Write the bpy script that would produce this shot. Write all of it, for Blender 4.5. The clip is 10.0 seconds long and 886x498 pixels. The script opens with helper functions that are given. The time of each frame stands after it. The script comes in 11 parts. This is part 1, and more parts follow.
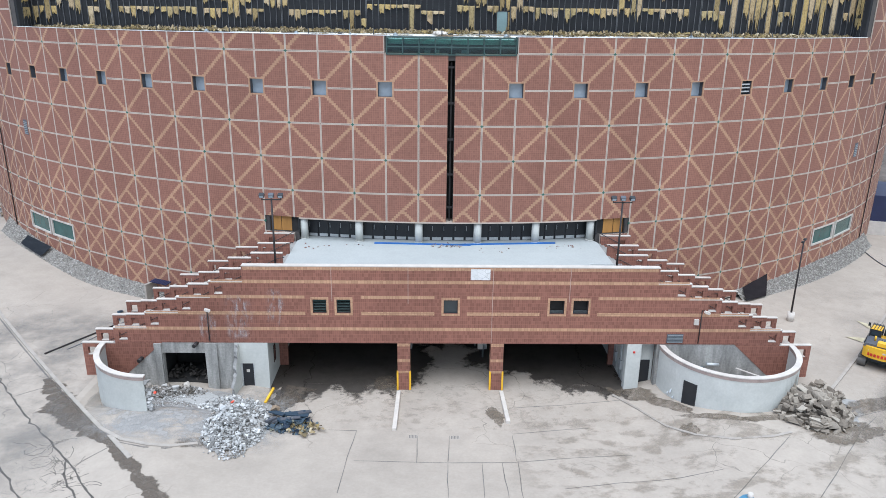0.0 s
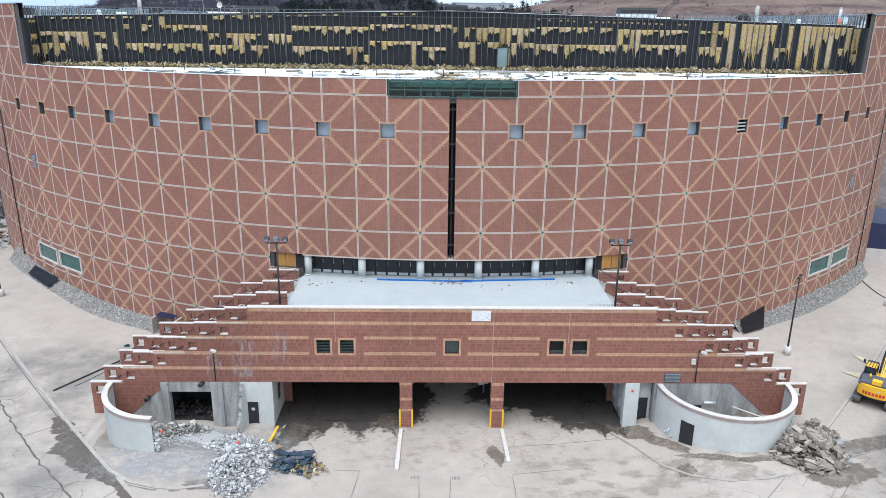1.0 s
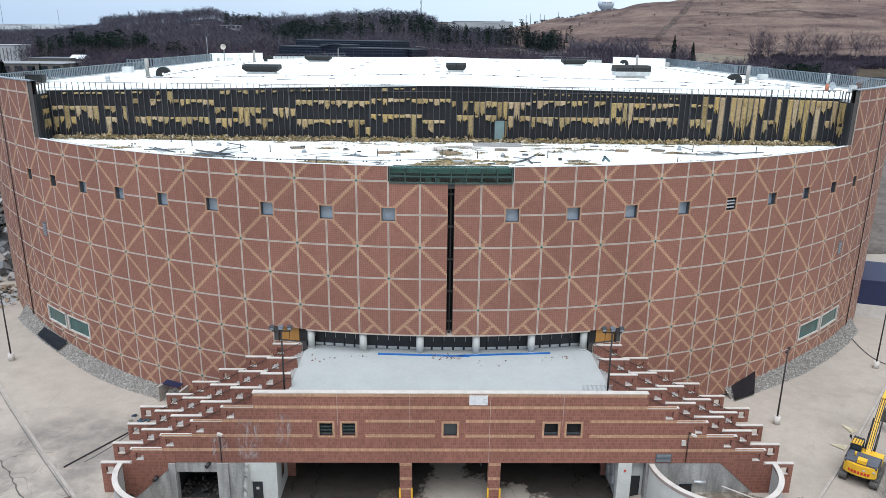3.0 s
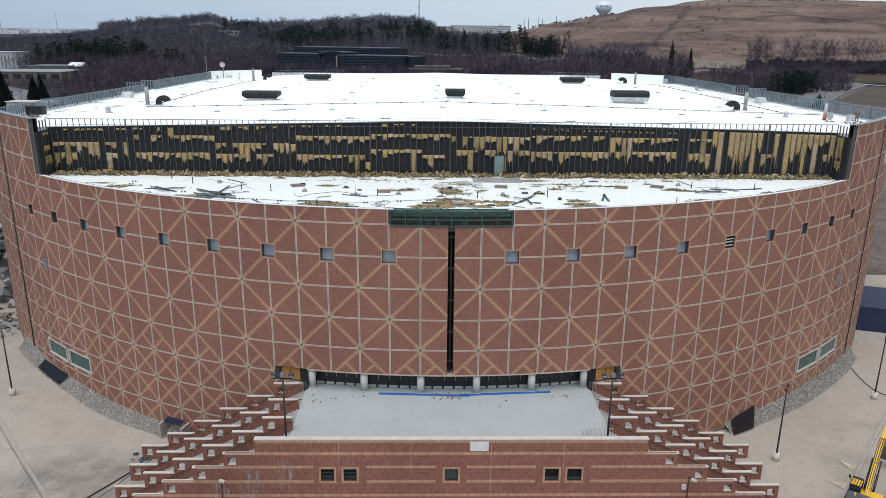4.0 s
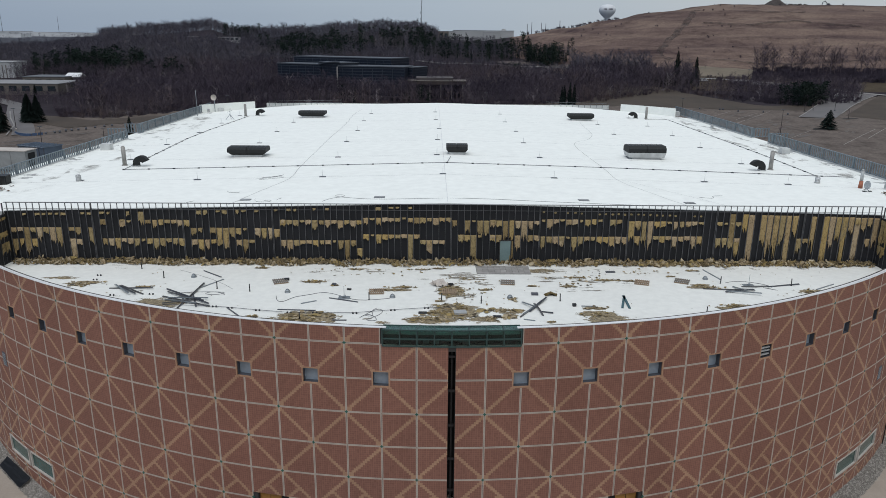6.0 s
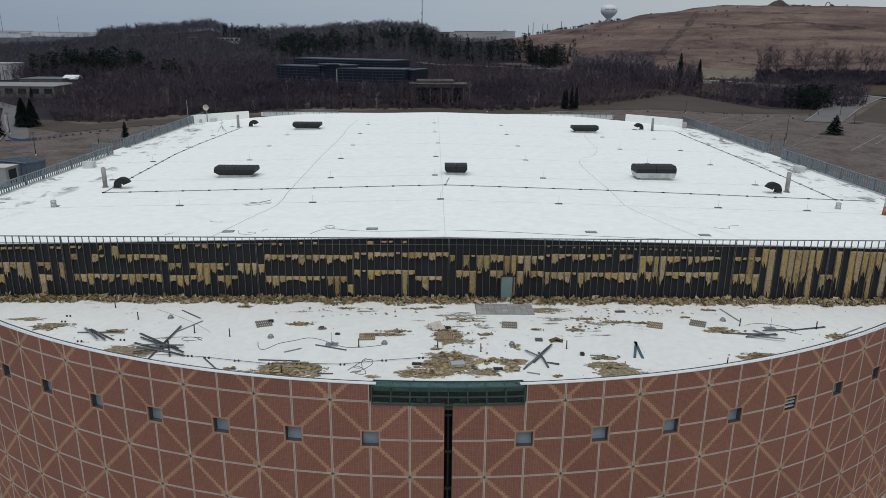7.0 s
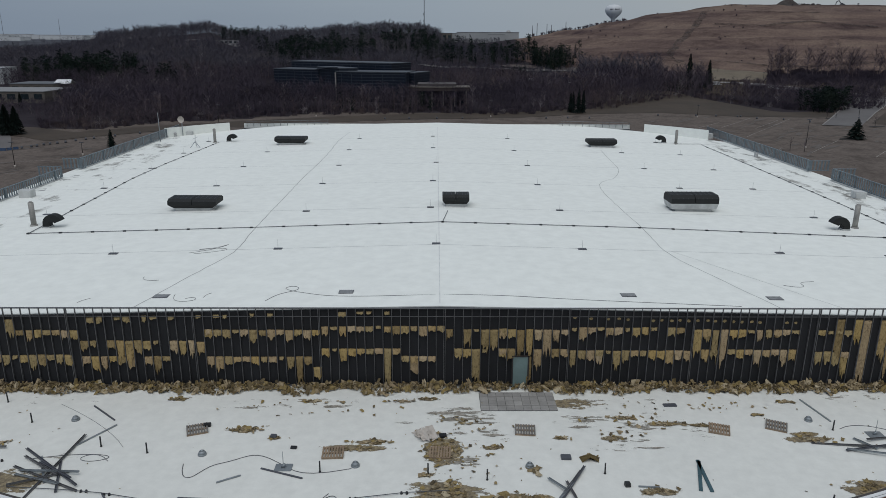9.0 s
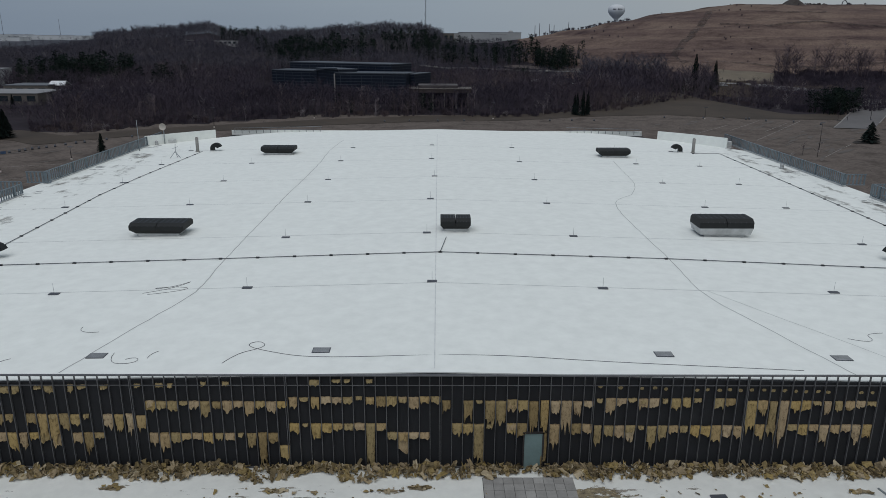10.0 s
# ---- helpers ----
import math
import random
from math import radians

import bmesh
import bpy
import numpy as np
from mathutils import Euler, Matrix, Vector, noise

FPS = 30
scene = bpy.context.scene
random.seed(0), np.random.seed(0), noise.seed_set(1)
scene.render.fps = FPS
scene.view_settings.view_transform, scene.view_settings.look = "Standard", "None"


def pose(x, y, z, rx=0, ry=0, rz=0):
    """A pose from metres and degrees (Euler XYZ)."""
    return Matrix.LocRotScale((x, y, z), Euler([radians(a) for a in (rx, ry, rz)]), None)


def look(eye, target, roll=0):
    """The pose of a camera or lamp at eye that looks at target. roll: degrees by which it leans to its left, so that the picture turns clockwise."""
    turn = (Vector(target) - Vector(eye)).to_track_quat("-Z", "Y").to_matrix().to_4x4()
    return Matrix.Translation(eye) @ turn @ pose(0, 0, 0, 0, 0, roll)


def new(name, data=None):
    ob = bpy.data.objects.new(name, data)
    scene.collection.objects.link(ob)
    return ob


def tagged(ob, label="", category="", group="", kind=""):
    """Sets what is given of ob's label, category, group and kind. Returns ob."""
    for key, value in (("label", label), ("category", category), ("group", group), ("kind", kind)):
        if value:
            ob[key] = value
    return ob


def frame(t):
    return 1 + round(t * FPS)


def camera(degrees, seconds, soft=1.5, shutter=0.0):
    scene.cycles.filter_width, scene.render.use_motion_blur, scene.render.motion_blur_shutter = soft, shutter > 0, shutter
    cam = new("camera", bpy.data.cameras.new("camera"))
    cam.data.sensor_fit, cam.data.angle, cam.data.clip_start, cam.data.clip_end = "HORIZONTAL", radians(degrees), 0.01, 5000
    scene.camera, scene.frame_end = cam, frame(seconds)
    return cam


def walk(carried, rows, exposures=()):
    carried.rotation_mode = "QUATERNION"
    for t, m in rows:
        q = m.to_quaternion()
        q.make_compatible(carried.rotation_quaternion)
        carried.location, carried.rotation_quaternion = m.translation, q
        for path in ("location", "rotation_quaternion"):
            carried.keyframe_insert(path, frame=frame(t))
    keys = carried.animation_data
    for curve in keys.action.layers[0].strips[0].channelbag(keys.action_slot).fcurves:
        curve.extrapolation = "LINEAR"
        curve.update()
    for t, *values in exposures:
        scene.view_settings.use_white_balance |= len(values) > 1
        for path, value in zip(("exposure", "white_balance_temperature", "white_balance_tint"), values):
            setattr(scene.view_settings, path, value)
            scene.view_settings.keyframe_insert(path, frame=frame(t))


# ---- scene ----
cam = camera(63.71, 10.0, soft=0.7)
PATH = [
    (0, -1.819, -61.513, 28.991, 71.821, -0.740, -1.004),
    (0.5, -1.842, -61.639, 30.332, 72.111, -0.712, -0.938),
    (1, -1.840, -61.741, 31.877, 72.418, -0.681, -0.885),
    (1.5, -1.801, -61.883, 33.439, 72.717, -0.657, -0.854),
    (2, -1.751, -61.996, 35.005, 72.997, -0.663, -0.833),
    (2.5, -1.724, -62.085, 36.597, 73.248, -0.701, -0.812),
    (4, -1.989, -61.269, 41.865, 73.535, -0.570, -1.028),
    (4.5, -1.957, -59.365, 43.644, 73.582, -0.504, -0.981),
    (5, -1.869, -56.875, 45.402, 73.579, -0.472, -0.931),
    (5.5, -1.758, -54.041, 47.183, 73.547, -0.477, -0.876),
    (6, -1.611, -51.093, 48.895, 73.507, -0.504, -0.826),
    (7.5, -0.927, -42.009, 51.120, 73.440, -0.500, -0.687),
    (8, -0.696, -38.134, 51.171, 73.465, -0.395, -0.625),
    (8.5, -0.480, -33.819, 51.245, 73.491, -0.309, -0.564),
    (9, -0.259, -29.108, 51.323, 73.514, -0.271, -0.497),
    (9.5, -0.043, -24.271, 51.439, 73.528, -0.254, -0.422),
    (10, 0.195, -19.201, 51.570, 73.520, -0.240, -0.360),
]
EXPOSURES = [(0, 1.22, 5980, 9), (1.5, 1.3, 6000, 9), (2.5, 1.16, 6150, 9), (4, 0.56, 6500, 10), (5.5, 0.1, 6600, 11), (7.5, -0.2, 6680, 11), (10, -0.56, 6560, 10)]
walk(cam, [(t, pose(*row)) for t, *row in PATH], EXPOSURES)

# ---- light ----
world = bpy.data.worlds.new("overcast")
scene.world = world
world.use_nodes = True
wn, wl = world.node_tree.nodes, world.node_tree.links
wn.clear()
w_out = wn.new("ShaderNodeOutputWorld")
w_bg = wn.new("ShaderNodeBackground")
w_sky = wn.new("ShaderNodeTexSky")
w_sky.sky_type, w_sky.sun_disc = "NISHITA", False
w_sky.sun_elevation, w_sky.sun_rotation = radians(62), radians(200)
w_sky.air_density, w_sky.dust_density = 1.0, 4.0
w_mix = wn.new("ShaderNodeMixRGB")
w_mix.inputs[0].default_value = 0.82
w_mix.inputs[2].default_value = (4.35, 4.9, 5.45, 1)     # the cloud deck
wl.new(w_sky.outputs[0], w_mix.inputs[1])
# the deck is heavier and bluer to the west, with soft uneven cloud
w_dir = wn.new("ShaderNodeTexCoord")
w_xyz = wn.new("ShaderNodeSeparateXYZ")
wl.new(w_dir.outputs["Generated"], w_xyz.inputs[0])
w_map = wn.new("ShaderNodeMapRange")
w_map.inputs["From Min"].default_value, w_map.inputs["From Max"].default_value = -0.75, 0.75
wl.new(w_xyz.outputs[0], w_map.inputs["Value"])
w_cloud = wn.new("ShaderNodeTexNoise")
w_cloud.inputs["Scale"].default_value, w_cloud.inputs["Detail"].default_value = 2.2, 5
w_str = wn.new("ShaderNodeMapping")
w_str.inputs["Scale"].default_value = (1, 1, 4)
wl.new(w_dir.outputs["Generated"], w_str.inputs[0])
wl.new(w_str.outputs[0], w_cloud.inputs["Vector"])
w_add = wn.new("ShaderNodeMath")
w_add.operation = "MULTIPLY_ADD"
w_add.inputs[1].default_value = 0.35
wl.new(w_cloud.outputs["Fac"], w_add.inputs[0])
wl.new(w_map.outputs[0], w_add.inputs[2])
w_deck = wn.new("ShaderNodeValToRGB")
w_deck.color_ramp.elements[0].position, w_deck.color_ramp.elements[0].color = 0.22, (0.60, 0.69, 0.83, 1)
w_deck.color_ramp.elements[1].position, w_deck.color_ramp.elements[1].color = 0.98, (1.12, 1.11, 1.08, 1)
w_mid = w_deck.color_ramp.elements.new(0.65)
w_mid.color = (0.91, 0.975, 1.04, 1)
wl.new(w_add.outputs[0], w_deck.inputs[0])
w_mul = wn.new("ShaderNodeMixRGB")
w_mul.blend_type = "MULTIPLY"
w_mul.inputs[0].default_value = 1.0
wl.new(w_mix.outputs[0], w_mul.inputs[1])
wl.new(w_deck.outputs[0], w_mul.inputs[2])
wl.new(w_mul.outputs[0], w_bg.inputs[0])
w_bg.inputs[1].default_value = 0.108
wl.new(w_bg.outputs[0], w_out.inputs[0])

sun = new("sun", bpy.data.lights.new("sun", "SUN"))
sun.data.energy, sun.data.angle, sun.data.color = 1.58, radians(60), (0.97, 0.985, 1.0)
sun.matrix_world = look((0, 0, 60), (5, 14, 24))

# ---- materials ----


def nodes_of(name):
    m = bpy.data.materials.new(name)
    m.use_nodes = True
    t = m.node_tree
    b = t.nodes["Principled BSDF"]
    return m, t, b


def ramp(t, fac, stops):
    n = t.nodes.new("ShaderNodeValToRGB")
    e = n.color_ramp.elements
    while len(e) < len(stops):
        e.new(0.5)
    for el, (p, c) in zip(e, stops):
        el.position, el.color = p, (*c, 1) if len(c) == 3 else c
    t.links.new(fac, n.inputs[0])
    return n.outputs[0]


def noise_of(t, scale, detail=6, rough=0.6, stretch=None, coord="Position"):
    tex = t.nodes.new("ShaderNodeTexNoise")
    tex.inputs["Scale"].default_value = scale
    tex.inputs["Detail"].default_value = detail
    tex.inputs["Roughness"].default_value = rough
    if coord == "Position":
        src = t.nodes.new("ShaderNodeNewGeometry").outputs["Position"]
    else:
        src = t.nodes.new("ShaderNodeTexCoord").outputs["Object"]
    if stretch:
        mp = t.nodes.new("ShaderNodeMapping")
        mp.inputs["Scale"].default_value = stretch
        t.links.new(src, mp.inputs[0])
        src = mp.outputs[0]
    t.links.new(src, tex.inputs["Vector"])
    return tex.outputs["Fac"]


def mixed(t, fac, a, b, mode="MIX"):
    n = t.nodes.new("ShaderNodeMixRGB")
    n.blend_type = mode
    for i, v in ((0, fac), (1, a), (2, b)):
        if isinstance(v, (int, float)):
            n.inputs[i].default_value = v
        elif isinstance(v, tuple):
            n.inputs[i].default_value = (*v, 1)
        else:
            t.links.new(v, n.inputs[i])
    return n.outputs[0]


def sums(t, op, a, b=0.0):
    n = t.nodes.new("ShaderNodeMath")
    n.operation = op
    for i, v in ((0, a), (1, b)):
        if isinstance(v, (int, float)):
            n.inputs[i].default_value = v
        else:
            t.links.new(v, n.inputs[i])
    return n.outputs[0]


def bumped(t, b, height, strength, distance):
    n = t.nodes.new("ShaderNodeBump")
    n.inputs["Strength"].default_value, n.inputs["Distance"].default_value = strength, distance
    t.links.new(height, n.inputs["Height"])
    t.links.new(n.outputs[0], b.inputs["Normal"])


def plain(name, col, rough=0.7, metal=0.0, var=0.18, scale=1.2, fine=18.0, bump=0.15, rand=0.0, stretch=None, spec=None):
    """A surface with broad stains, fine grain and slight relief."""
    m, t, b = nodes_of(name)
    broad, grain = noise_of(t, scale, stretch=stretch), noise_of(t, fine, 4)
    dark = tuple(c * (1 - var) for c in col)
    light = tuple(min(1, c * (1 + var * 0.7)) for c in col)
    c = ramp(t, broad, [(0.3, dark), (0.7, light)])
    g = ramp(t, grain, [(0.3, (1 - var * 0.5,) * 3), (0.7, (1, 1, 1))])
    c = mixed(t, 1.0, c, g, "MULTIPLY")
    if rand:
        r = t.nodes.new("ShaderNodeObjectInfo").outputs["Random"]
        c = mixed(t, 1.0, c, ramp(t, r, [(0, (1 - rand,) * 3), (1, (1 + rand,) * 3)]), "MULTIPLY")
    t.links.new(c, b.inputs["Base Color"])
    b.inputs["Roughness"].default_value, b.inputs["Metallic"].default_value = rough, metal
    if spec is not None:
        b.inputs["Specular IOR Level"].default_value = spec
    if bump:
        bumped(t, b, grain, bump, 0.02)
    return m


def islands(name, stops, rough=0.85, fine=9.0, var=0.25):
    """A heap or wood whose pieces differ one from the next."""
    m, t, b = nodes_of(name)
    r = t.nodes.new("ShaderNodeNewGeometry").outputs["Random Per Island"]
    c = ramp(t, r, stops)
    g = ramp(t, noise_of(t, fine, 4), [(0.3, (1 - var,) * 3), (0.7, (1, 1, 1))])
    t.links.new(mixed(t, 1.0, c, g, "MULTIPLY"), b.inputs["Base Color"])
    b.inputs["Roughness"].default_value = rough
    b.inputs["Specular IOR Level"].default_value = 0.25
    return m


def torn(name, dark, mid, pale):
    """Torn fibrous wool: noise paints dark hollows, highlights and pale facing into the yellow, flap by flap uneven."""
    m, t, b = nodes_of(name)
    c = ramp(t, noise_of(t, 5.5, 5, 0.7, stretch=(1.6, 1, 0.8)), [(0.3, dark), (0.48, mid), (0.64, tuple(x * 1.15 for x in mid)), (0.78, pale)])
    r = t.nodes.new("ShaderNodeObjectInfo").outputs["Random"]
    c = mixed(t, 1.0, c, ramp(t, r, [(0, (0.70, 0.66, 0.60)), (0.3, (0.92, 0.93, 0.90)), (0.5, (1.1, 1.02, 0.78)), (0.7, (1.0, 0.96, 1.0)), (0.85, (1.02, 1.0, 1.15)), (1, (1.2, 1.22, 1.45))]), "MULTIPLY")
    t.links.new(c, b.inputs["Base Color"])
    b.inputs["Roughness"].default_value = 0.95
    b.inputs["Specular IOR Level"].default_value = 0.15
    bumped(t, b, noise_of(t, 9, 4), 0.6, 0.06)
    return m


def tiled(name, base, other, tw, th, rand=0.06, vary=0.10, joint=0.72):
    """Glazed facing tile: rows of tiles with darker joints, tile by tile uneven, laid along the piece's own x and z."""
    m, t, b = nodes_of(name)
    obj = t.nodes.new("ShaderNodeTexCoord").outputs["Object"]
    sep = t.nodes.new("ShaderNodeSeparateXYZ")
    t.links.new(obj, sep.inputs[0])
    u, v = sums(t, "DIVIDE", sep.outputs[0], tw), sums(t, "DIVIDE", sep.outputs[2], th)
    fu, fv = sums(t, "FRACT", u), sums(t, "FRACT", v)
    line = sums(t, "MAXIMUM", sums(t, "LESS_THAN", fu, 0.1), sums(t, "LESS_THAN", fv, 0.08))
    comb = t.nodes.new("ShaderNodeCombineXYZ")
    t.links.new(sums(t, "FLOOR", u), comb.inputs[0])
    t.links.new(sums(t, "FLOOR", v), comb.inputs[2])
    info = t.nodes.new("ShaderNodeObjectInfo")
    t.links.new(sums(t, "MULTIPLY", info.outputs["Random"], 97.0), comb.inputs[1])
    wn2 = t.nodes.new("ShaderNodeTexWhiteNoise")
    t.links.new(comb.outputs[0], wn2.inputs["Vector"])
    c = mixed(t, wn2.outputs["Value"], tuple(x * (1 - vary) for x in base), tuple(x * (1 + vary) for x in other))
    c = mixed(t, line, c, tuple(x * joint for x in base))
    wash = ramp(t, noise_of(t, 0.16, 5, stretch=(1, 1, 0.45)), [(0.3, (0.86, 0.86, 0.86)), (0.7, (1.06, 1.06, 1.06))])
    c = mixed(t, 1.0, c, wash, "MULTIPLY")
    c = mixed(t, 1.0, c, ramp(t, info.outputs["Random"], [(0, (1 - rand,) * 3), (1, (1 + rand,) * 3)]), "MULTIPLY")
    t.links.new(c, b.inputs["Base Color"])
    b.inputs["Roughness"].default_value = 0.62
    b.inputs["Specular IOR Level"].default_value = 0.3
    bumped(t, b, sums(t, "SUBTRACT", 1.0, line), 0.25, 0.01)
    return m


def concrete(name, col, crack=4.5, width=0.004, wet=None, var=0.16, fine=6.0):
    """Poured concrete with broad stains, hairline cracks and grit."""
    m, t, b = nodes_of(name)
    broad, mid, grain = noise_of(t, 0.11, 6, 0.62), noise_of(t, 0.7, 5, 0.65), noise_of(t, fine, 3)
    c = ramp(t, broad, [(0.28, tuple(x * (1 - var * 1.3) for x in col)), (0.5, col), (0.75, tuple(min(1, x * (1 + var * 0.6)) for x in col))])
    c = mixed(t, 1.0, c, ramp(t, mid, [(0.3, (1 - var,) * 3), (0.62, (1, 1, 1))]), "MULTIPLY")
    c = mixed(t, 1.0, c, ramp(t, grain, [(0.3, (0.93,) * 3), (0.7, (1.02,) * 3)]), "MULTIPLY")
    if crack:
        pos = t.nodes.new("ShaderNodeNewGeometry").outputs["Position"]
        off = t.nodes.new("ShaderNodeTexNoise")
        off.inputs["Scale"].default_value = 0.5
        t.links.new(pos, off.inputs["Vector"])
        warp = t.nodes.new("ShaderNodeVectorMath")
        warp.operation = "MULTIPLY_ADD"
        warp.inputs[1].default_value = (2.2, 2.2, 0)
        t.links.new(off.outputs["Color"], warp.inputs[0])
        t.links.new(pos, warp.inputs[2])
        vor = t.nodes.new("ShaderNodeTexVoronoi")
        vor.feature = "DISTANCE_TO_EDGE"
        vor.inputs["Scale"].default_value = 1 / crack
        t.links.new(warp.outputs[0], vor.inputs["Vector"])
        some = ramp(t, noise_of(t, 0.06, 3), [(0.5, (0, 0, 0)), (0.58, (1, 1, 1))])
        hair = sums(t, "MULTIPLY", sums(t, "LESS_THAN", vor.outputs["Distance"], width), some)
        c = mixed(t, hair, c, tuple(x * 0.58 for x in col))
    t.links.new(c, b.inputs["Base Color"])
    b.inputs["Roughness"].default_value = 0.82
    b.inputs["Specular IOR Level"].default_value = 0.3
    bumped(t, b, grain, 0.2, 0.02)
    return m


def glassy(name, col, rough=0.08, metal=0.0, spec=0.8):
    m, t, b = nodes_of(name)
    c = ramp(t, noise_of(t, 0.8, 4), [(0.3, tuple(x * 0.8 for x in col)), (0.7, tuple(x * 1.15 for x in col))])
    t.links.new(c, b.inputs["Base Color"])
    b.inputs["Roughness"].default_value, b.inputs["Metallic"].default_value = rough, metal
    b.inputs["Specular IOR Level"].default_value = spec
    return m


def crazing(name, col, cell, width):
    """Fine net of cracks in old paving, fading out round its rim."""
    m, t, b = nodes_of(name)
    pos = t.nodes.new("ShaderNodeNewGeometry").outputs["Position"]
    off = t.nodes.new("ShaderNodeTexNoise")
    off.inputs["Scale"].default_value = 1.3
    t.links.new(pos, off.inputs["Vector"])
    warp = t.nodes.new("ShaderNodeVectorMath")
    warp.operation = "MULTIPLY_ADD"
    warp.inputs[1].default_value = (0.7, 0.7, 0)
    t.links.new(off.outputs["Color"], warp.inputs[0])
    t.links.new(pos, warp.inputs[2])
    vor = t.nodes.new("ShaderNodeTexVoronoi")
    vor.feature = "DISTANCE_TO_EDGE"
    vor.inputs["Scale"].default_value = 1 / cell
    t.links.new(warp.outputs[0], vor.inputs["Vector"])
    net = sums(t, "LESS_THAN", vor.outputs["Distance"], width)
    some = ramp(t, noise_of(t, 0.45, 4), [(0.44, (0, 0, 0)), (0.54, (1, 1, 1))])
    g = t.nodes.new("ShaderNodeTexCoord").outputs["Generated"]
    sep = t.nodes.new("ShaderNodeSeparateXYZ")
    t.links.new(g, sep.inputs[0])
    rim = 1.0
    for k in (0, 1):
        u = sep.outputs[k]
        rim = sums(t, "MULTIPLY", rim, sums(t, "MULTIPLY", 4.0, sums(t, "MULTIPLY", u, sums(t, "SUBTRACT", 1.0, u))))
    rim = sums(t, "GREATER_THAN", rim, 0.3)
    t.links.new(sums(t, "MULTIPLY", sums(t, "MULTIPLY", net, some), sums(t, "MULTIPLY", rim, 0.8)), b.inputs["Alpha"])
    b.inputs["Base Color"].default_value = (*col, 1)
    b.inputs["Roughness"].default_value = 0.9
    return m


def veil(name, col, scale, lo, hi, least, most):
    """Drying mud: a thin coat, patchy and see-through."""
    m, t, b = nodes_of(name)
    a = ramp(t, noise_of(t, scale, 7, 0.7), [(lo, (least,) * 3), (hi, (most,) * 3)])
    # the coat thins out raggedly towards its rim
    at = t.nodes.new("ShaderNodeAttribute")
    at.attribute_name = "coat"
    k = t.nodes.new("ShaderNodeMath")
    k.operation = "MULTIPLY_ADD"
    k.inputs[1].default_value = 0.9
    t.links.new(at.outputs["Fac"], k.inputs[0])
    t.links.new(noise_of(t, 1.3, 7, 0.7), k.inputs[2])
    rim = ramp(t, k.outputs[0], [(0.78, (0, 0, 0)), (1.02, (1, 1, 1))])
    t.links.new(mixed(t, 1.0, a, rim, "MULTIPLY"), b.inputs["Alpha"])
    c = ramp(t, noise_of(t, scale * 3, 4), [(0.3, tuple(x * 0.75 for x in col)), (0.7, col)])
    t.links.new(c, b.inputs["Base Color"])
    b.inputs["Roughness"].default_value = 0.6
    return m


def film_of(name, col, scale, stretch, lo, hi, most=0.85, fade=True):
    """A thin uneven film of dust, bloom or damp that lies on another surface and thins out to its rim."""
    m, t, b = nodes_of(name)
    a = ramp(t, noise_of(t, scale, 7, 0.68, stretch=stretch), [(lo, (0, 0, 0)), (hi, (1, 1, 1))])
    g = t.nodes.new("ShaderNodeTexCoord").outputs["Generated"]
    sep = t.nodes.new("ShaderNodeSeparateXYZ")
    t.links.new(g, sep.inputs[0])
    rim = 1.0
    for k in ((0, 1) if fade == "flat" else (0, 2)):
        u = sep.outputs[k]
        rim = sums(t, "MULTIPLY", rim, sums(t, "MULTIPLY", 4.0, sums(t, "MULTIPLY", u, sums(t, "SUBTRACT", 1.0, u))))
    rim = sums(t, "MINIMUM", 1.0, sums(t, "MULTIPLY", rim, 2.2))
    t.links.new(sums(t, "MULTIPLY", sums(t, "MULTIPLY", a, rim), most), b.inputs["Alpha"])
    c = ramp(t, noise_of(t, scale * 4, 4), [(0.3, tuple(x * 0.8 for x in col)), (0.7, col)])
    t.links.new(c, b.inputs["Base Color"])
    b.inputs["Roughness"].default_value = 0.9
    b.inputs["Specular IOR Level"].default_value = 0.2
    return m


RED_A, RED_B = (0.214, 0.098, 0.070), (0.238, 0.110, 0.079)
M_RED = tiled("red_tile", RED_A, RED_B, 0.1934, 0.1922, rand=0.05, vary=0.035, joint=1.55)
M_TAN = tiled("tan_tile", (0.385, 0.222, 0.138), (0.42, 0.244, 0.154), 0.1934, 0.1922, vary=0.03, joint=0.88)
M_EDGE = plain("precast_edge", (0.46, 0.378, 0.315), 0.75, var=0.12)
M_GREEN = plain("green_boss", (0.02, 0.105, 0.075), 0.5)
M_BRICK = tiled("block_tile", (0.188, 0.081, 0.058), (0.220, 0.097, 0.070), 0.16, 0.30, rand=0.05, vary=0.10, joint=1.6)
M_BAND = tiled("block_band", (0.40, 0.23, 0.14), (0.44, 0.26, 0.16), 0.24, 0.3, rand=0.04)
M_CAP = plain("stone_cap", (0.52, 0.470, 0.420), 0.7, var=0.15)
M_CONC = concrete("concrete_ground", (0.376, 0.322, 0.270), var=0.11, fine=5.0)
M_KERB = plain("kerb_concrete", (0.35, 0.308, 0.268), 0.9)
M_OLD = concrete("stained_concrete", (0.31, 0.298, 0.283), crack=2.5, var=0.4)
M_WHITE = concrete("painted_concrete", (0.500, 0.497, 0.462), crack=0, var=0.13)
M_STREAK = plain("streaked_concrete", (0.33, 0.315, 0.292), 0.9, var=0.55, scale=1.3, fine=7.0, stretch=(1, 1, 0.16))
M_PLAZA = concrete("plaza_coating", (0.375, 0.390, 0.380), crack=0, var=0.06)
M_ROOF = concrete("roof_membrane", (0.85, 0.868, 0.826), crack=0, var=0.006, fine=0.9)
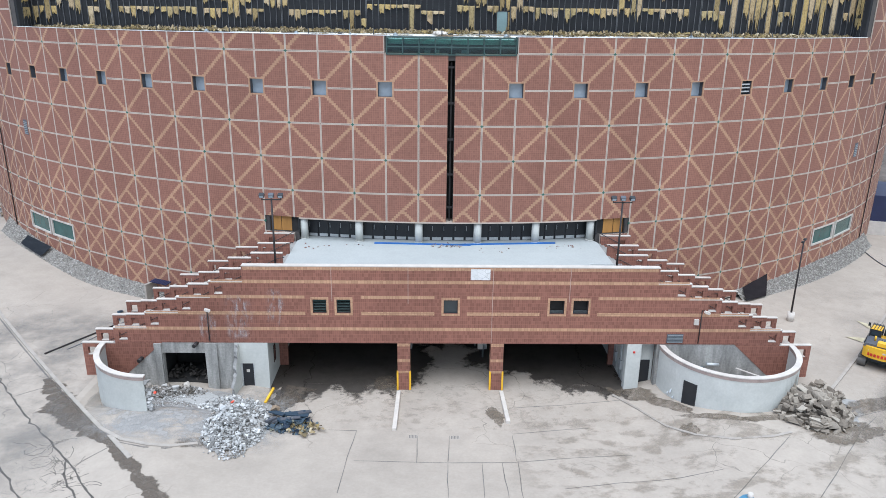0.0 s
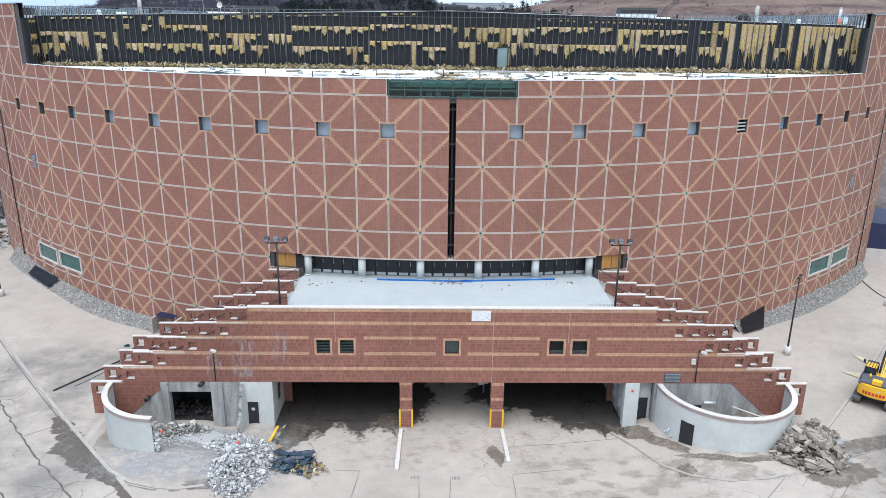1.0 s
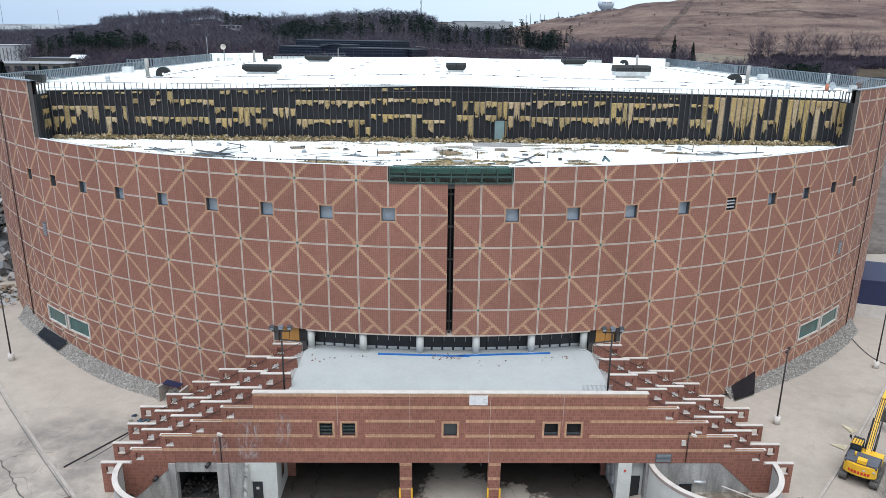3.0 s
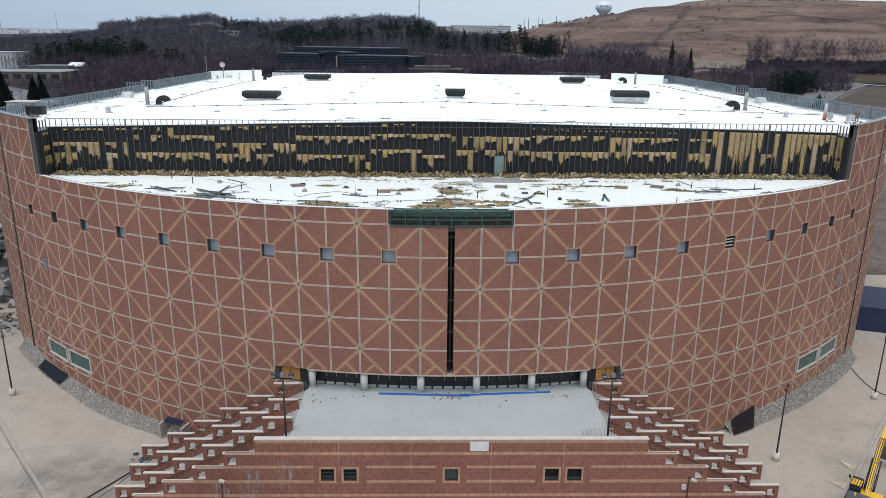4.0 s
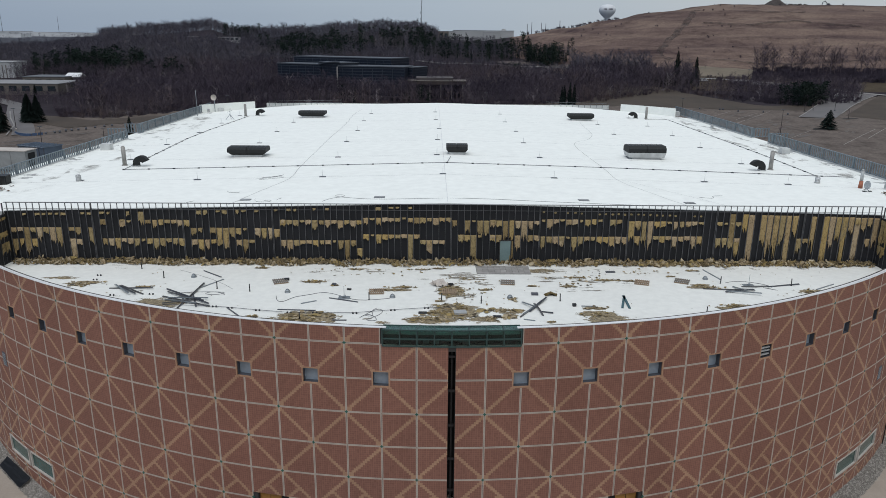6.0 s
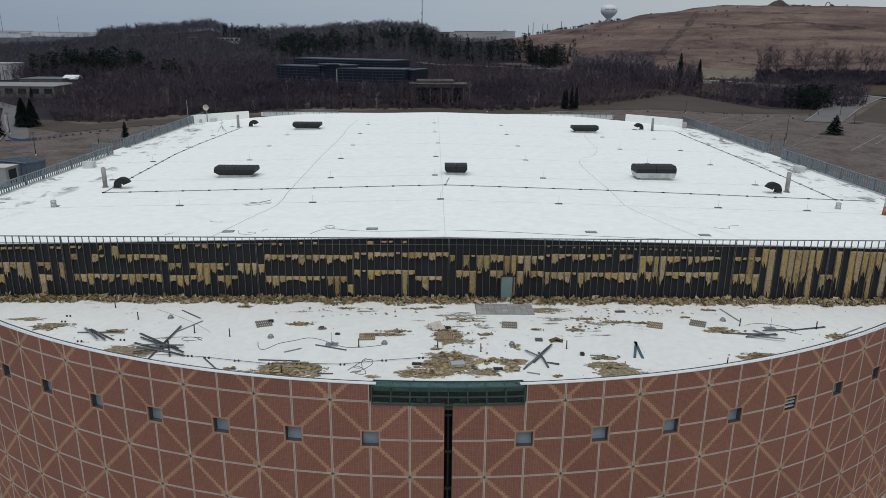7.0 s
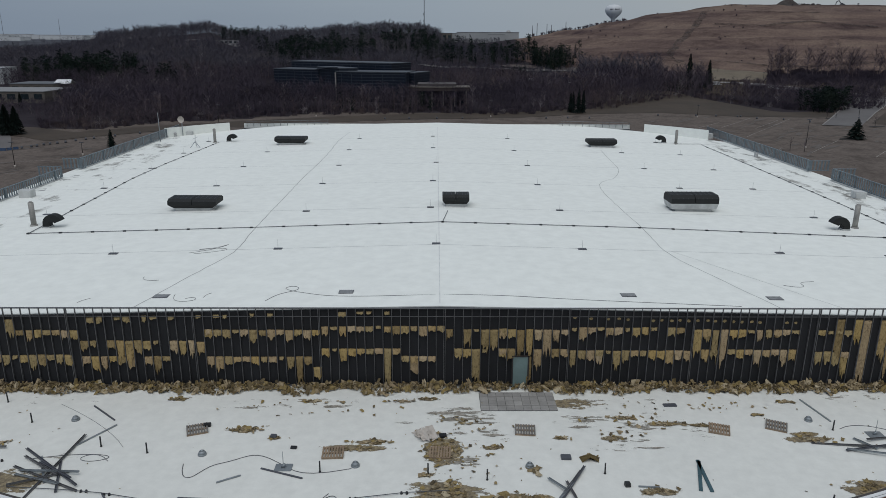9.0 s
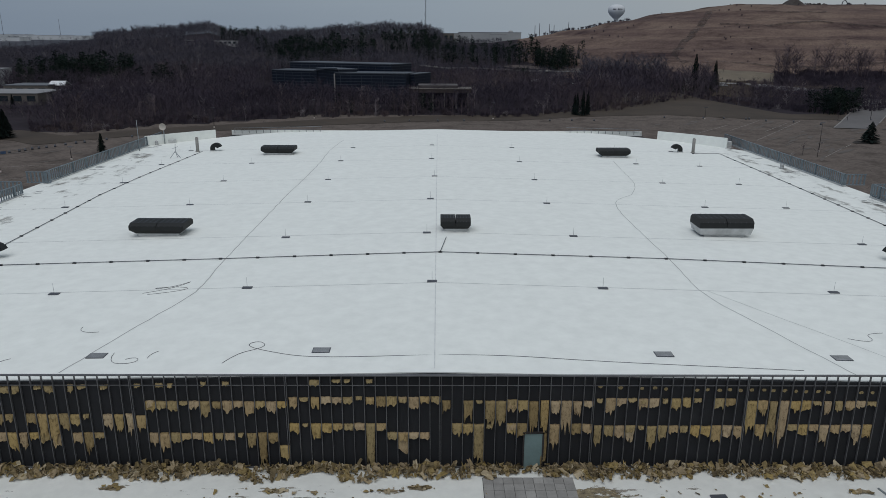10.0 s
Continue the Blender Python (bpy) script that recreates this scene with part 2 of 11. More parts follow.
for link in [k for k in M_ROOF.node_tree.links if k.to_socket.name == "Normal" and k.to_node.type == "BSDF_PRINCIPLED"]:
    M_ROOF.node_tree.links.remove(link)     # drawn taut, without relief
M_DECK = concrete("soiled_deck_membrane", (0.745, 0.748, 0.705), crack=0, var=0.03, fine=1.6)
M_BLACK = plain("black_paint", (0.018, 0.019, 0.022), 0.5, var=0.3)
M_SHEATH = plain("black_sheathing", (0.0135, 0.014, 0.0165), 0.9, var=0.4, scale=0.5, stretch=(1, 1, 0.4))
M_STUD = plain("galvanised_stud", (0.14, 0.14, 0.145), 0.5, 0.3, var=0.3)
M_STEEL = plain("grey_steel", (0.30, 0.33, 0.35), 0.5, 0.5, var=0.2)
M_SCREEN = plain("blue_grey_screen", (0.18, 0.22, 0.245), 0.55, 0.2, var=0.2)
M_VENT = plain("black_vent", (0.009, 0.0105, 0.0105), 0.7, var=0.3)
M_GALV = plain("pale_galvanised", (0.50, 0.51, 0.51), 0.5, 0.4, var=0.2)
M_WOOL = torn("torn_wool", (0.11, 0.078, 0.040), (0.32, 0.245, 0.130), (0.47, 0.41, 0.31))
M_PAPER = islands("torn_facing", [(0, (0.106, 0.082, 0.051)), (0.25, (0.232, 0.176, 0.092)), (0.45, (0.349, 0.258, 0.104)), (0.6, (0.317, 0.244, 0.148)), (0.8, (0.402, 0.315, 0.196)), (1, (0.549, 0.468, 0.326))], 0.95, 5, 0.4)
M_GREENGLASS, gt, gb = nodes_of("green_glass")
gb.inputs["Base Color"].default_value = (0.22, 0.42, 0.38, 1)
gb.inputs["Transmission Weight"].default_value = 1.0
gb.inputs["Roughness"].default_value = 0.03
gb.inputs["IOR"].default_value = 1.45
M_GREENBAR = plain("green_mullion", (0.035, 0.075, 0.068), 0.5)
M_PANE = glassy("grey_pane", (0.30, 0.35, 0.40), 0.25)
M_DARKGLASS = glassy("dark_glass", (0.02, 0.03, 0.035), 0.08)
# Near-black base colour stands in for the dark of unlit insides
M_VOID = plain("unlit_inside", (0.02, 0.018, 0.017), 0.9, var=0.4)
M_BOARD = plain("orange_board", (0.40, 0.19, 0.045), 0.6, var=0.25, stretch=(1, 1, 0.2))
M_BLUE = plain("blue_sheet", (0.02, 0.13, 0.42), 0.5, var=0.2)
M_NAVY = plain("navy_tarp", (0.012, 0.017, 0.06), 0.6, var=0.2)
M_YELLOW = plain("yellow_paint", (0.72, 0.40, 0.02), 0.5, var=0.14)
M_RUST = plain("dark_pole", (0.035, 0.03, 0.03), 0.6, 0.3)
M_TRACK = plain("track_steel", (0.11, 0.10, 0.09), 0.75, 0.3, var=0.4)
M_GREYPAINT = plain("grey_paint", (0.08, 0.085, 0.10), 0.55)
M_RED_PAINT = plain("red_paint", (0.55, 0.03, 0.02), 0.5)
M_WOOD = plain("weathered_wood", (0.30, 0.22, 0.15), 0.85, var=0.3, stretch=(3, 0.5, 1))
M_RUBBLE = islands("broken_concrete", [(0, (0.20, 0.19, 0.18)), (0.35, (0.36, 0.35, 0.335)), (0.75, (0.54, 0.53, 0.515)), (0.9, (0.66, 0.65, 0.64)), (1, (0.30, 0.26, 0.22))])
M_ROCK = islands("broken_slabs", [(0, (0.13, 0.107, 0.086)), (0.45, (0.245, 0.205, 0.165)), (1, (0.40, 0.35, 0.29))])
M_GRAVEL = islands("gravel_stones", [(0, (0.19, 0.172, 0.152)), (0.5, (0.31, 0.285, 0.255)), (1, (0.44, 0.41, 0.37))])
M_DUST = plain("grey_dust", (0.30, 0.285, 0.27), 0.95, var=0.2)
M_UNIT = plain("pale_unit_paint", (0.56, 0.57, 0.56), 0.6, var=0.15)
M_SEAM = plain("membrane_seam", (0.46, 0.47, 0.47), 0.8)
M_PAVER = plain("grey_paver", (0.31, 0.30, 0.285), 0.9, var=0.2, rand=0.12)
M_GREYWOOD = plain("grey_wood", (0.19, 0.18, 0.165), 0.9, var=0.3, stretch=(3, 0.5, 1))
M_TEAL = plain("blue_green_board", (0.045, 0.10, 0.12), 0.7, var=0.25)
M_ORANGE = plain("orange_red_plastic", (0.65, 0.07, 0.03), 0.5)
M_TRASH = islands("mixed_junk", [(0, (0.02, 0.03, 0.05)), (0.5, (0.05, 0.08, 0.11)), (0.8, (0.09, 0.11, 0.12)), (1, (0.3, 0.28, 0.2))], 0.6)

# ---- mesh helpers ----


def part(name, bm, material, parent=None, label=""):
    """Links a bmesh as one mesh object, under a thing or part if one is given."""
    me = bpy.data.meshes.new(name)
    bm.to_mesh(me)
    bm.free()
    for m in material if isinstance(material, (list, tuple)) else [material]:
        me.materials.append(m)
    ob = new(name, me)
    if parent is not None:
        ob.parent = parent
        ob.matrix_parent_inverse = Matrix.Identity(4)
    if label:
        ob["label"] = label
    return ob


def piece(name, mesh, parent, m):
    """One more object on a mesh that alike pieces share."""
    ob = new(name, mesh)
    ob.parent = parent
    ob.matrix_parent_inverse = Matrix.Identity(4)
    ob.matrix_basis = m
    return ob


def thing(name, label, category, m=None, group="", kind=""):
    ob = new(name)
    ob.empty_display_size = 0.3
    if m is not None:
        ob.matrix_basis = m
    return tagged(ob, label, category, group, kind)


def mesh_of(bm, name, *materials):
    me = bpy.data.meshes.new(name)
    bm.to_mesh(me)
    bm.free()
    for m in materials:
        me.materials.append(m)
    return me


def quad(bm, a, b, c, d, mi=0):
    f = bm.faces.new([bm.verts.new(p) for p in (a, b, c, d)])
    f.material_index = mi
    return f


def box(bm, x0, x1, y0, y1, z0, z1, mi=0, m=None):
    p = [(x, y, z) for z in (z0, z1) for y in (y0, y1) for x in (x0, x1)]
    v = [bm.verts.new(m @ Vector(q) if m else q) for q in p]
    for f in ((0, 2, 3, 1), (4, 5, 7, 6), (0, 1, 5, 4), (2, 6, 7, 3), (0, 4, 6, 2), (1, 3, 7, 5)):
        bm.faces.new([v[i] for i in f]).material_index = mi
    return v


def bar(bm, a, b, w, h=None, mi=0):
    """A square bar from a to b."""
    a, b = Vector(a), Vector(b)
    d = b - a
    m = Matrix.Translation(a) @ d.to_track_quat("Y", "Z").to_matrix().to_4x4()
    h = h or w
    box(bm, -w / 2, w / 2, 0, d.length, -h / 2, h / 2, mi, m)


def rod(bm, a, b, r0, r1=None, n=10, mi=0, caps=True):
    a, b = Vector(a), Vector(b)
    d = b - a
    m = Matrix.Translation(a) @ d.to_track_quat("Z", "Y").to_matrix().to_4x4()
    r1 = r0 if r1 is None else r1
    ring = [[bm.verts.new(m @ Vector((r * math.cos(2 * math.pi * i / n), r * math.sin(2 * math.pi * i / n), z))) for i in range(n)]
            for r, z in ((r0, 0), (max(r1, 1e-3), d.length))]
    for i in range(n):
        j = (i + 1) % n
        f = bm.faces.new((ring[0][i], ring[0][j], ring[1][j], ring[1][i]))
        f.material_index, f.smooth = mi, n > 6
    if caps:
        bm.faces.new(ring[0][::-1]).material_index = mi
        bm.faces.new(ring[1]).material_index = mi


def tube(bm, pts, r, n=6, mi=0):
    for a, b in zip(pts, pts[1:]):
        rod(bm, a, b, r, r, n, mi)


def prism(bm, poly, z0, z1, mi=0, sides=None):
    """An upright prism over a polygon in plan (anticlockwise)."""
    lo, hi = [bm.verts.new((*p[:2], z0)) for p in poly], [bm.verts.new((*p[:2], z1)) for p in poly]
    n = len(poly)
    for i in range(n):
        j = (i + 1) % n
        bm.faces.new((lo[i], lo[j], hi[j], hi[i])).material_index = mi if sides is None else sides
    bm.faces.new(hi).material_index = mi
    bm.faces.new(lo[::-1]).material_index = mi


def chunk(bm, centre, size, rng, mi=0):
    """An angular broken lump of eight jittered corners."""
    m = Matrix.Translation(centre) @ Euler((rng.uniform(-0.7, 0.7), rng.uniform(-0.7, 0.7), rng.uniform(0, 6.3))).to_matrix().to_4x4()
    sx, sy, sz = size
    v = []
    for z in (-1, 1):
        for y in (-1, 1):
            for x in (-1, 1):
                k = rng.uniform(0.42, 1.05)
                v.append(bm.verts.new(m @ Vector((x * sx * k * rng.uniform(0.7, 1.1), y * sy * k * rng.uniform(0.7, 1.1), z * sz * rng.uniform(0.4, 1.15)))))
    for f in ((0, 2, 3, 1), (4, 5, 7, 6), (0, 1, 5, 4), (2, 6, 7, 3), (0, 4, 6, 2), (1, 3, 7, 5)):
        bm.faces.new([v[i] for i in f]).material_index = mi


def rag(bm, centre, w, h, rng, normal=(0, 0, 1), mi=0, lift=0.12):
    """A crumpled torn flap: a small uneven sheet with thickness from its folds."""
    q = Vector(normal).to_track_quat("Z", "Y").to_matrix().to_4x4()
    m = Matrix.Translation(centre) @ q @ Matrix.Rotation(rng.uniform(0, 6.3), 4, "Z")
    nx, ny = 3, 3
    g = [[bm.verts.new(m @ Vector(((i / (nx - 1) - 0.5) * w + rng.uniform(-0.2, 0.2) * w, (j / (ny - 1) - 0.5) * h + rng.uniform(-0.2, 0.2) * h, rng.uniform(0, lift))))
          for i in range(nx)] for j in range(ny)]
    for j in range(ny - 1):
        for i in range(nx - 1):
            bm.faces.new((g[j][i], g[j][i + 1], g[j + 1][i + 1], g[j + 1][i])).material_index = mi


def blot(bm, cx, cy, rx, ry, rng, zf, lift=0.02, n=22, turn=0.0, rough=0.45, mi=0, soft=False):
    """A flat patch with a ragged outline, laid on the height zf(x, y)."""
    seed = rng.uniform(0, 90)
    n = max(n, 22)
    thick = bm.verts.layers.float.get("coat") or bm.verts.layers.float.new("coat")
    c, s = math.cos(turn), math.sin(turn)

    def at(a, f):
        k = 1 + rough * (0.9 * noise.noise(Vector((1.3 * math.cos(a), 1.3 * math.sin(a), seed))) + 0.55 * noise.noise(Vector((4 * math.cos(a), 4 * math.sin(a), seed + 7))) + 0.4 * noise.noise(Vector((11 * math.cos(a), 11 * math.sin(a), seed + 3))))
        x, y = rx * k * f * math.cos(a), ry * k * f * math.sin(a)
        x, y = cx + x * c - y * s, cy + x * s + y * c
        v = bm.verts.new((x, y, zf(x, y) + lift))
        v[thick] = 1.0 if not soft else max(0.0, min(1.0, (1.25 - f) / 0.5))
        return v
    mid = bm.verts.new((cx, cy, zf(cx, cy) + lift))
    mid[thick] = 1.0
    rings = [[at(2 * math.pi * i / n, f) for i in range(n)] for f in ((0.4, 0.75, 1.0, 1.25) if soft else (0.5, 1.0) if rx + ry > 1.5 else (1.0,))]
    for i in range(n):
        j = (i + 1) % n
        bm.faces.new((mid, rings[0][i], rings[0][j])).material_index = mi
        for p, q in zip(rings, rings[1:]):
            bm.faces.new((p[i], q[i], q[j], p[j])).material_index = mi


def smooth01(t):
    t = min(1.0, max(0.0, t))
    return t * t * (3 - 2 * t)

# ---- plan: the round hall, its facade grid and its levels ----
R, W, GAP, ROW = 70.4, 2.857, 0.13, 3.033
DECK, ROOF, TOP = 27.05, 33.1, 27.3
CHORD, NOTCH_X, SIDE_X, BACK_Y = 17.9, 43.7, 54.3, 124.5
PLAZA, FRONT = 9.2, -10.4


def arc(k):
    return math.copysign(abs(k) * W - GAP, k) if k else 0.0


def level(j):
    return 25.95 - ROW * (j - 1)


def ring(s, z, off=0.0):
    a = s / R
    return Vector(((R + off) * math.sin(a), R - (R + off) * math.cos(a), z))


def facing(s, z, off=0.0):
    """The frame of a piece on the facade: x along it, y inwards, z up."""
    return Matrix.Translation(ring(s, z, off)) @ Matrix.Rotation(s / R, 4, "Z")


def roof_z(x):
    return ROOF + 0.05 - 0.022 * abs(x)


def near_ground(x, y):
    d, e = max(abs(x) - 13, 0) / 8, max(-16 - y, 0) / 14
    rise = 1.2 * smooth01((-x - 36) / 13) * smooth01((y + 2) / 12)
    pit = 0.9 * smooth01((y + 16.0) / 3.0) * smooth01((-x - 15.5) / 3) * smooth01((27.5 + x) / 1.5) * smooth01((-4 - y) / 2)
    return 0.25 + 1.25 * smooth01(math.hypot(d, e)) + rise - pit


SKY_U = (-0.70, -0.61, -0.53, -0.48, -0.42, -0.35, -0.30, -0.265, -0.23, -0.17, -0.137, -0.058, -0.022, 0.013, 0.069, 0.105, 0.16, 0.20, 0.25, 0.30, 0.34, 0.39, 0.46, 0.70)
SKY_Z = (27, 30, 33, 38.5, 46.5, 52, 57.5, 47, 48, 49.5, 54, 57, 55, 46, 45, 50, 59, 65, 73, 81, 86.5, 90.5, 90.5, 89)


def hill_share(u):
    """How far the bearing u (sideways over ahead) belongs to the capped tip on the right."""
    return smooth01((u - 0.085) / 0.08)


def land(x, y):
    """Height of the open ground, from the loading dock to the horizon."""
    z = near_ground(x, y)
    if y > 60:
        z = 1.5 + (z - 1.5) * smooth01((130 - y) / 70)
        z += 6.5 * smooth01((y - 130) / 190) + 3.0 * smooth01((y - 280) / 200)
    if y > 420:
        u = x / (y + 42)
        crest, w = float(np.interp(u, SKY_U, SKY_Z)), hill_share(u)
        f = min(1.0, max(0.0, (y - 450) / 420))
        g = 0.10 * smooth01((y - 470) / 130) + 0.90 * math.sin(smooth01((y - 560) / 350) * math.pi / 2) ** 1.1
        z += (crest - 11) * (f * (1 - w) + g * w)
        z += (44 - crest) * smooth01((y - 960) / 700)
        rough = smooth01((y - 480) / 120) * smooth01((1000 - y) / 100)
        z += rough * (1 - 0.6 * w) * (3.0 * noise.noise(Vector((x / 90, y / 90, 0.3))) + 1.2 * noise.noise(Vector((x / 30, y / 30, 2.3))))
        # benches and gullies of the tip
        on = w * smooth01((y - 590) / 40) * smooth01((905 - y) / 60)
        z += on * (1.3 * math.sin(z / 9.5 * 2 * math.pi + 1.5 * noise.noise(Vector((x / 80, y / 80, 3)))) + 1.0 * noise.noise(Vector((x / 14, y / 20, 5))))
    return z


# the woods' front edge by bearing
EDGE_U = (-0.70, -0.565, -0.454, -0.39, -0.296, -0.177, -0.018, 0.10, 0.228, 0.29, 0.338, 0.37, 0.418, 0.497, 0.529, 0.556, 0.70)
EDGE_Y = (335, 318, 316, 338, 352, 377, 386, 379, 409, 455, 492, 470, 427, 406, 396, 412, 420)


def wood_edge(u):
    return float(np.interp(u, EDGE_U, EDGE_Y)) + 7 * noise.noise(Vector((u * 45, 0, 5)))


# ---- ground ----
def lines(*spans):
    out = []
    for a, b, n in spans:
        out += [a + (b - a) * i / n for i in range(n)]
    return out + [spans[-1][1]]


gx = lines((-4200, -1600, 6), (-1600, -420, 24), (-420, -64, 40), (-64, -30, 34), (-30, 30, 120), (30, 64, 34), (64, 420, 90), (420, 900, 50), (900, 1600, 10), (1600, 4200, 8))
gy = lines((-500, -64, 6), (-64, -30, 17), (-30, 0, 60), (0, 40, 26), (40, 440, 40), (440, 1000, 140), (1000, 1400, 14), (1400, 2600, 12), (2600, 9000, 10))
bm = bmesh.new()
grid = [[bm.verts.new((x, y, land(x, y))) for x in gx] for y in gy]
for j in range(len(gy) - 1):
    for i in range(len(gx) - 1):
        cx, cy = (gx[i] + gx[i + 1]) / 2, (gy[j] + gy[j + 1]) / 2
        f = bm.faces.new((grid[j][i], grid[j][i + 1], grid[j + 1][i + 1], grid[j + 1][i]))
        u = cx / (cy + 42)
        if cy < 60:
            f.material_index = 0
        elif cy < wood_edge(u) + 5 and cy < 400 or u > 0.535 and cy < 470:
            f.material_index = 1
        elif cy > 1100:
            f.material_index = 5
        elif hill_share(u) > 0.15 and cy > 600 + 70 * smooth01((0.2 - u) / 0.1):
            f.material_index = 3
        elif u > 0.36 and cy > 500:
            f.material_index = 2
        else:
            f.material_index = 4
        f.smooth = cy > 40
M_LOT = concrete("parking_asphalt", (0.152, 0.127, 0.113), crack=14, width=0.01, var=0.32, fine=1.0)
M_GRASS = plain("winter_grass", (0.085, 0.068, 0.050), 0.95, var=0.35, scale=0.05, fine=0.6, bump=0)
M_TIP, tt, tb = nodes_of("hill_grass")
tc = ramp(tt, noise_of(tt, 0.02, 8, 0.7, stretch=(0.35, 0.8, 5)), [(0.30, (0.064, 0.046, 0.049)), (0.42, (0.113, 0.082, 0.076)), (0.54, (0.160, 0.118, 0.102)), (0.72, (0.212, 0.163, 0.134))])
tc = mixed(tt, 1.0, tc, ramp(tt, noise_of(tt, 0.07, 8, 0.75, stretch=(0.5, 1, 1)), [(0.34, (0.55, 0.52, 0.54)), (0.50, (1.0, 0.98, 0.96)), (0.68, (1.18, 1.16, 1.1))]), "MULTIPLY")
tc = mixed(tt, 1.0, tc, ramp(tt, noise_of(tt, 0.5, 4, 0.7), [(0.3, (0.78, 0.78, 0.78)), (0.7, (1.1, 1.1, 1.1))]), "MULTIPLY")
tt.links.new(tc, tb.inputs["Base Color"])
tb.inputs["Roughness"].default_value = 0.95
tb.inputs["Specular IOR Level"].default_value = 0.2
M_FLOOR = plain("leaf_litter", (0.042, 0.036, 0.042), 0.95, var=0.4, scale=0.03, fine=0.4, bump=0)
# Bluish haze of the distance is put into the plain's colour
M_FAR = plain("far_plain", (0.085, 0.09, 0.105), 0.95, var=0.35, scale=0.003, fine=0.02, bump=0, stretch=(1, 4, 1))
for matte in (M_LOT, M_GRASS, M_TIP, M_FLOOR, M_FAR):
    matte.node_tree.nodes["Principled BSDF"].inputs["Specular IOR Level"].default_value = 0.02
ground = part("ground", bm, [M_CONC, M_LOT, M_GRASS, M_TIP, M_FLOOR, M_FAR])
tagged(ground, "stained concrete apron running out to parking lots and brown fields", "ground", kind="structure")


def strip(name, pts, width, height, material, label, category="kerb", zf=near_ground, lift=0.0, kind="structure", parent=None):
    """A kerb, joint or crack: a low bar along a line on the ground."""
    b = bmesh.new()
    fine = []
    for (x0, y0), (x1, y1) in zip(pts, pts[1:]):
        n = max(1, int(math.hypot(x1 - x0, y1 - y0) / 1.5))
        fine += [(x0 + (x1 - x0) * i / n, y0 + (y1 - y0) * i / n) for i in range(n)]
    fine.append(pts[-1])
    rows = []
    for i, (x, y) in enumerate(fine):
        a, c = fine[max(0, i - 1)], fine[min(len(fine) - 1, i + 1)]
        d = Vector((c[0] - a[0], c[1] - a[1])).normalized()
        w = width(i) if callable(width) else width
        nx, ny = -d.y * w / 2, d.x * w / 2
        z = zf(x, y)
        rows.append([b.verts.new(p) for p in ((x + nx, y + ny, z - 0.05), (x + nx, y + ny, z + height + lift), (x - nx, y - ny, z + height + lift), (x - nx, y - ny, z - 0.05))])
    for p, q in zip(rows, rows[1:]):
        for k in range(3):
            b.faces.new((p[k], p[k + 1], q[k + 1], q[k]))
    b.faces.new(rows[0][::-1])
    b.faces.new(rows[-1])
    bmesh.ops.recalc_face_normals(b, faces=b.faces)
    ob = part(name, b, material, parent)
    if parent is None:
        tagged(ob, label, category, kind=kind)
    return ob


KERB_LEFT = [(-60, 20.5), (-42.5, 1.7), (-36.0, -5.6), (-30.8, -11.3), (-26.5, -15.9), (-24.3, -18.2), (-22.4, -19.5), (-20.4, -20.1), (-19.0, -20.1), (-17.4, -19.3)]
strip("kerb", KERB_LEFT, 0.26, 0.10, M_KERB, "worn concrete kerb curving past the ruined wall")
strip("kerb", [(-23.4, -19.0), (-21.0, -21.6)], 0.3, 0.09, M_KERB, "short straight length of worn kerb beside the run-off")
strip("kerb", [(64.5, 26.0), (47.3, 6.9), (36.9, -4.9), (29.8, -12.5)], 0.24, 0.14, M_KERB, "straight concrete kerb beside the excavator")
strip("kerb", [(13.0, -11.2), (14.4, -13.5), (15.7, -16.3), (17.2, -18.0), (19.4, -19.2), (22.3, -19.0), (23.7, -18.5)], 0.2, 0.08, M_KERB, "curved concrete kerb round the white wall")
for sx in (-1, 1):
    strip("kerb", [(sx * 4.1, -10.9), (sx * 4.2, -16.4 if sx < 0 else -15.4)], 0.3, 0.2, M_CAP, "pale concrete lane divider in front of a brick pier")

seams = thing("pavement_joints", "dark tooled joints and cracks across the concrete apron", "pavement", kind="structure")
M_CRACK = plain("dark_crack", (0.105, 0.092, 0.080), 0.95, var=0.4, scale=2.0)
M_JOINT = plain("dirty_joint", (0.185, 0.165, 0.147), 0.9, var=0.4, scale=2.0)
rng = random.Random(5)


def wiggled(pts, step, wig):
    out = []
    for (x0, y0), (x1, y1) in zip(pts, pts[1:]):
        n = max(2, int(math.hypot(x1 - x0, y1 - y0) / step))
        out += [(x0 + (x1 - x0) * i / n + rng.uniform(-wig, wig), y0 + (y1 - y0) * i / n + rng.uniform(-wig, wig)) for i in range(n)]
    return out + [pts[-1]]


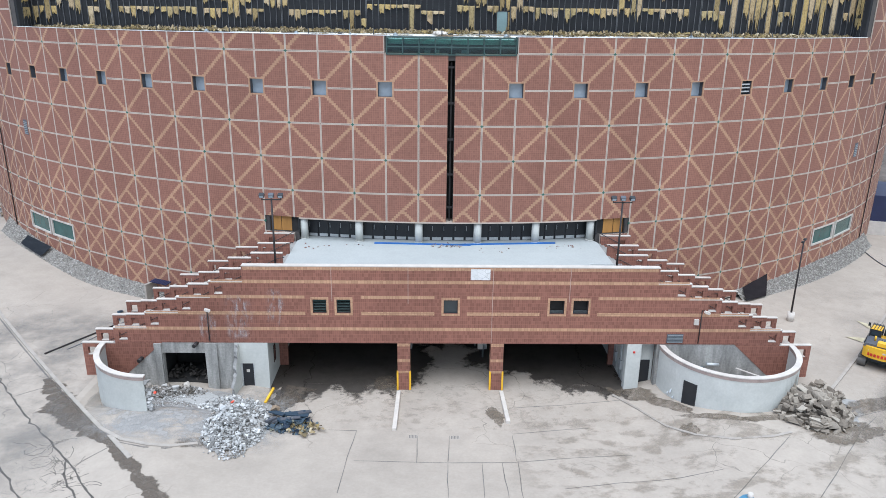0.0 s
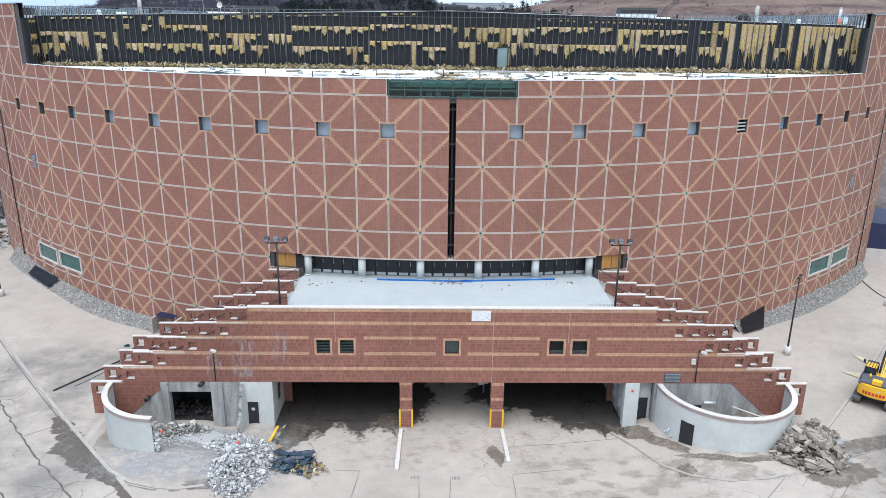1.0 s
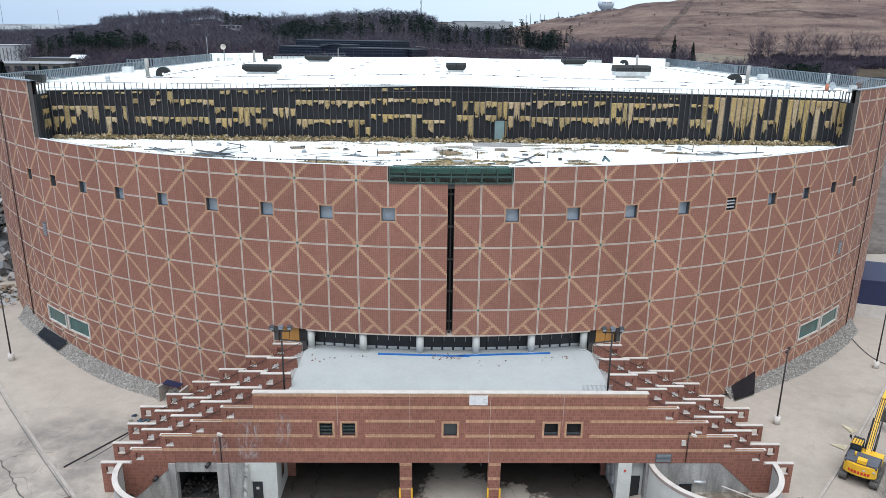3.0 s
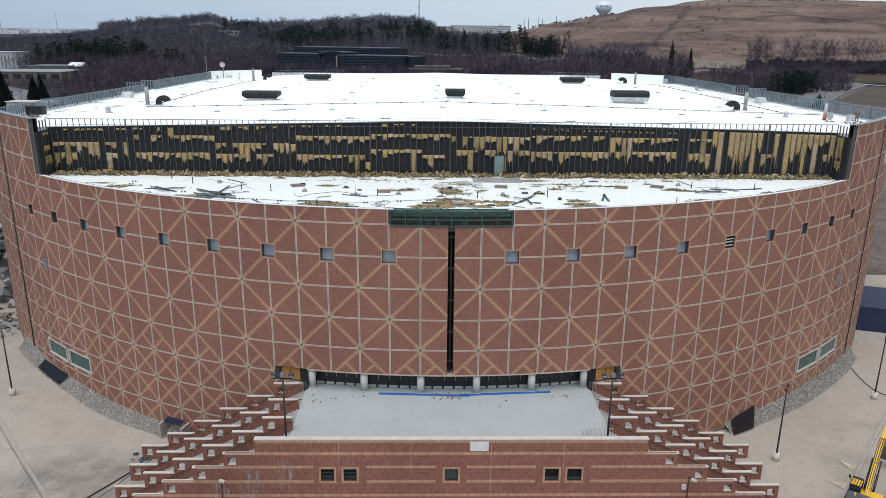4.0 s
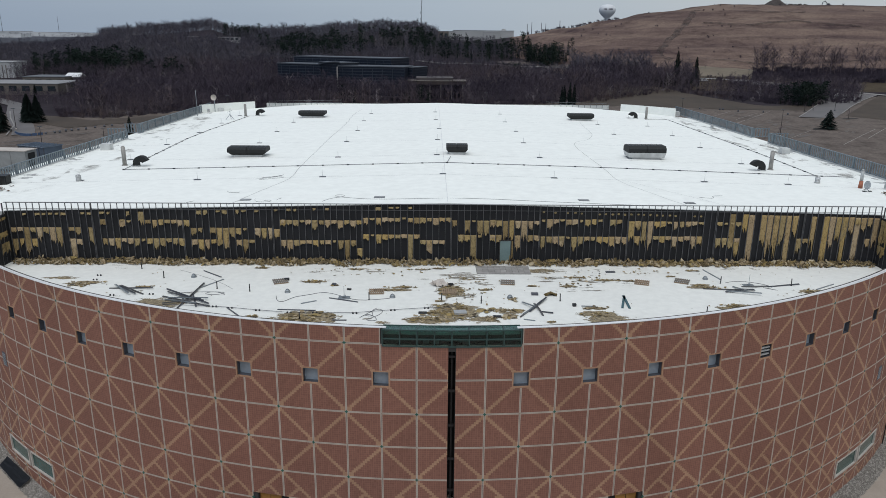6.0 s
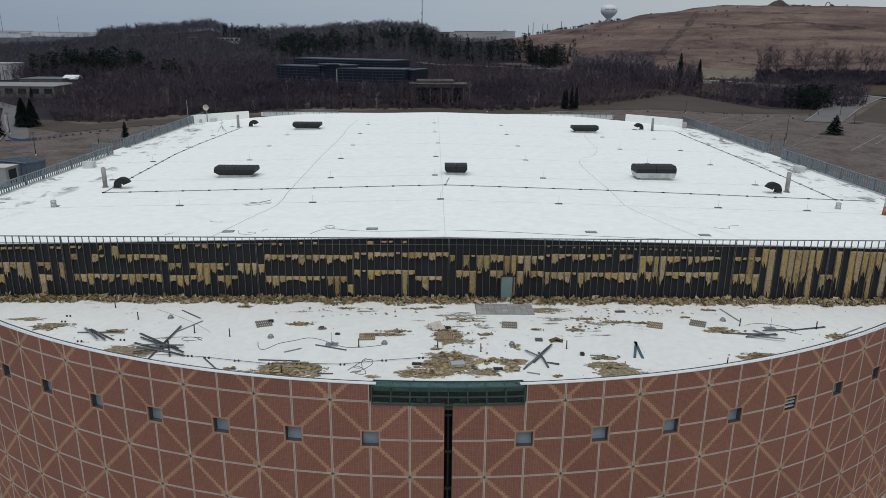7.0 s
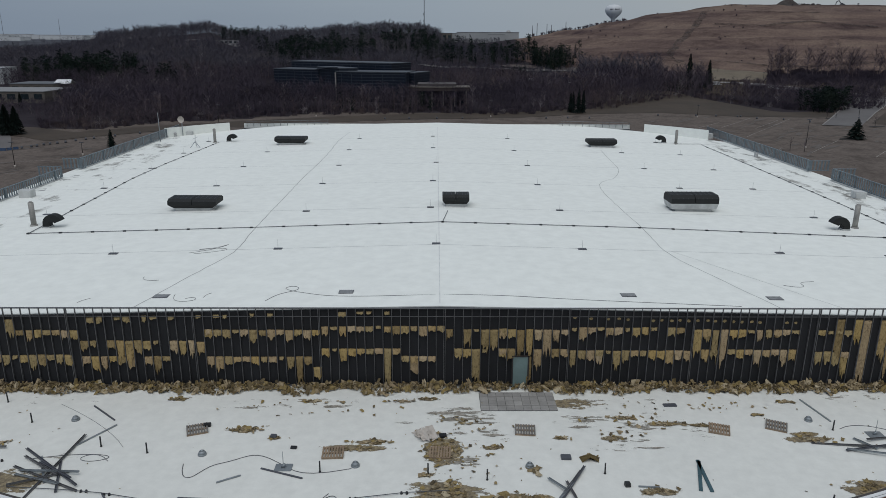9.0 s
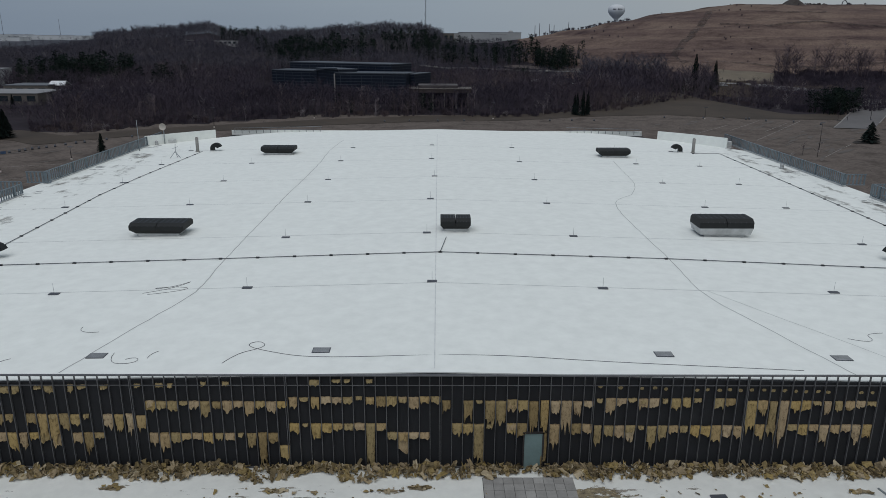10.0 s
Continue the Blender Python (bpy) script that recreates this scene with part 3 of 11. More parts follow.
for pts in ([(4.3, -20.5), (3.9, -28)], [(6.8, -24.1), (10.5, -23.4), (17.4, -22.4)], [(23.5, -18.8), (20.6, -21.8), (16.8, -25.5), (14, -28.4)], [(29.0, -18.1), (25.3, -22.1), (22.1, -25.6), (19.5, -28.6)], [(28.1, -17.0), (34, -14.8), (46, -9)], [(31.0, -16.4), (29.0, -18.1)], [(-12.5, -9.5), (-6, -9.3)],
            [(-32.8, -13.9), (-31.2, -12.5)], [(-24.3, -22.6), (-22.8, -20.2)], [(-6.7, -20.5), (-2.6, -20.7), (1, -20.8), (4, -20.7), (8.3, -20.1), (12.3, -19.7)], [(-2.5, -17), (-2.5, -20.8)], [(-0.2, -17.1), (-0.4, -20.6)], [(1.9, -20.8), (1.8, -23), (1.7, -25.2)], [(-0.4, -20.8), (-0.5, -23), (-0.5, -25.2)], [(3.2, -20.8), (3.2, -23), (3.2, -25.2)], [(4.3, -17), (4.3, -18.8), (4.2, -20.5)], [(-9, -16.3), (-6.9, -16.4)], [(4.5, -13.2), (8.3, -12.8), (13.4, -12)], [(4.4, -16.8), (7.1, -16.4), (10.1, -16)], [(-6.9, -16.4), (-7.2, -20), (-7.3, -24.6)], [(-7.1, -10.4), (-4.5, -10.2)]):
    strip("joint", wiggled(pts, 1.2, 0.03), lambda i: 0.022 + 0.04 * abs(math.sin(i * 2.3)), 0.012, M_JOINT, "", parent=seams)
for side in (-0.24,):
    strip("joint", [(x - 0.2, y + side) for x, y in KERB_LEFT], lambda i: 0.06 + 0.08 * abs(math.sin(i * 0.9)), 0.012, M_JOINT, "", parent=seams)
for pts in ([(-43, -2.8), (-38.4, -7.6), (-35.2, -11.2), (-32.8, -13.9), (-29.5, -17.4), (-26.9, -19.9), (-24.1, -22.7), (-21.7, -25.6), (-19.6, -28.6)], [(-36, -15.0), (-32.0, -19.2), (-28.7, -22.6), (-26.7, -24.7), (-26.0, -25.6), (-24, -28.6)], [(-25.2, -21.7), (-24.0, -23.9), (-22.4, -26.0)]):
    strip("crack", wiggled(pts, 0.55, 0.13), lambda i: 0.045 + 0.11 * abs(math.sin(i * 1.7)), 0.008, M_CRACK, "", parent=seams)
for _ in range(34):
    t = rng.random()
    x, y = -27.4 + 5.0 * t + rng.gauss(0, 0.35), -20.2 - 4.8 * t + rng.gauss(0, 0.35)
    a = rng.uniform(0, 6.283)
    pts = [(x, y)]
    for _ in range(rng.randint(2, 5)):
        a += rng.uniform(-0.9, 0.9)
        pts.append((pts[-1][0] + 0.42 * math.cos(a), pts[-1][1] + 0.42 * math.sin(a)))
    strip("crack", wiggled(pts, 0.2, 0.03), 0.034, 0.006, M_CRACK, "", parent=seams)

# drain grates before the middle lane
for x, y in ((-2.8, -17.2), (0.2, -17.3)):
    gt = thing("drain_grate", "small square steel grate set in the concrete", "grate", Matrix.Translation((x, y, near_ground(x, y))), "apron grates")
    b = bmesh.new()
    box(b, -0.34, 0.34, -0.22, 0.22, -0.05, 0.012)
    part("frame", b, M_KERB, gt)
    for i in range(6):
        b = bmesh.new()
        box(b, -0.29 + i * 0.105, -0.245 + i * 0.105, -0.18, 0.18, 0.012, 0.03)
        part("bar", b, M_JOINT, gt)
# mud and wet patches on the apron; in the docks their near-black also paints shade
mud, silt = bmesh.new(), bmesh.new()
rng = random.Random(11)
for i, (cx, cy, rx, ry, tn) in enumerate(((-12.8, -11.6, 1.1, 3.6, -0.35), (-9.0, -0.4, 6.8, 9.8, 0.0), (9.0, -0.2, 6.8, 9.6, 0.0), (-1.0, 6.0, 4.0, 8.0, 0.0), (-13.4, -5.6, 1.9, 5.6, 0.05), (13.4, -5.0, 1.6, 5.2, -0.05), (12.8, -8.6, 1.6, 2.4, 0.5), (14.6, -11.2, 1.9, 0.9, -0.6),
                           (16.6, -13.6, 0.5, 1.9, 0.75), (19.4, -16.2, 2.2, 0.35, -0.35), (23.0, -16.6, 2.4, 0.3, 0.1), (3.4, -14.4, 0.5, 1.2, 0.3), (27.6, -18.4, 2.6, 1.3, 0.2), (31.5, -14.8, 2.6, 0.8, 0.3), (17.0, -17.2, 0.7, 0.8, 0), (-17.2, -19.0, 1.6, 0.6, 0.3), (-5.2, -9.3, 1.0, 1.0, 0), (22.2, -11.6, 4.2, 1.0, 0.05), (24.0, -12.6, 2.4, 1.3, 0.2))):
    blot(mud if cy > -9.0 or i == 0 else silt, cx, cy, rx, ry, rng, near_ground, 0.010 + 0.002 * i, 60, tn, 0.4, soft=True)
run = [(-31.6, -11.0, 0.5), (-30.4, -12.6, 1.3), (-29.3, -14.1, 1.9), (-28.1, -15.6, 2.3), (-26.6, -17.2, 2.1), (-25.0, -18.4, 1.3), (-23.3, -19.7, 0.55), (-21.9, -21.2, 0.8), (-20.5, -22.6, 0.95), (-19.2, -24.0, 1.1), (-17.9, -25.6, 1.4), (-16.0, -28.2, 1.5)]
flow = bmesh.new()
fl_coat = flow.verts.layers.float.new("coat")
for way in (run, [(-12.5, -9.9, 3.0), (-12.9, -11.2, 2.7), (-13.4, -12.8, 2.2), (-13.8, -14.1, 1.2)]):
    prev = None
    for (x0, y0, w0), (x1, y1, w1) in zip(way, way[1:]):
        for i in range(10):
            t = i / 10
            x, y, w = x0 + (x1 - x0) * t, y0 + (y1 - y0) * t, w0 + (w1 - w0) * t
            d = Vector((-(y1 - y0), x1 - x0)).normalized()
            ka, kb = [w * (0.5 + 0.35 * noise.noise(Vector((x * 1.1, y * 1.1, q))) + 0.25 * noise.noise(Vector((x * 3.5, y * 3.5, q)))) for q in (1, 5)]
            cur = [flow.verts.new((x + d.x * o, y + d.y * o, near_ground(x, y) + 0.02)) for o in (ka * 1.2, ka * 0.5, -kb * 0.5, -kb * 1.2)]
            for cv, cf in zip(cur, (0.0, 1.0, 1.0, 0.0)):
                cv[fl_coat] = cf
            if prev:
                for k in range(3):
                    flow.faces.new((prev[k], prev[k + 1], cur[k + 1], cur[k]))
            prev = cur
tagged(part("run_off", flow, veil("drying_mud", (0.115, 0.090, 0.068), 1.6, 0.36, 0.58, 0.42, 0.95)), "brown run-off drying along the kerb", "mud", kind="stuff")
tagged(part("silt", silt, veil("brown_silt", (0.165, 0.130, 0.096), 1.5, 0.36, 0.60, 0.25, 0.80)), "brown silt washed over the concrete", "mud", kind="stuff")
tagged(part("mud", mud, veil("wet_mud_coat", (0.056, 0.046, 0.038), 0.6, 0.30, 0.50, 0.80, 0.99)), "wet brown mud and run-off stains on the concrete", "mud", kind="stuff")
def ground_film(name, x0, x1, y0, y1, mat, label, zf=near_ground, lift=0.05, n=14):
    b = bmesh.new()
    g = [[b.verts.new((x0 + (x1 - x0) * i / n, y0 + (y1 - y0) * j / n, zf(x0 + (x1 - x0) * i / n, y0 + (y1 - y0) * j / n) + lift)) for i in range(n + 1)] for j in range(n + 1)]
    for j in range(n):
        for i in range(n):
            b.faces.new((g[j][i], g[j][i + 1], g[j + 1][i + 1], g[j + 1][i]))
    return tagged(part(name, b, mat), label, "stain", kind="stuff")


ground_film("crazed_paving", -28.6, -23.0, -25.8, -20.4, crazing("paving_cracks", (0.20, 0.18, 0.158), 0.42, 0.016), "net of fine cracks in the old paving", lift=0.03)
# the lane beside the kerb, worn by tracks
b = bmesh.new()
turn = math.atan2(0.733, 0.68)
lane = Matrix.Translation((25.0, -20.0, 0)) @ Matrix.Rotation(turn, 4, "Z")
g = []
for i in range(61):
    row = []
    for j in range(11):
        u, v = i * 1.1, -0.9 - j * 0.85
        w = lane @ Vector((u, v, 0))
        row.append(b.verts.new((u, v, near_ground(w.x, w.y) + 0.045)))
    g.append(row)
for p, q in zip(g, g[1:]):
    for j in range(10):
        b.faces.new((p[j], q[j], q[j + 1], p[j + 1]))
bmesh.ops.recalc_face_normals(b, faces=b.faces)
ob = part("worn_lane", b, film_of("lane_wear", (0.165, 0.148, 0.132), 0.5, (1.6, 0.6, 1), 0.28, 0.60, 0.7, "flat"))
ob.matrix_basis = lane
tagged(ob, "grey track-worn lane under the excavator", "stain", kind="stuff")
ground_film("concrete_dust", -26.5, -11.5, -20.0, -10.45, film_of("crushed_dust", (0.38, 0.36, 0.34), 0.9, (1, 1, 1), 0.38, 0.60, 0.75, "flat"), "pale crushed concrete dust round the rubble")
M_DAMP = film_of("brown_damp", (0.25, 0.205, 0.16), 1.1, (1, 1.4, 1), 0.52, 0.64, 0.22, "flat")
ground_film("damp_stain", -10.5, 12.5, -17.0, -9.0, M_DAMP, "brownish damp stains before the truck lanes", lift=0.055)
ground_film("damp_stain", 3.0, 33.0, -28.0, -13.0, film_of("pale_damp", (0.27, 0.222, 0.172), 0.45, (1, 1.5, 1), 0.50, 0.60, 0.34, "flat"), "faint brownish damp patches on the apron", lift=0.058)
ground_film("damp_stain", -44.0, -24.0, -28.0, 4.0, film_of("road_grime", (0.22, 0.205, 0.19), 0.3, (1, 1, 1), 0.38, 0.66, 0.45, "flat"), "grimy wear on the road concrete", lift=0.055)
ground_film("damp_stain", 28.0, 60.0, -26.0, 14.0, film_of("apron_grime", (0.24, 0.215, 0.19), 0.22, (1, 1, 1), 0.46, 0.74, 0.24, "flat"), "grimy wear on the concrete beside the excavator", lift=0.055)
dust = bmesh.new()
for cx, cy, rx, ry in ((-20.5, -13.2, 3.6, 2.6), (-16.0, -15.6, 3.2, 3.0), (27, -15, 3.2, 2.8), (-21, -17.2, 3.0, 1.2)):
    blot(dust, cx, cy, rx, ry, rng, near_ground, 0.006, 30, 0.2, 0.4)
tagged(part("dust", dust, M_DUST), "grey demolition dust spread over the concrete", "dust", kind="stuff")

# ---- hall: facade backing wall with its openings ----
WINDOWS = [k for k in range(-20, 21, 2) if k and abs(k) <= 18]
SLIT = (-0.25, 0.35)
BAY_END, BOARD_END = 13.75, 16.55
LOW_WIN = [(-51.9, -47.3), (-46.7, -42.3), (43.1, 47.8), (48.4, 53.4)]


def openings(s):
    out = []
    for k in WINDOWS:
        if abs(s - arc(k)) < 0.66:
            out.append((22.26, 23.58))
    if SLIT[0] < s < SLIT[1]:
        out.append((11.3, 25.35))
    if abs(s) < BAY_END:
        out.append((0.0, 11.3))
    elif abs(s) < BOARD_END:
        out.append((9.85, 11.3))
    for a, b in LOW_WIN:
        if a < s < b:
            out.append((5.35, 7.1))
    if abs(s) < 5.45:
        out.append((25.85, 40))
    return out


def wall_top(s):
    return ROOF + 0.15 if 47.45 < abs(s) < 61.5 else TOP


cuts = {SLIT[0], SLIT[1], 5.45, -5.45, 47.45, -47.45, 61.5, -61.5}
for k in WINDOWS:
    cuts |= {arc(k) - 0.66, arc(k) + 0.66}
for e in (BAY_END, BOARD_END):
    cuts |= {e, -e}
for a, b in LOW_WIN:
    cuts |= {a, b}
s = -110.0
while s <= 110:
    cuts.add(s)
    s += 1.25
cuts = sorted(cuts)
bm = bmesh.new()
for a, b in zip(cuts, cuts[1:]):
    if b - a < 1e-4:
        continue
    mid, z, hi = (a + b) / 2, 0.0, wall_top((a + b) / 2)
    spans = []
    for lo, up in sorted(openings(mid)):
        if lo > z:
            spans.append((z, min(lo, hi)))
        z = max(z, up)
    if z < hi:
        spans.append((z, hi))
    for lo, up in spans:
        for o in (-0.10, -0.55):
            p = [ring(a, lo, o), ring(b, lo, o), ring(b, up, o), ring(a, up, o)]
            quad(bm, *(p if o == -0.10 else p[::-1]))
        quad(bm, ring(a, up, -0.10), ring(b, up, -0.10), ring(b, up, -0.55), ring(a, up, -0.55))
        if lo > 0.1:
            quad(bm, ring(a, lo, -0.55), ring(b, lo, -0.55), ring(b, lo, -0.10), ring(a, lo, -0.10))
bmesh.ops.remove_doubles(bm, verts=bm.verts, dist=1e-3)
wall = tagged(part("wall_facade", bm, plain("joint_shadow", (0.07, 0.062, 0.058), 0.9)), "great curved wall of a round hall, faced with red tile panels", "wall", kind="structure")

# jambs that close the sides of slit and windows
# The slit's unlit depth is put into the lining's colour
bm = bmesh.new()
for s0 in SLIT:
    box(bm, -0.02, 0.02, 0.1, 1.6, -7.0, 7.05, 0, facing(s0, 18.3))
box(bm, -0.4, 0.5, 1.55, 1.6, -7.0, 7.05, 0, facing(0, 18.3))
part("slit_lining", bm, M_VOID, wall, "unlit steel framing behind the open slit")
bm = bmesh.new()
for z in (12.6, 15.6, 18.7, 21.8, 24.8):
    box(bm, -0.32, 0.36, 0.35, 0.5, z - 18.3 - 0.09, z - 18.3 + 0.09, 0, facing(0, 18.3))
bar(bm, ring(0.05, 11.3, -0.6), ring(0.05, 25.2, -0.6), 0.12)
part("slit_girt", bm, M_RUST, wall)

# interior of the hall, closed; a near-black colour stands for its unlit state
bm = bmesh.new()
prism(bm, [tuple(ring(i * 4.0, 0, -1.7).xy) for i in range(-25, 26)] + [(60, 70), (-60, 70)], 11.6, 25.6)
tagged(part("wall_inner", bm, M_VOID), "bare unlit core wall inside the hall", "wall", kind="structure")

# ---- front deck over the round front ----
bm = bmesh.new()
edge = [ring(47.45 * i / 40, DECK, -0.35) for i in range(-40, 41)]
poly = [(p.x, p.y) for p in edge] + [(NOTCH_X, CHORD + 0.3), (-NOTCH_X, CHORD + 0.3)]
prism(bm, poly, DECK - 0.4, DECK)
deck = tagged(part("roof_deck_front", bm, M_DECK), "dirty white membrane deck over the round front, strewn with debris", "roof", kind="structure")
bm = bmesh.new()
for i in range(-74, 74):
    a, b = 47.45 * i / 74, 47.45 * (i + 1) / 74
    if max(abs(a), abs(b)) < 5.46:
        continue
    lo, hi = TOP + 0.005, TOP + 0.085
    for o0, o1, zz in ((0.03, -0.09, hi - 0.03), (-0.16, -0.37, lo + 0.02)):
        p = [ring(x, z, o) for z in (lo, zz) for o in (o0, o1) for x in (a, b)]
        for q in ((0, 1, 5, 4), (4, 5, 7, 6), (3, 2, 6, 7), (2, 3, 1, 0)):
            bm.faces.new([bm.verts.new(p[n]) for n in q])
part("coping", bm, plain("white_coping", (0.72, 0.73, 0.73), 0.5, var=0.1), wall, "white metal coping along the deck edge")
for s0, s1 in ((-110, -61.5), (61.5, 110), (-61.5, -47.45), (47.45, 61.5)):
    bm = bmesh.new()
    zt = wall_top((s0 + s1) / 2)
    n = 30
    for i in range(n):
        a, b = s0 + (s1 - s0) * i / n, s0 + (s1 - s0) * (i + 1) / n
        p = [ring(x, z, o) for z in (zt, zt + 0.1) for o in (0.05, -0.6) for x in (a, b)]
        for q in ((0, 1, 5, 4), (4, 5, 7, 6), (3, 2, 6, 7)):
            bm.faces.new([bm.verts.new(p[m]) for m in q])
    part("coping", bm, M_STEEL, wall)

# ---- main roof ----
def disc(x):
    return math.sqrt(max(0.0, (R - 0.4) ** 2 - x * x))


bm = bmesh.new()
xs = [SIDE_X * (i / 30) + (3.2 * max(0, i - 27) / 3) - (0.8 * max(0, -i - 27) / 3) for i in range(-30, 31)]
prev = None
for x in xs:
    y0 = max(CHORD + 0.25, R - disc(x)) if abs(x) <= NOTCH_X + 0.01 else max(R - disc(x), CHORD - 2.6)
    y1 = min(BACK_Y + (7.5 if abs(x) < 43.5 else 0.0), R + disc(x))
    col = [bm.verts.new((x, y0 + (y1 - y0) * j / 12, roof_z(x))) for j in range(13)] + [bm.verts.new((x, y1, roof_z(x) - 0.8)), bm.verts.new((x, y0, roof_z(x) - 0.8))]
    if prev:
        for j in range(14):
            bm.faces.new((prev[j], col[j], col[j + 1], prev[j + 1]))
        bm.faces.new((prev[14], col[14], col[0], prev[0]))
    prev = col
bmesh.ops.recalc_face_normals(bm, faces=bm.faces)
roof = tagged(part("roof_main", bm, M_ROOF), "broad white membrane roof, low ridged and slightly soiled", "roof", kind="structure")

# upstand along the rear edge
bm = bmesh.new()
box(bm, -43.2, 43.2, BACK_Y + 7.32, BACK_Y + 7.55, roof_z(44) - 0.4, roof_z(14))
part("rear_upstand", bm, M_ROOF, roof, "white membrane upstand along the rear edge")

# low decks of the other three round sides
bm = bmesh.new()
for sx in (-1, 1):
    pts = [(sx * (SIDE_X + 0.4), R - disc(SIDE_X + 0.4) + 0.3), (sx * (SIDE_X + 0.4), R + disc(SIDE_X + 0.4) - 0.3)]
    a0 = math.acos((SIDE_X + 0.4) / (R - 0.5))
    pts += [(sx * (R - 0.5) * math.cos(a), R + (R - 0.5) * math.sin(a)) for a in [a0 - 2 * a0 * i / 24 for i in range(1, 24)]]
    prism(bm, pts if sx < 0 else pts[::-1], DECK - 0.4, DECK)
tagged(part("roof_deck_side", bm, concrete("grey_deck", (0.34, 0.35, 0.36), crack=0)), "grey lower deck on the round sides", "roof", kind="structure")
for sx in (-1, 1):
    bm = bmesh.new()
    box(bm, sx * SIDE_X - 0.15, sx * SIDE_X + 0.15, R - disc(SIDE_X), R + disc(SIDE_X), DECK, roof_z(SIDE_X) - 0.01)
    tagged(part("wall_side", bm, M_SHEATH), "dark upper wall along the side of the roof", "wall", kind="structure")
bm = bmesh.new()
box(bm, -disc(BACK_Y - R), disc(BACK_Y - R), BACK_Y, BACK_Y + 0.3, 2, roof_z(44) - 0.3)
box(bm, -43.2, 43.2, BACK_Y + 0.3, BACK_Y + 7.3, 2, roof_z(44) - 0.3)
tagged(part("wall_back", bm, M_SHEATH), "plain rear wall of the hall", "wall", kind="structure")
bm = bmesh.new()
for sx in (-1, 1):
    for a, b in ((39.3, 51.0),):
        n = 6
        for i in range(n):
            t0, t1 = radians(a + (b - a) * i / n), radians(a + (b - a) * (i + 1) / n)
            p0, p1 = [(sx * (R - 0.3) * math.sin(t), R + (R - 0.3) * math.cos(t)) for t in (t0, t1)]
            bar(bm, (*p0, 32.6), (*p1, 32.6), 0.25, 2.4)
part("back_corner_parapet", bm, M_ROOF, roof, "white membrane parapet at the rear corners")

# ---- stripped wall between deck and main roof ----
bm = bmesh.new()
n = 40
for i in range(n):
    a, b = -NOTCH_X + 2 * NOTCH_X * i / n, -NOTCH_X + 2 * NOTCH_X * (i + 1) / n
    za, zb = roof_z(a) - 0.05, roof_z(b) - 0.05
    for y, flip in ((CHORD, 0), (CHORD + 0.2, 1)):
        p = [(a, y, DECK - 0.3), (b, y, DECK - 0.3), (b, y, zb), (a, y, za)]
        quad(bm, *(p[::-1] if flip else p))
    quad(bm, (a, CHORD, za), (b, CHORD, zb), (b, CHORD + 0.2, zb), (a, CHORD + 0.2, za))
upper = tagged(part("wall_upper", bm, M_SHEATH), "stripped upper wall, black sheathing behind bare studs with torn insulation", "wall", kind="structure")
for sx in (-1, 1):
    bm = bmesh.new()
    box(bm, sx * NOTCH_X - 0.12, sx * NOTCH_X + 0.12, R - disc(NOTCH_X) - 0.32, CHORD + 0.1, DECK - 0.3, roof_z(NOTCH_X) - 0.3)
    part("return_wall", bm, M_SHEATH, upper)
bm = bmesh.new()
box(bm, 5.3, 6.35, CHORD - 0.2, CHORD - 0.06, DECK, DECK + 2.35)
door = part("door", bm, plain("green_grey_door", (0.16, 0.23, 0.225), 0.5), upper, "flush grey-green steel door to the deck")
bm = bmesh.new()
for x in (5.25, 6.4):
    box(bm, x - 0.05, x + 0.05, CHORD - 0.24, CHORD - 0.04, DECK, DECK + 2.42)
box(bm, 5.2, 6.45, CHORD - 0.24, CHORD - 0.04, DECK + 2.35, DECK + 2.44)
part("door_frame", bm, M_RUST, upper)

# ---- green glazed box on the facade's brow ----
glaze = thing("glazed_clerestory", "long green glass clerestory box set into the facade's brow", "window", kind="structure")
xs = [-5.42 + 10.88 * i / 8 for i in range(9)]
for i in range(8):
    bm = bmesh.new()
    box(bm, 0.04, xs[i + 1] - xs[i] - 0.04, 0.0, 0.03, 0.0, 1.22, 0, facing(xs[i], 25.9, 0.02))
    box(bm, 0.04, xs[i + 1] - xs[i] - 0.04, 0.0, 0.9, 1.24, 1.27, 0, facing(xs[i], 25.9, 0.02))
    part("pane", bm, M_GREENGLASS, glaze)
# Dark lower backing and paler upper panel paint the unlit and sky-lit rows
bm = bmesh.new()
box(bm, -5.5, 5.5, 0.85, 0.95, 25.8, 26.3)
part("backing", bm, M_VOID, glaze)
bm = bmesh.new()
box(bm, -5.5, 5.5, 0.86, 0.96, 26.3, 27.05)
box(bm, -5.5, 5.5, 0.2, 0.85, 26.26, 26.3)
part("inner_panel", bm, plain("dull_inner_panel", (0.15, 0.155, 0.15), 0.8, var=0.3), glaze)
for x, w in ((-4.6, 0.7), (-2.0, 0.5), (-1.2, 0.4), (1.1, 0.45), (1.9, 0.6), (4.3, 0.8)):
    bm = bmesh.new()
    box(bm, x - w / 2, x + w / 2, 0.4, 0.8, 25.85, 26.2)
    part("inner_box", bm, M_GALV if w < 0.55 else M_BLACK, glaze)
for x in xs:
    bm = bmesh.new()
    box(bm, -0.045, 0.045, -0.06, 0.95, -0.06, 1.3, 0, facing(x, 25.9, 0.02))
    part("mullion", bm, M_GREENBAR, glaze)
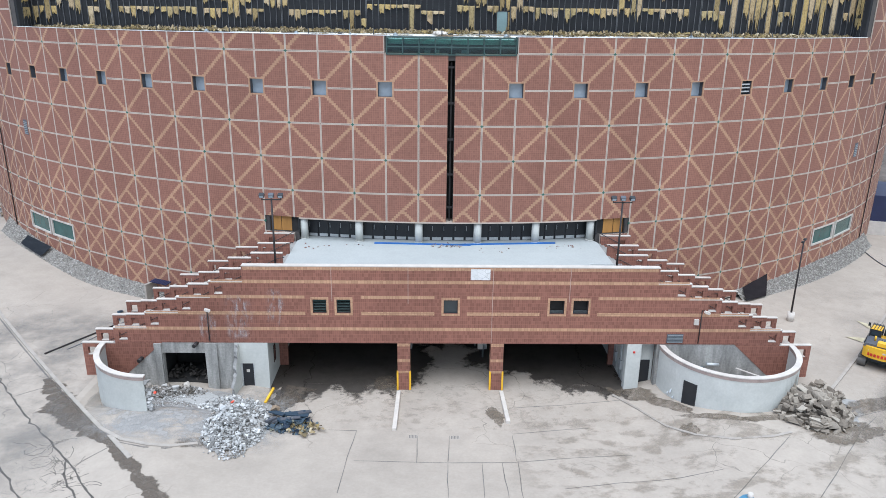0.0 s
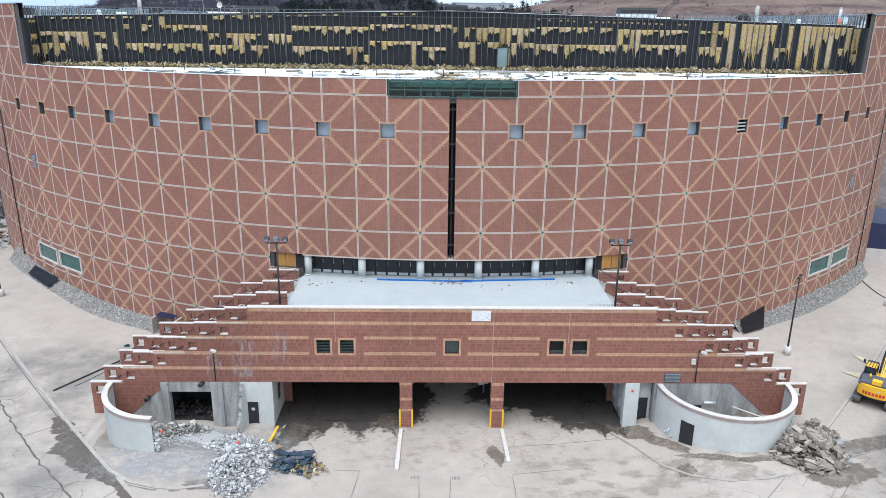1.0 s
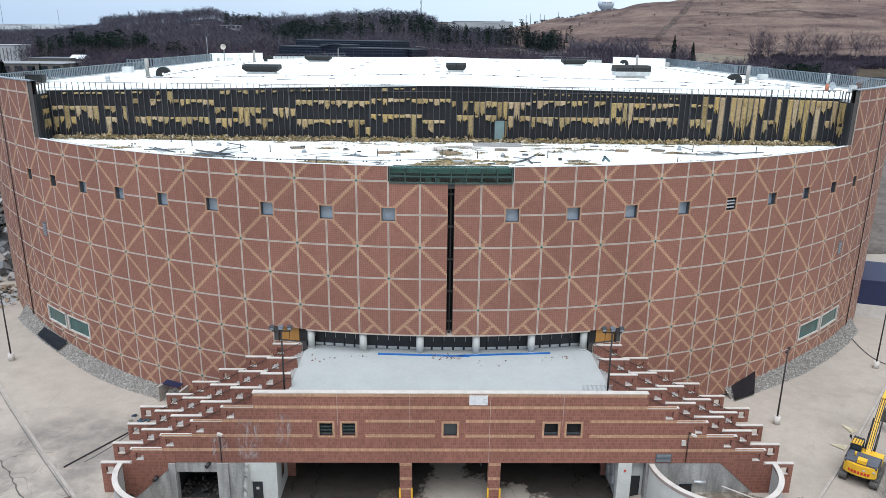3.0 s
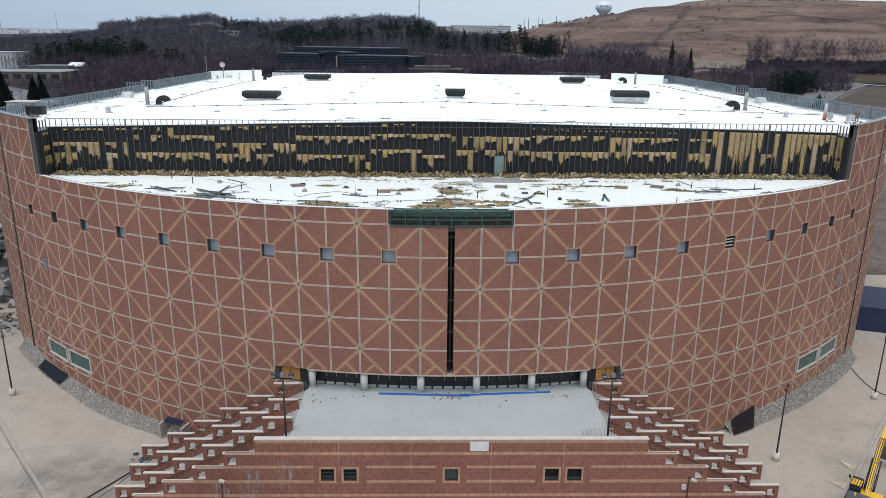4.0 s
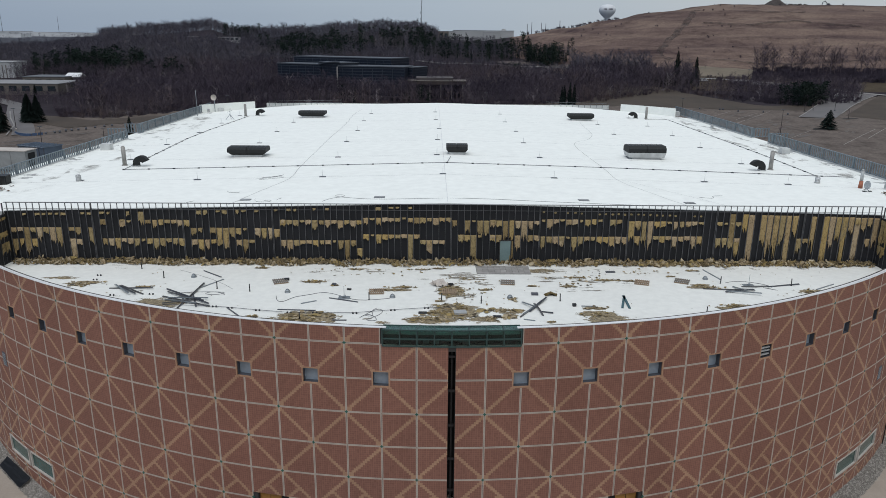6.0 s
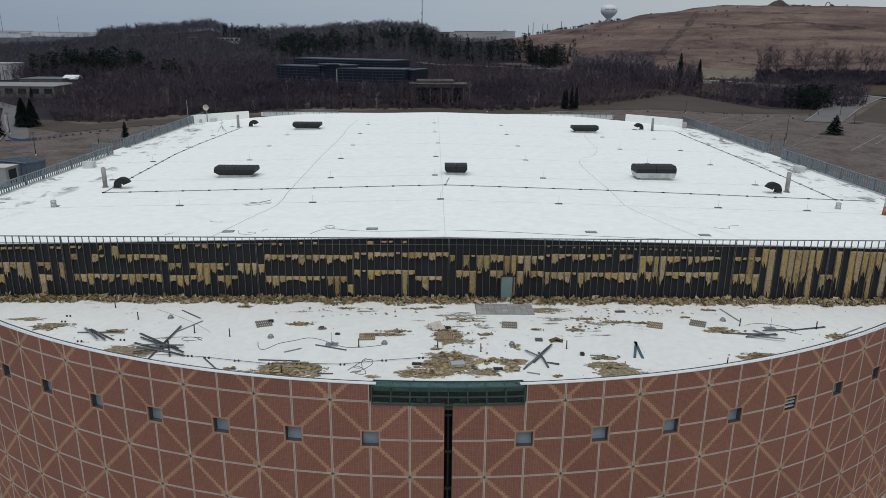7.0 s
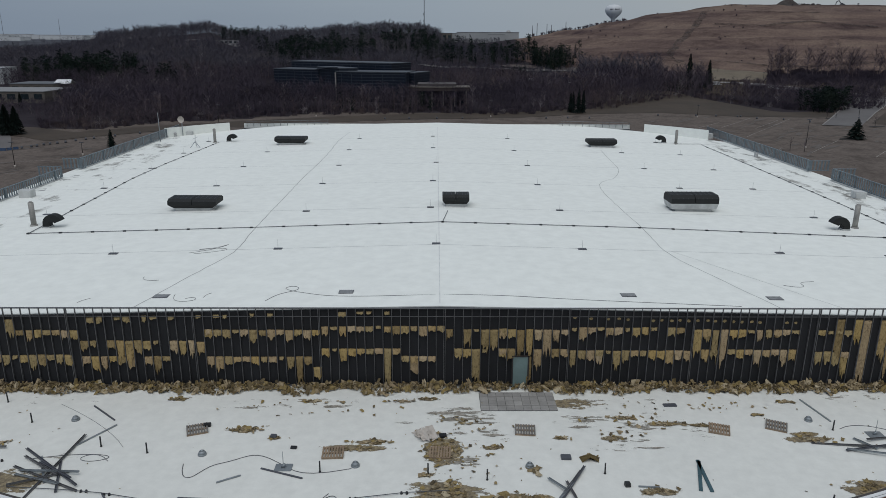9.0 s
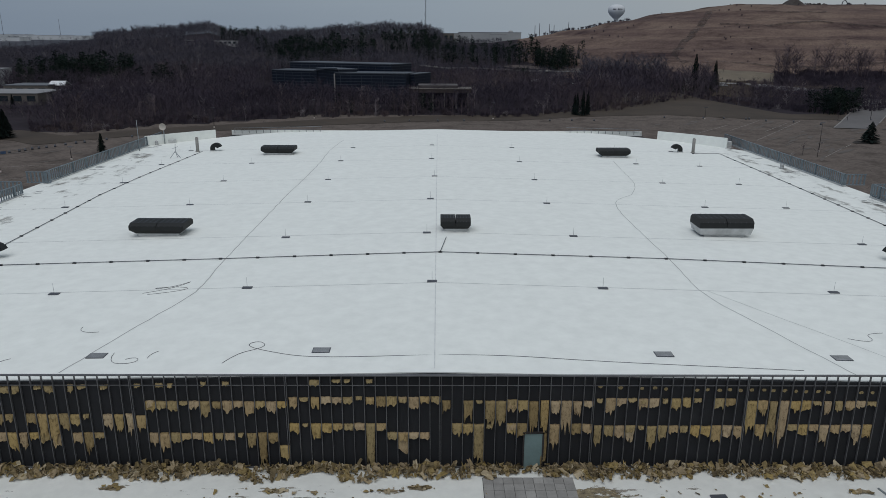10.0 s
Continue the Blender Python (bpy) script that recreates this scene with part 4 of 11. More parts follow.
for z, dy in ((25.83, 0.0), (26.45, 0.0), (27.18, 0.0), (27.2, 0.9)):
    bm = bmesh.new()
    for i in range(8):
        a, b = facing(xs[i], z, 0.06 - dy).translation, facing(xs[i + 1], z, 0.06 - dy).translation
        bar(bm, a, b, 0.07, 0.1)
    part("rail", bm, M_GREENBAR, glaze)

# ---- entrance: columns and doors under the facade ----
lintel = bmesh.new()
for i in range(-14, 14):
    a, b = BAY_END * i / 14, BAY_END * (i + 1) / 14
    p = [ring(x, z, o) for z in (11.18, 11.3) for o in (0.03, -1.9) for x in (a, b)]
    for q in ((0, 1, 5, 4), (2, 3, 1, 0), (3, 2, 6, 7), (4, 5, 7, 6)):
        lintel.faces.new([lintel.verts.new(p[m]) for m in q])
part("soffit", lintel, M_EDGE, wall, "pale metal soffit over the entrance")
COLUMNS = (-13.4, -8.2, -2.72, 2.66, 8.05, 13.35)
bm = bmesh.new()
rod(bm, (0, 0, PLAZA), (0, 0, 11.19), 0.36, 0.36, 20)
rod(bm, (0, 0, PLAZA), (0, 0, PLAZA + 0.12), 0.40, 0.40, 20)
col_mesh = mesh_of(bm, "column", M_WHITE)
for x in COLUMNS:
    ob = new("entrance_column", col_mesh)
    p = ring(x, 0, -0.45)
    ob.location = (p.x, p.y, 0)
    tagged(ob, "round pale painted concrete column at the entrance", "column", group="entrance columns", kind="structure")

leaf_bm = bmesh.new()
box(leaf_bm, 0.02, 0.98, 0, 0.06, 0.05, 2.08)
leaf_me = mesh_of(leaf_bm, "leaf", M_BLACK)
# Pale strip added in place of the plaza showing under each leaf
gap_bm = bmesh.new()
box(gap_bm, 0.1, 0.9, -0.012, 0.0, 0.05, 0.32)
gap_me = mesh_of(gap_bm, "kick_plate", M_GALV)
pull_bm = bmesh.new()
rod(pull_bm, (0.14, -0.06, 0.95), (0.14, -0.06, 1.4), 0.022, 0.022, 6)
box(pull_bm, 0.125, 0.155, -0.06, 0.0, 0.97, 1.0)
box(pull_bm, 0.125, 0.155, -0.06, 0.0, 1.35, 1.38)
pull_me = mesh_of(pull_bm, "handle", M_GALV)
for i in range(5):
    a, b = COLUMNS[i] + 0.1, COLUMNS[i + 1] - 0.1
    mid, wide = (a + b) / 2, b - a
    bay = thing("entrance_doors", "row of black-painted steel exit doors between pale columns", "door", facing(mid, PLAZA, -1.25), "entrance door rows", "structure")
    bm = bmesh.new()
    box(bm, -wide / 2, wide / 2, 0.03, 0.2, 2.12, 2.1 + 0.0 + 0.02)
    for x in (-wide / 2, wide / 2 - 0.06):
        box(bm, x, x + 0.06, -0.02, 0.1, 0, 2.1)
    box(bm, -wide / 2, wide / 2, 0.075, 0.2, 0, 2.1)
    part("frame", bm, M_BLACK, bay)
    scale = wide / 5.0
    for n in range(5):
        m = Matrix.Translation((-wide / 2 + n * scale, 0, 0)) @ Matrix.Diagonal((scale, 1, 1, 1))
        lf = piece("leaf", leaf_me, bay, m)
        piece("kick_plate", gap_me, lf, Matrix.Identity(4))
        piece("handle", pull_me, lf, Matrix.Identity(4))
    for n in ((1,), (1, 2), (1, 3), (2,), (2,))[i]:
        bm = bmesh.new()
        box(bm, -wide / 2 + (n + 0.55) * scale, -wide / 2 + (n + 0.9) * scale, -0.02, -0.004, 1.62, 1.86)
        part("notice", bm, plain("notice_paper", (0.6, 0.66, 0.64) if i != 1 else (0.35, 0.62, 0.55), 0.6), bay, "small pale notice with writing too small to read")

# boarded windows at both ends of the entrance, with sills
for sx in (-1, 1):
    w = thing("boarded_window", "window boarded with orange plywood above a brick sill wall", "window", facing(sx * 15.15, 9.85), "boarded windows", "structure")
    # The narrow third takes the near-black that stands for an unlit inside
    for x0, x1 in ((-1.35, -0.42), (-0.36, 0.6), (0.66, 1.36)) if sx < 0 else ((-1.36, -0.66), (-0.6, 0.36), (0.42, 1.35)):
        bm = bmesh.new()
        box(bm, x0, x1, 0.28, 0.32, 0.05, 1.42)
        part("board", bm, M_BOARD if (x1 - x0) > 0.8 else M_VOID, w)
    bm = bmesh.new()
    box(bm, -1.5, 1.5, 0.33, 0.5, 0, 1.45)
    for x in (-1.42, 1.36):
        box(bm, x, x + 0.08, -0.02, 0.33, 0, 1.45)
    part("frame", bm, M_BLACK, w)

# ---- plaza and the front block ----
bm = bmesh.new()
pts = [(-13.8, -10.0), (13.8, -10.0), (13.8, 0.9)] + [tuple(ring(s, 0, -1.35).xy) for s in [13.4 - 26.8 * i / 20 for i in range(21)]] + [(-13.8, 0.9)]
prism(bm, pts, PLAZA - 0.5, PLAZA)
tagged(part("floor_plaza", bm, M_PLAZA), "pale coated concrete plaza above the loading docks", "floor", kind="structure")


def wall_with_holes(bm, x0, x1, z0, z1, y0, y1, holes, mi=0):
    xs = sorted({x0, x1, *[h[0] for h in holes], *[h[1] for h in holes]})
    zs = sorted({z0, z1, *[h[2] for h in holes], *[h[3] for h in holes]})

    def solid(i, j):
        if not (0 <= i < len(xs) - 1 and 0 <= j < len(zs) - 1):
            return False
        cx, cz = (xs[i] + xs[i + 1]) / 2, (zs[j] + zs[j + 1]) / 2
        return not any(a < cx < b and c < cz < d for a, b, c, d in holes)

    for i in range(len(xs) - 1):
        for j in range(len(zs) - 1):
            if not solid(i, j):
                continue
            a, b, c, d = xs[i], xs[i + 1], zs[j], zs[j + 1]
            quad(bm, (a, y0, c), (b, y0, c), (b, y0, d), (a, y0, d), mi)
            quad(bm, (b, y1, c), (a, y1, c), (a, y1, d), (b, y1, d), mi)
            if not solid(i - 1, j):
                quad(bm, (a, y1, c), (a, y0, c), (a, y0, d), (a, y1, d), mi)
            if not solid(i + 1, j):
                quad(bm, (b, y0, c), (b, y1, c), (b, y1, d), (b, y0, d), mi)
            if not solid(i, j - 1):
                quad(bm, (a, y0, c), (a, y1, c), (b, y1, c), (b, y0, c), mi)
            if not solid(i, j + 1):
                quad(bm, (a, y0, d), (b, y0, d), (b, y1, d), (a, y1, d), mi)


BLOCK_WIN = [(-10.72, -9.66), (-8.87, -7.8), (-0.6, 0.5), (7.66, 8.8), (9.5, 10.68)]
WZ = (6.9, 8.04)
bm = bmesh.new()
wall_with_holes(bm, -16.0, 16.0, 4.36, 10.72, FRONT, FRONT + 0.45, [(a, b, *WZ) for a, b in BLOCK_WIN])
block = tagged(part("wall_front", bm, M_BRICK), "red-brown tiled front wall spanning the loading docks, with tan bands", "wall", kind="structure")


def slab_part(name, x0, x1, y0, y1, z0, z1, material, parent, label=""):
    b = bmesh.new()
    box(b, x0, x1, y0, y1, z0, z1)
    return part(name, b, material, parent, label)


BANDS = [(5.45, 5.70, [(-26.1, 26.1)]), (6.75, 7.02, [(-23.6, -11.3), (-7.0, -1.3), (1.2, 6.9), (11.4, 23.4)]), (8.12, 8.36, [(-20.9, -11.3), (-7.0, -1.3), (1.2, 6.9), (11.4, 20.9)]), (9.37, 9.64, [(-18.4, 18.4)]), (10.45, 10.72, [(-15.9, 15.9)])]
for z0, z1, spans in BANDS:
    for a, b in spans:
        cuts_x = [a] + [x for x in (-16.005, -9.22, -3.35, 3.19, 9.15, 16.005) if a < x < b] + [b]
        for p, q in zip(cuts_x, cuts_x[1:]):
            slab_part("band", p + 0.012, q - 0.012, FRONT - 0.006, FRONT + 0.02, z0, z1, M_BAND, block)
for x, z0 in ((-9.22, 7.9), (-3.35, 7.7), (3.19, 4.4), (9.15, 7.9)):
    slab_part("joint", x - 0.018, x + 0.018, FRONT - 0.009, FRONT + 0.02, z0, 10.7, plain("pale_joint", (0.42, 0.31, 0.27), 0.8), block)
slab_part("cap", -16.0, 16.02, FRONT - 0.04, FRONT + 0.47, 10.724, 10.80, M_CAP, block, "pale stone coping")
slab_part("patch", 1.45, 2.95, FRONT - 0.02, FRONT + 0.02, 9.72, 10.6, concrete("whitewash", (0.62, 0.61, 0.60), crack=0.5, width=0.03, var=0.25), block, "white mortar patch where tiles have come off")
M_BLOOM = film_of("lime_bloom", (0.56, 0.50, 0.49), 3.4, (1, 1, 0.28), 0.48, 0.74, 0.7)
for x0, x1, z0, z1 in ((-17.6, -15.3, 4.5, 8.5), (-14.3, -12.9, 5.7, 9.0), (-19.6, -18.2, 4.5, 7.0)):
    bm = bmesh.new()
    quad(bm, (x0, FRONT - 0.014, z0), (x1, FRONT - 0.014, z0), (x1, FRONT - 0.014, z1), (x0, FRONT - 0.014, z1))
    part("lime_bloom", bm, M_BLOOM, block, "whitish lime bloom running down the tiles")
for i, (a, b) in enumerate(BLOCK_WIN):
    w = thing("window_%d" % (i + 1), "square louvred window with a tan tile surround" if i < 2 else "square window with dark glass and a tan tile surround" if i == 2 else "broken-out square window with a tan tile surround", "window", kind="structure")
    bm = bmesh.new()
    for p in ((a - 0.17, a, WZ[0] - 0.17, WZ[1] + 0.2), (b, b + 0.17, WZ[0] - 0.17, WZ[1] + 0.2), (a, b, WZ[1], WZ[1] + 0.2), (a, b, WZ[0] - 0.17, WZ[0])):
        box(bm, p[0], p[1], FRONT - 0.008, FRONT + 0.04, p[2], p[3])
    part("surround", bm, M_BAND, w)
    bm = bmesh.new()
    for p in ((a, a + 0.05, *WZ), (b - 0.05, b, *WZ), (a, b, WZ[0], WZ[0] + 0.05), (a, b, WZ[1] - 0.05, WZ[1])):
        box(bm, p[0], p[1], FRONT + 0.1, FRONT + 0.2, p[2], p[3])
    part("window_frame", bm, M_BLACK, w)
    if i < 2:
        for n in range(8):
            z = WZ[0] + 0.08 + n * 0.13
            bm = bmesh.new()
            box(bm, a + 0.05, b - 0.05, -0.07, 0.07, -0.008, 0.008, 0, Matrix.Translation((0, FRONT + 0.16, z)) @ Matrix.Rotation(radians(-38), 4, "X"))
            part("slat", bm, M_GREENBAR, w)
    else:
        bm = bmesh.new()
        box(bm, a + 0.05, b - 0.05, FRONT + 0.15, FRONT + 0.17, WZ[0] + 0.05, WZ[1] - 0.05 if i == 2 else WZ[0] + 0.3)
        part("pane", bm, M_DARKGLASS, w)
    bm = bmesh.new()
    box(bm, a - 0.1, b + 0.1, FRONT + 0.46, FRONT + 0.5, WZ[0] - 0.1, WZ[1] + 0.1)
    part("backing", bm, M_VOID, w)

# ---- stepped stair walls, the stairs between them, rails ----
WALL_Y = (FRONT, -6.4, -2.4, 1.2)
STEP_AT = ((18.56, 9.43), (21.57, 7.66), (24.62, 5.86), (27.55, 4.29))     # one step of each wall: its end and its top
STEP_X, STEP_Z = 2.56, 1.292


def stair_z(x):
    return max(1.45, PLAZA - (abs(x) - 13.8) * 0.505)


for sx in (-1, 1):
    for wi, wy in enumerate(WALL_Y):
        side = thing("stair_wall", "stepped red-tile stair wall with pale caps and square holes", "wall", group="stepped stair walls", kind="structure")
        xa, za = STEP_AT[wi]
        dx, dz = (STEP_X, STEP_Z) if wi == 0 else (2.68, 1.36)
        for n in range(0 if wi == 0 else -wi - 1, 5 if wi == 0 else 4):
            x0, x1 = xa + dx * (n - 1), xa + dx * n
            zt = za - dz * n
            if x1 < 14.2 or zt < 2.4:
                continue
            x0 = max(x0, 13.7)
            z0 = 4.36 if wi == 0 and n < 4 else near_ground(sx * x1, wy) - 0.2
            hole = (x1 - 1.0, x1 - 0.38, zt - 0.92, zt - 0.3)
            holes = [hole if sx > 0 else (-hole[1], -hole[0], hole[2], hole[3])]
            if zt < 2.9 or x1 - x0 < 1.2:
                holes = []
            bm = bmesh.new()
            wall_with_holes(bm, *sorted((sx * x0, sx * x1)), z0, zt, wy, wy + 0.3, holes)
            part("wall_block", bm, M_BRICK, side)
            if holes:
                a, b, c, d = holes[0]
                bm = bmesh.new()
                box(bm, a, b, wy - 0.03, wy + 0.3, c - 0.04, c + 0.02)
                part("hole_sill", bm, M_CAP, side)
            bm = bmesh.new()
            box(bm, *sorted((sx * (x0 - 0.02), sx * (x1 + 0.05))), wy - 0.015, wy + 0.30, zt + 0.003, zt + 0.075)
            part("cap", bm, M_CAP, side)
    for y0, y1 in zip(WALL_Y, WALL_Y[1:]):
        bm = bmesh.new()
        n = 46
        tread, rise = 15.4 / n, (PLAZA - 1.45) / n
        for i in range(n):
            x = 13.8 + i * tread
            z = PLAZA - (i + 1) * rise
            p0, p1 = sx * x, sx * (x + tread)
            a, b = y0 + 0.3, y1
            quad(bm, (p0, a, z), (p1, a, z), (p1, b, z), (p0, b, z))
            quad(bm, (p0, a, z), (p0, b, z), (p0, b, z + rise), (p0, a, z + rise))
        bmesh.ops.recalc_face_normals(bm, faces=bm.faces)
        tagged(part("stairs", bm, M_OLD), "worn concrete stair flight between stepped tile walls", "stairs", group="stair flights", kind="structure")
    for wy in WALL_Y[1:]:
        rail = thing("handrail", "dark steel handrail running down a stair wall", "handrail", group="stair handrails")
        bm = bmesh.new()
        tube(bm, [(sx * 13.5, wy - 0.12, PLAZA + 0.92), (sx * 14.0, wy - 0.12, PLAZA + 0.85), (sx * 28.8, wy - 0.12, stair_z(28.8) + 0.88)], 0.03, 8)
        part("rail", bm, M_RUST, rail)
        for i in range(6):
            x = 14.6 + i * 2.7
            bm = bmesh.new()
            rod(bm, (sx * x, wy - 0.12, stair_z(x) + 0.83), (sx * x, wy + 0.02, stair_z(x) + 0.75), 0.015, 0.015, 6)
            part("bracket", bm, M_RUST, rail)

# concrete base walls under the stair ends, the white dock walls
bm = bmesh.new()
wall_with_holes(bm, -26.4, -17.0, 0.1, 4.36, FRONT + 0.02, FRONT + 0.5, [(-22.65, -19.3, 0.45, 3.45)])
base_l = tagged(part("wall_base_1", bm, M_STREAK), "stained bare concrete wall with a gaping dark opening", "wall", kind="structure")
# Cavity faces carry the opening's darkness in their near-black colour
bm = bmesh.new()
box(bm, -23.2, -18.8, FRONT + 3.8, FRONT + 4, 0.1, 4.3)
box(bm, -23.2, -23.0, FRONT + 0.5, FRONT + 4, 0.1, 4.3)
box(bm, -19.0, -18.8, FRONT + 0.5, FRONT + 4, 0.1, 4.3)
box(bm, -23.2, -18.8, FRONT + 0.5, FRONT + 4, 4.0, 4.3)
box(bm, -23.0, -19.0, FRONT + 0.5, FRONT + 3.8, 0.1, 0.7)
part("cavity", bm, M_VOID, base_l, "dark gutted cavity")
for x0, x1 in ((-19.28, -18.35), (-23.25, -22.68)):
    bm = bmesh.new()
    box(bm, x0, x1, FRONT - 0.14, FRONT + 0.015, 0.1, 4.3)
    bmesh.ops.bevel(bm, geom=list(bm.edges), offset=0.04, segments=1)
    part("pier", bm, M_STREAK, base_l)
bm = bmesh.new()
wall_with_holes(bm, 16.4, 26.4, 0.1, 4.36, FRONT + 0.02, FRONT + 0.5, [(19.9, 20.8, 0.4, 1.6)])
base_r = tagged(part("wall_base_2", bm, M_STREAK), "stained concrete wall behind the white round wall", "wall", kind="structure")
slab_part("duct_opening", 19.9, 20.8, FRONT + 0.3, FRONT + 0.34, 0.4, 1.6, M_VOID, base_r)
for sx in (-1, 1):
    bm = bmesh.new()
    prof = [(sx * 22.6, 4.35), (sx * 26.38, 4.35), (sx * 26.38, 0.9)]
    f = [bm.verts.new((x, y, z)) for y in (FRONT - 0.012, FRONT + 0.03) for x, z in prof]
    bm.faces.new(f[:3])
    bm.faces.new(f[3:][::-1])
    for i in range(3):
        j = (i + 1) % 3
        bm.faces.new((f[i], f[j], f[3 + j], f[3 + i]))
    bmesh.ops.recalc_face_normals(bm, faces=bm.faces)
    part("tile_corner", bm, M_BRICK, base_l if sx < 0 else base_r, "red tiles following the stair's slope")

# dock interior
bm = bmesh.new()
wall_with_holes(bm, -16.98, -14.4, 0.1, 4.36, FRONT, FRONT + 0.3, [(-16.5, -15.6, 0.1, 2.55)])
dockw = tagged(part("wall_dock_1", bm, M_WHITE), "white painted dock wall with a black service door", "wall", kind="structure")
d = slab_part("service_door", -16.48, -15.62, FRONT + 0.06, FRONT + 0.12, 0.35, 2.53, M_BLACK, dockw, "black steel service door with a small notice")
slab_part("notice", -16.2, -15.95, FRONT + 0.05, FRONT + 0.058, 1.75, 2.0, M_CAP, d)
slab_part("door_frame", -16.56, -16.48, FRONT - 0.02, FRONT + 0.12, 0.3, 2.62, M_GALV, dockw)
slab_part("door_frame", -15.62, -15.54, FRONT - 0.02, FRONT + 0.12, 0.3, 2.62, M_GALV, dockw)
bm = bmesh.new()
box(bm, -14.75, -14.4, FRONT + 0.3, 12, 0.1, 4.36)
tagged(part("wall_dock_2", bm, M_WHITE), "white painted side wall inside the truck dock", "wall", kind="structure")
for y in (-8.6, -5.6, -3.0):
    bm = bmesh.new()
    box(bm, -14.42, -14.38, y, y + 0.8, 1.7, 3.2)
    tagged(part("dock_window", bm, M_DARKGLASS), "narrow dark window in the white dock wall", "window", group="dock windows", kind="structure")
bm = bmesh.new()
box(bm, 14.05, 15.2, FRONT - 0.02, FRONT + 0.6, 0.1, 4.36)
box(bm, 14.25, 14.6, FRONT + 0.6, 12, 0.1, 4.36)
post = tagged(part("wall_dock_3", bm, M_WHITE), "white painted dock post and side wall with conduits", "wall", kind="structure")
slab_part("alarm", 14.55, 14.7, FRONT - 0.1, FRONT - 0.02, 3.6, 3.75, M_RED_PAINT, post, "small red alarm")
for i, y in enumerate((-9.3, -8.6, -8.2, -7.0, -6.4)):
    bm = bmesh.new()
    rod(bm, (14.2, y, 0.5), (14.2, y, 4.3), 0.05 + 0.03 * (i % 2), None, 8)
    if i % 2:
        box(bm, 14.05, 14.25, y - 0.25, y + 0.25, 1.3, 2.1)
    part("conduit", bm, M_GALV, post)
bm = bmesh.new()
box(bm, 15.2, 16.5, FRONT + 0.9, FRONT + 1.1, 0.1, 4.36)
recess = tagged(part("wall_dock_4", bm, M_WHITE), "white recess with a dark service door", "wall", kind="structure")
slab_part("service_door", 15.3, 16.25, FRONT + 0.84, FRONT + 0.9, 0.4, 2.55, M_BLACK, recess)
# The dock's unlit depth is put into this wall's near-black colour
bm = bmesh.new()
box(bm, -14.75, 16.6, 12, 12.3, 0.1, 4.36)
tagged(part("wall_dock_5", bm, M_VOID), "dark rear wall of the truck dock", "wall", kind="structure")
bm = bmesh.new()
box(bm, -17, 17, FRONT + 0.45, 12.3, 4.36, 4.6)
tagged(part("ceiling_dock", bm, M_OLD), "concrete ceiling of the truck dock", "ceiling", kind="structure")
for sx in (-1, 1):
    bm = bmesh.new()
    box(bm, *sorted((sx * 3.2, sx * 3.55)), -3.0, 12, 0.1, 4.36)
    tagged(part("wall_dock_6" if sx < 0 else "wall_dock_7", bm, M_OLD), "concrete wall between truck lanes", "wall", kind="structure")
    x0, x1 = sorted((sx * 3.2, sx * 4.2))
    pier = thing("dock_pier", "red-tile pier with tan bands and yellow corner guards", "pier", group="dock piers", kind="structure")
    slab_part("shaft", x0, x1, FRONT - 0.02, FRONT + 1.0, 0.1, 4.36, M_BRICK, pier)
    for z0, z1 in ((4.1, 4.34), (2.75, 2.98), (1.75, 1.95)):
        slab_part("band", x0 - 0.008, x1 + 0.008, FRONT - 0.028, FRONT + 1.008, z0, z1, M_BAND, pier)
    for xg in (x0, x1):
        slab_part("corner_guard", xg - 0.07, xg + 0.07, FRONT - 0.06, FRONT + 0.12, 0.25, 1.9, M_YELLOW, pier, "yellow steel corner guard")

# white round walls before the stair ends
def round_wall(sx, t0, t1, name, label, rubble_end=False):
    cx, rx, ry = 22.0, 5.35, 5.5
    obj = thing(name, label, "wall", kind="structure")
    n = 40
    ts = [t0 + (t1 - t0) * i / n for i in range(n + 1)]

    def at(t, o):
        return (sx * (cx - (rx + o) * math.cos(t)), FRONT - 0.02 - (ry + o) * math.sin(t))
    for z0, z1, o0, o1, mat, nm in ((0.1, 4.0, 0.0, -0.3, M_WHITE, "body"), (4.0, 4.26, 0.03, -0.34, plain("round_cap", (0.33, 0.255, 0.225), 0.85, var=0.25), "cap"), (4.26, 4.33, 0.06, -0.37, M_CAP, "coping")):
        b = bmesh.new()
        for p, q in zip(ts, ts[1:]):
            c = [(*at(t, o), z) for z in (z0, z1) for o in (o0, o1) for t in (p, q)]
            for f in ((0, 1, 5, 4), (3, 2, 6, 7), (4, 5, 7, 6)):
                b.faces.new([b.verts.new(c[k]) for k in f])
        for t in (ts[0], ts[-1]):
            c = [(*at(t, o), z) for o, z in ((o0, z0), (o1, z0), (o1, z1), (o0, z1))]
            b.faces.new([b.verts.new(v) for v in c])
        bmesh.ops.remove_doubles(b, verts=b.verts, dist=1e-4)
        bmesh.ops.recalc_face_normals(b, faces=b.faces)
        part(nm, b, mat, obj)
    return obj, at


rw, at_r = round_wall(1, 0.0, math.pi, "round_wall", "white painted half-round wall with a stone rim, a dark door and stains")
bm = bmesh.new()
t = 0.72
p, q = Vector((*at_r(0.62, 0.03), 0)), Vector((*at_r(0.82, 0.03), 0))
d = (q - p).normalized()
m = Matrix.Translation((p + q) / 2) @ Matrix.Rotation(math.atan2(d.y, d.x), 4, "Z")
box(bm, -0.55, 0.55, -0.03, 0.06, 0.62, 2.95, 0, m)
part("service_door", bm, M_BLACK, rw, "flush black steel door")
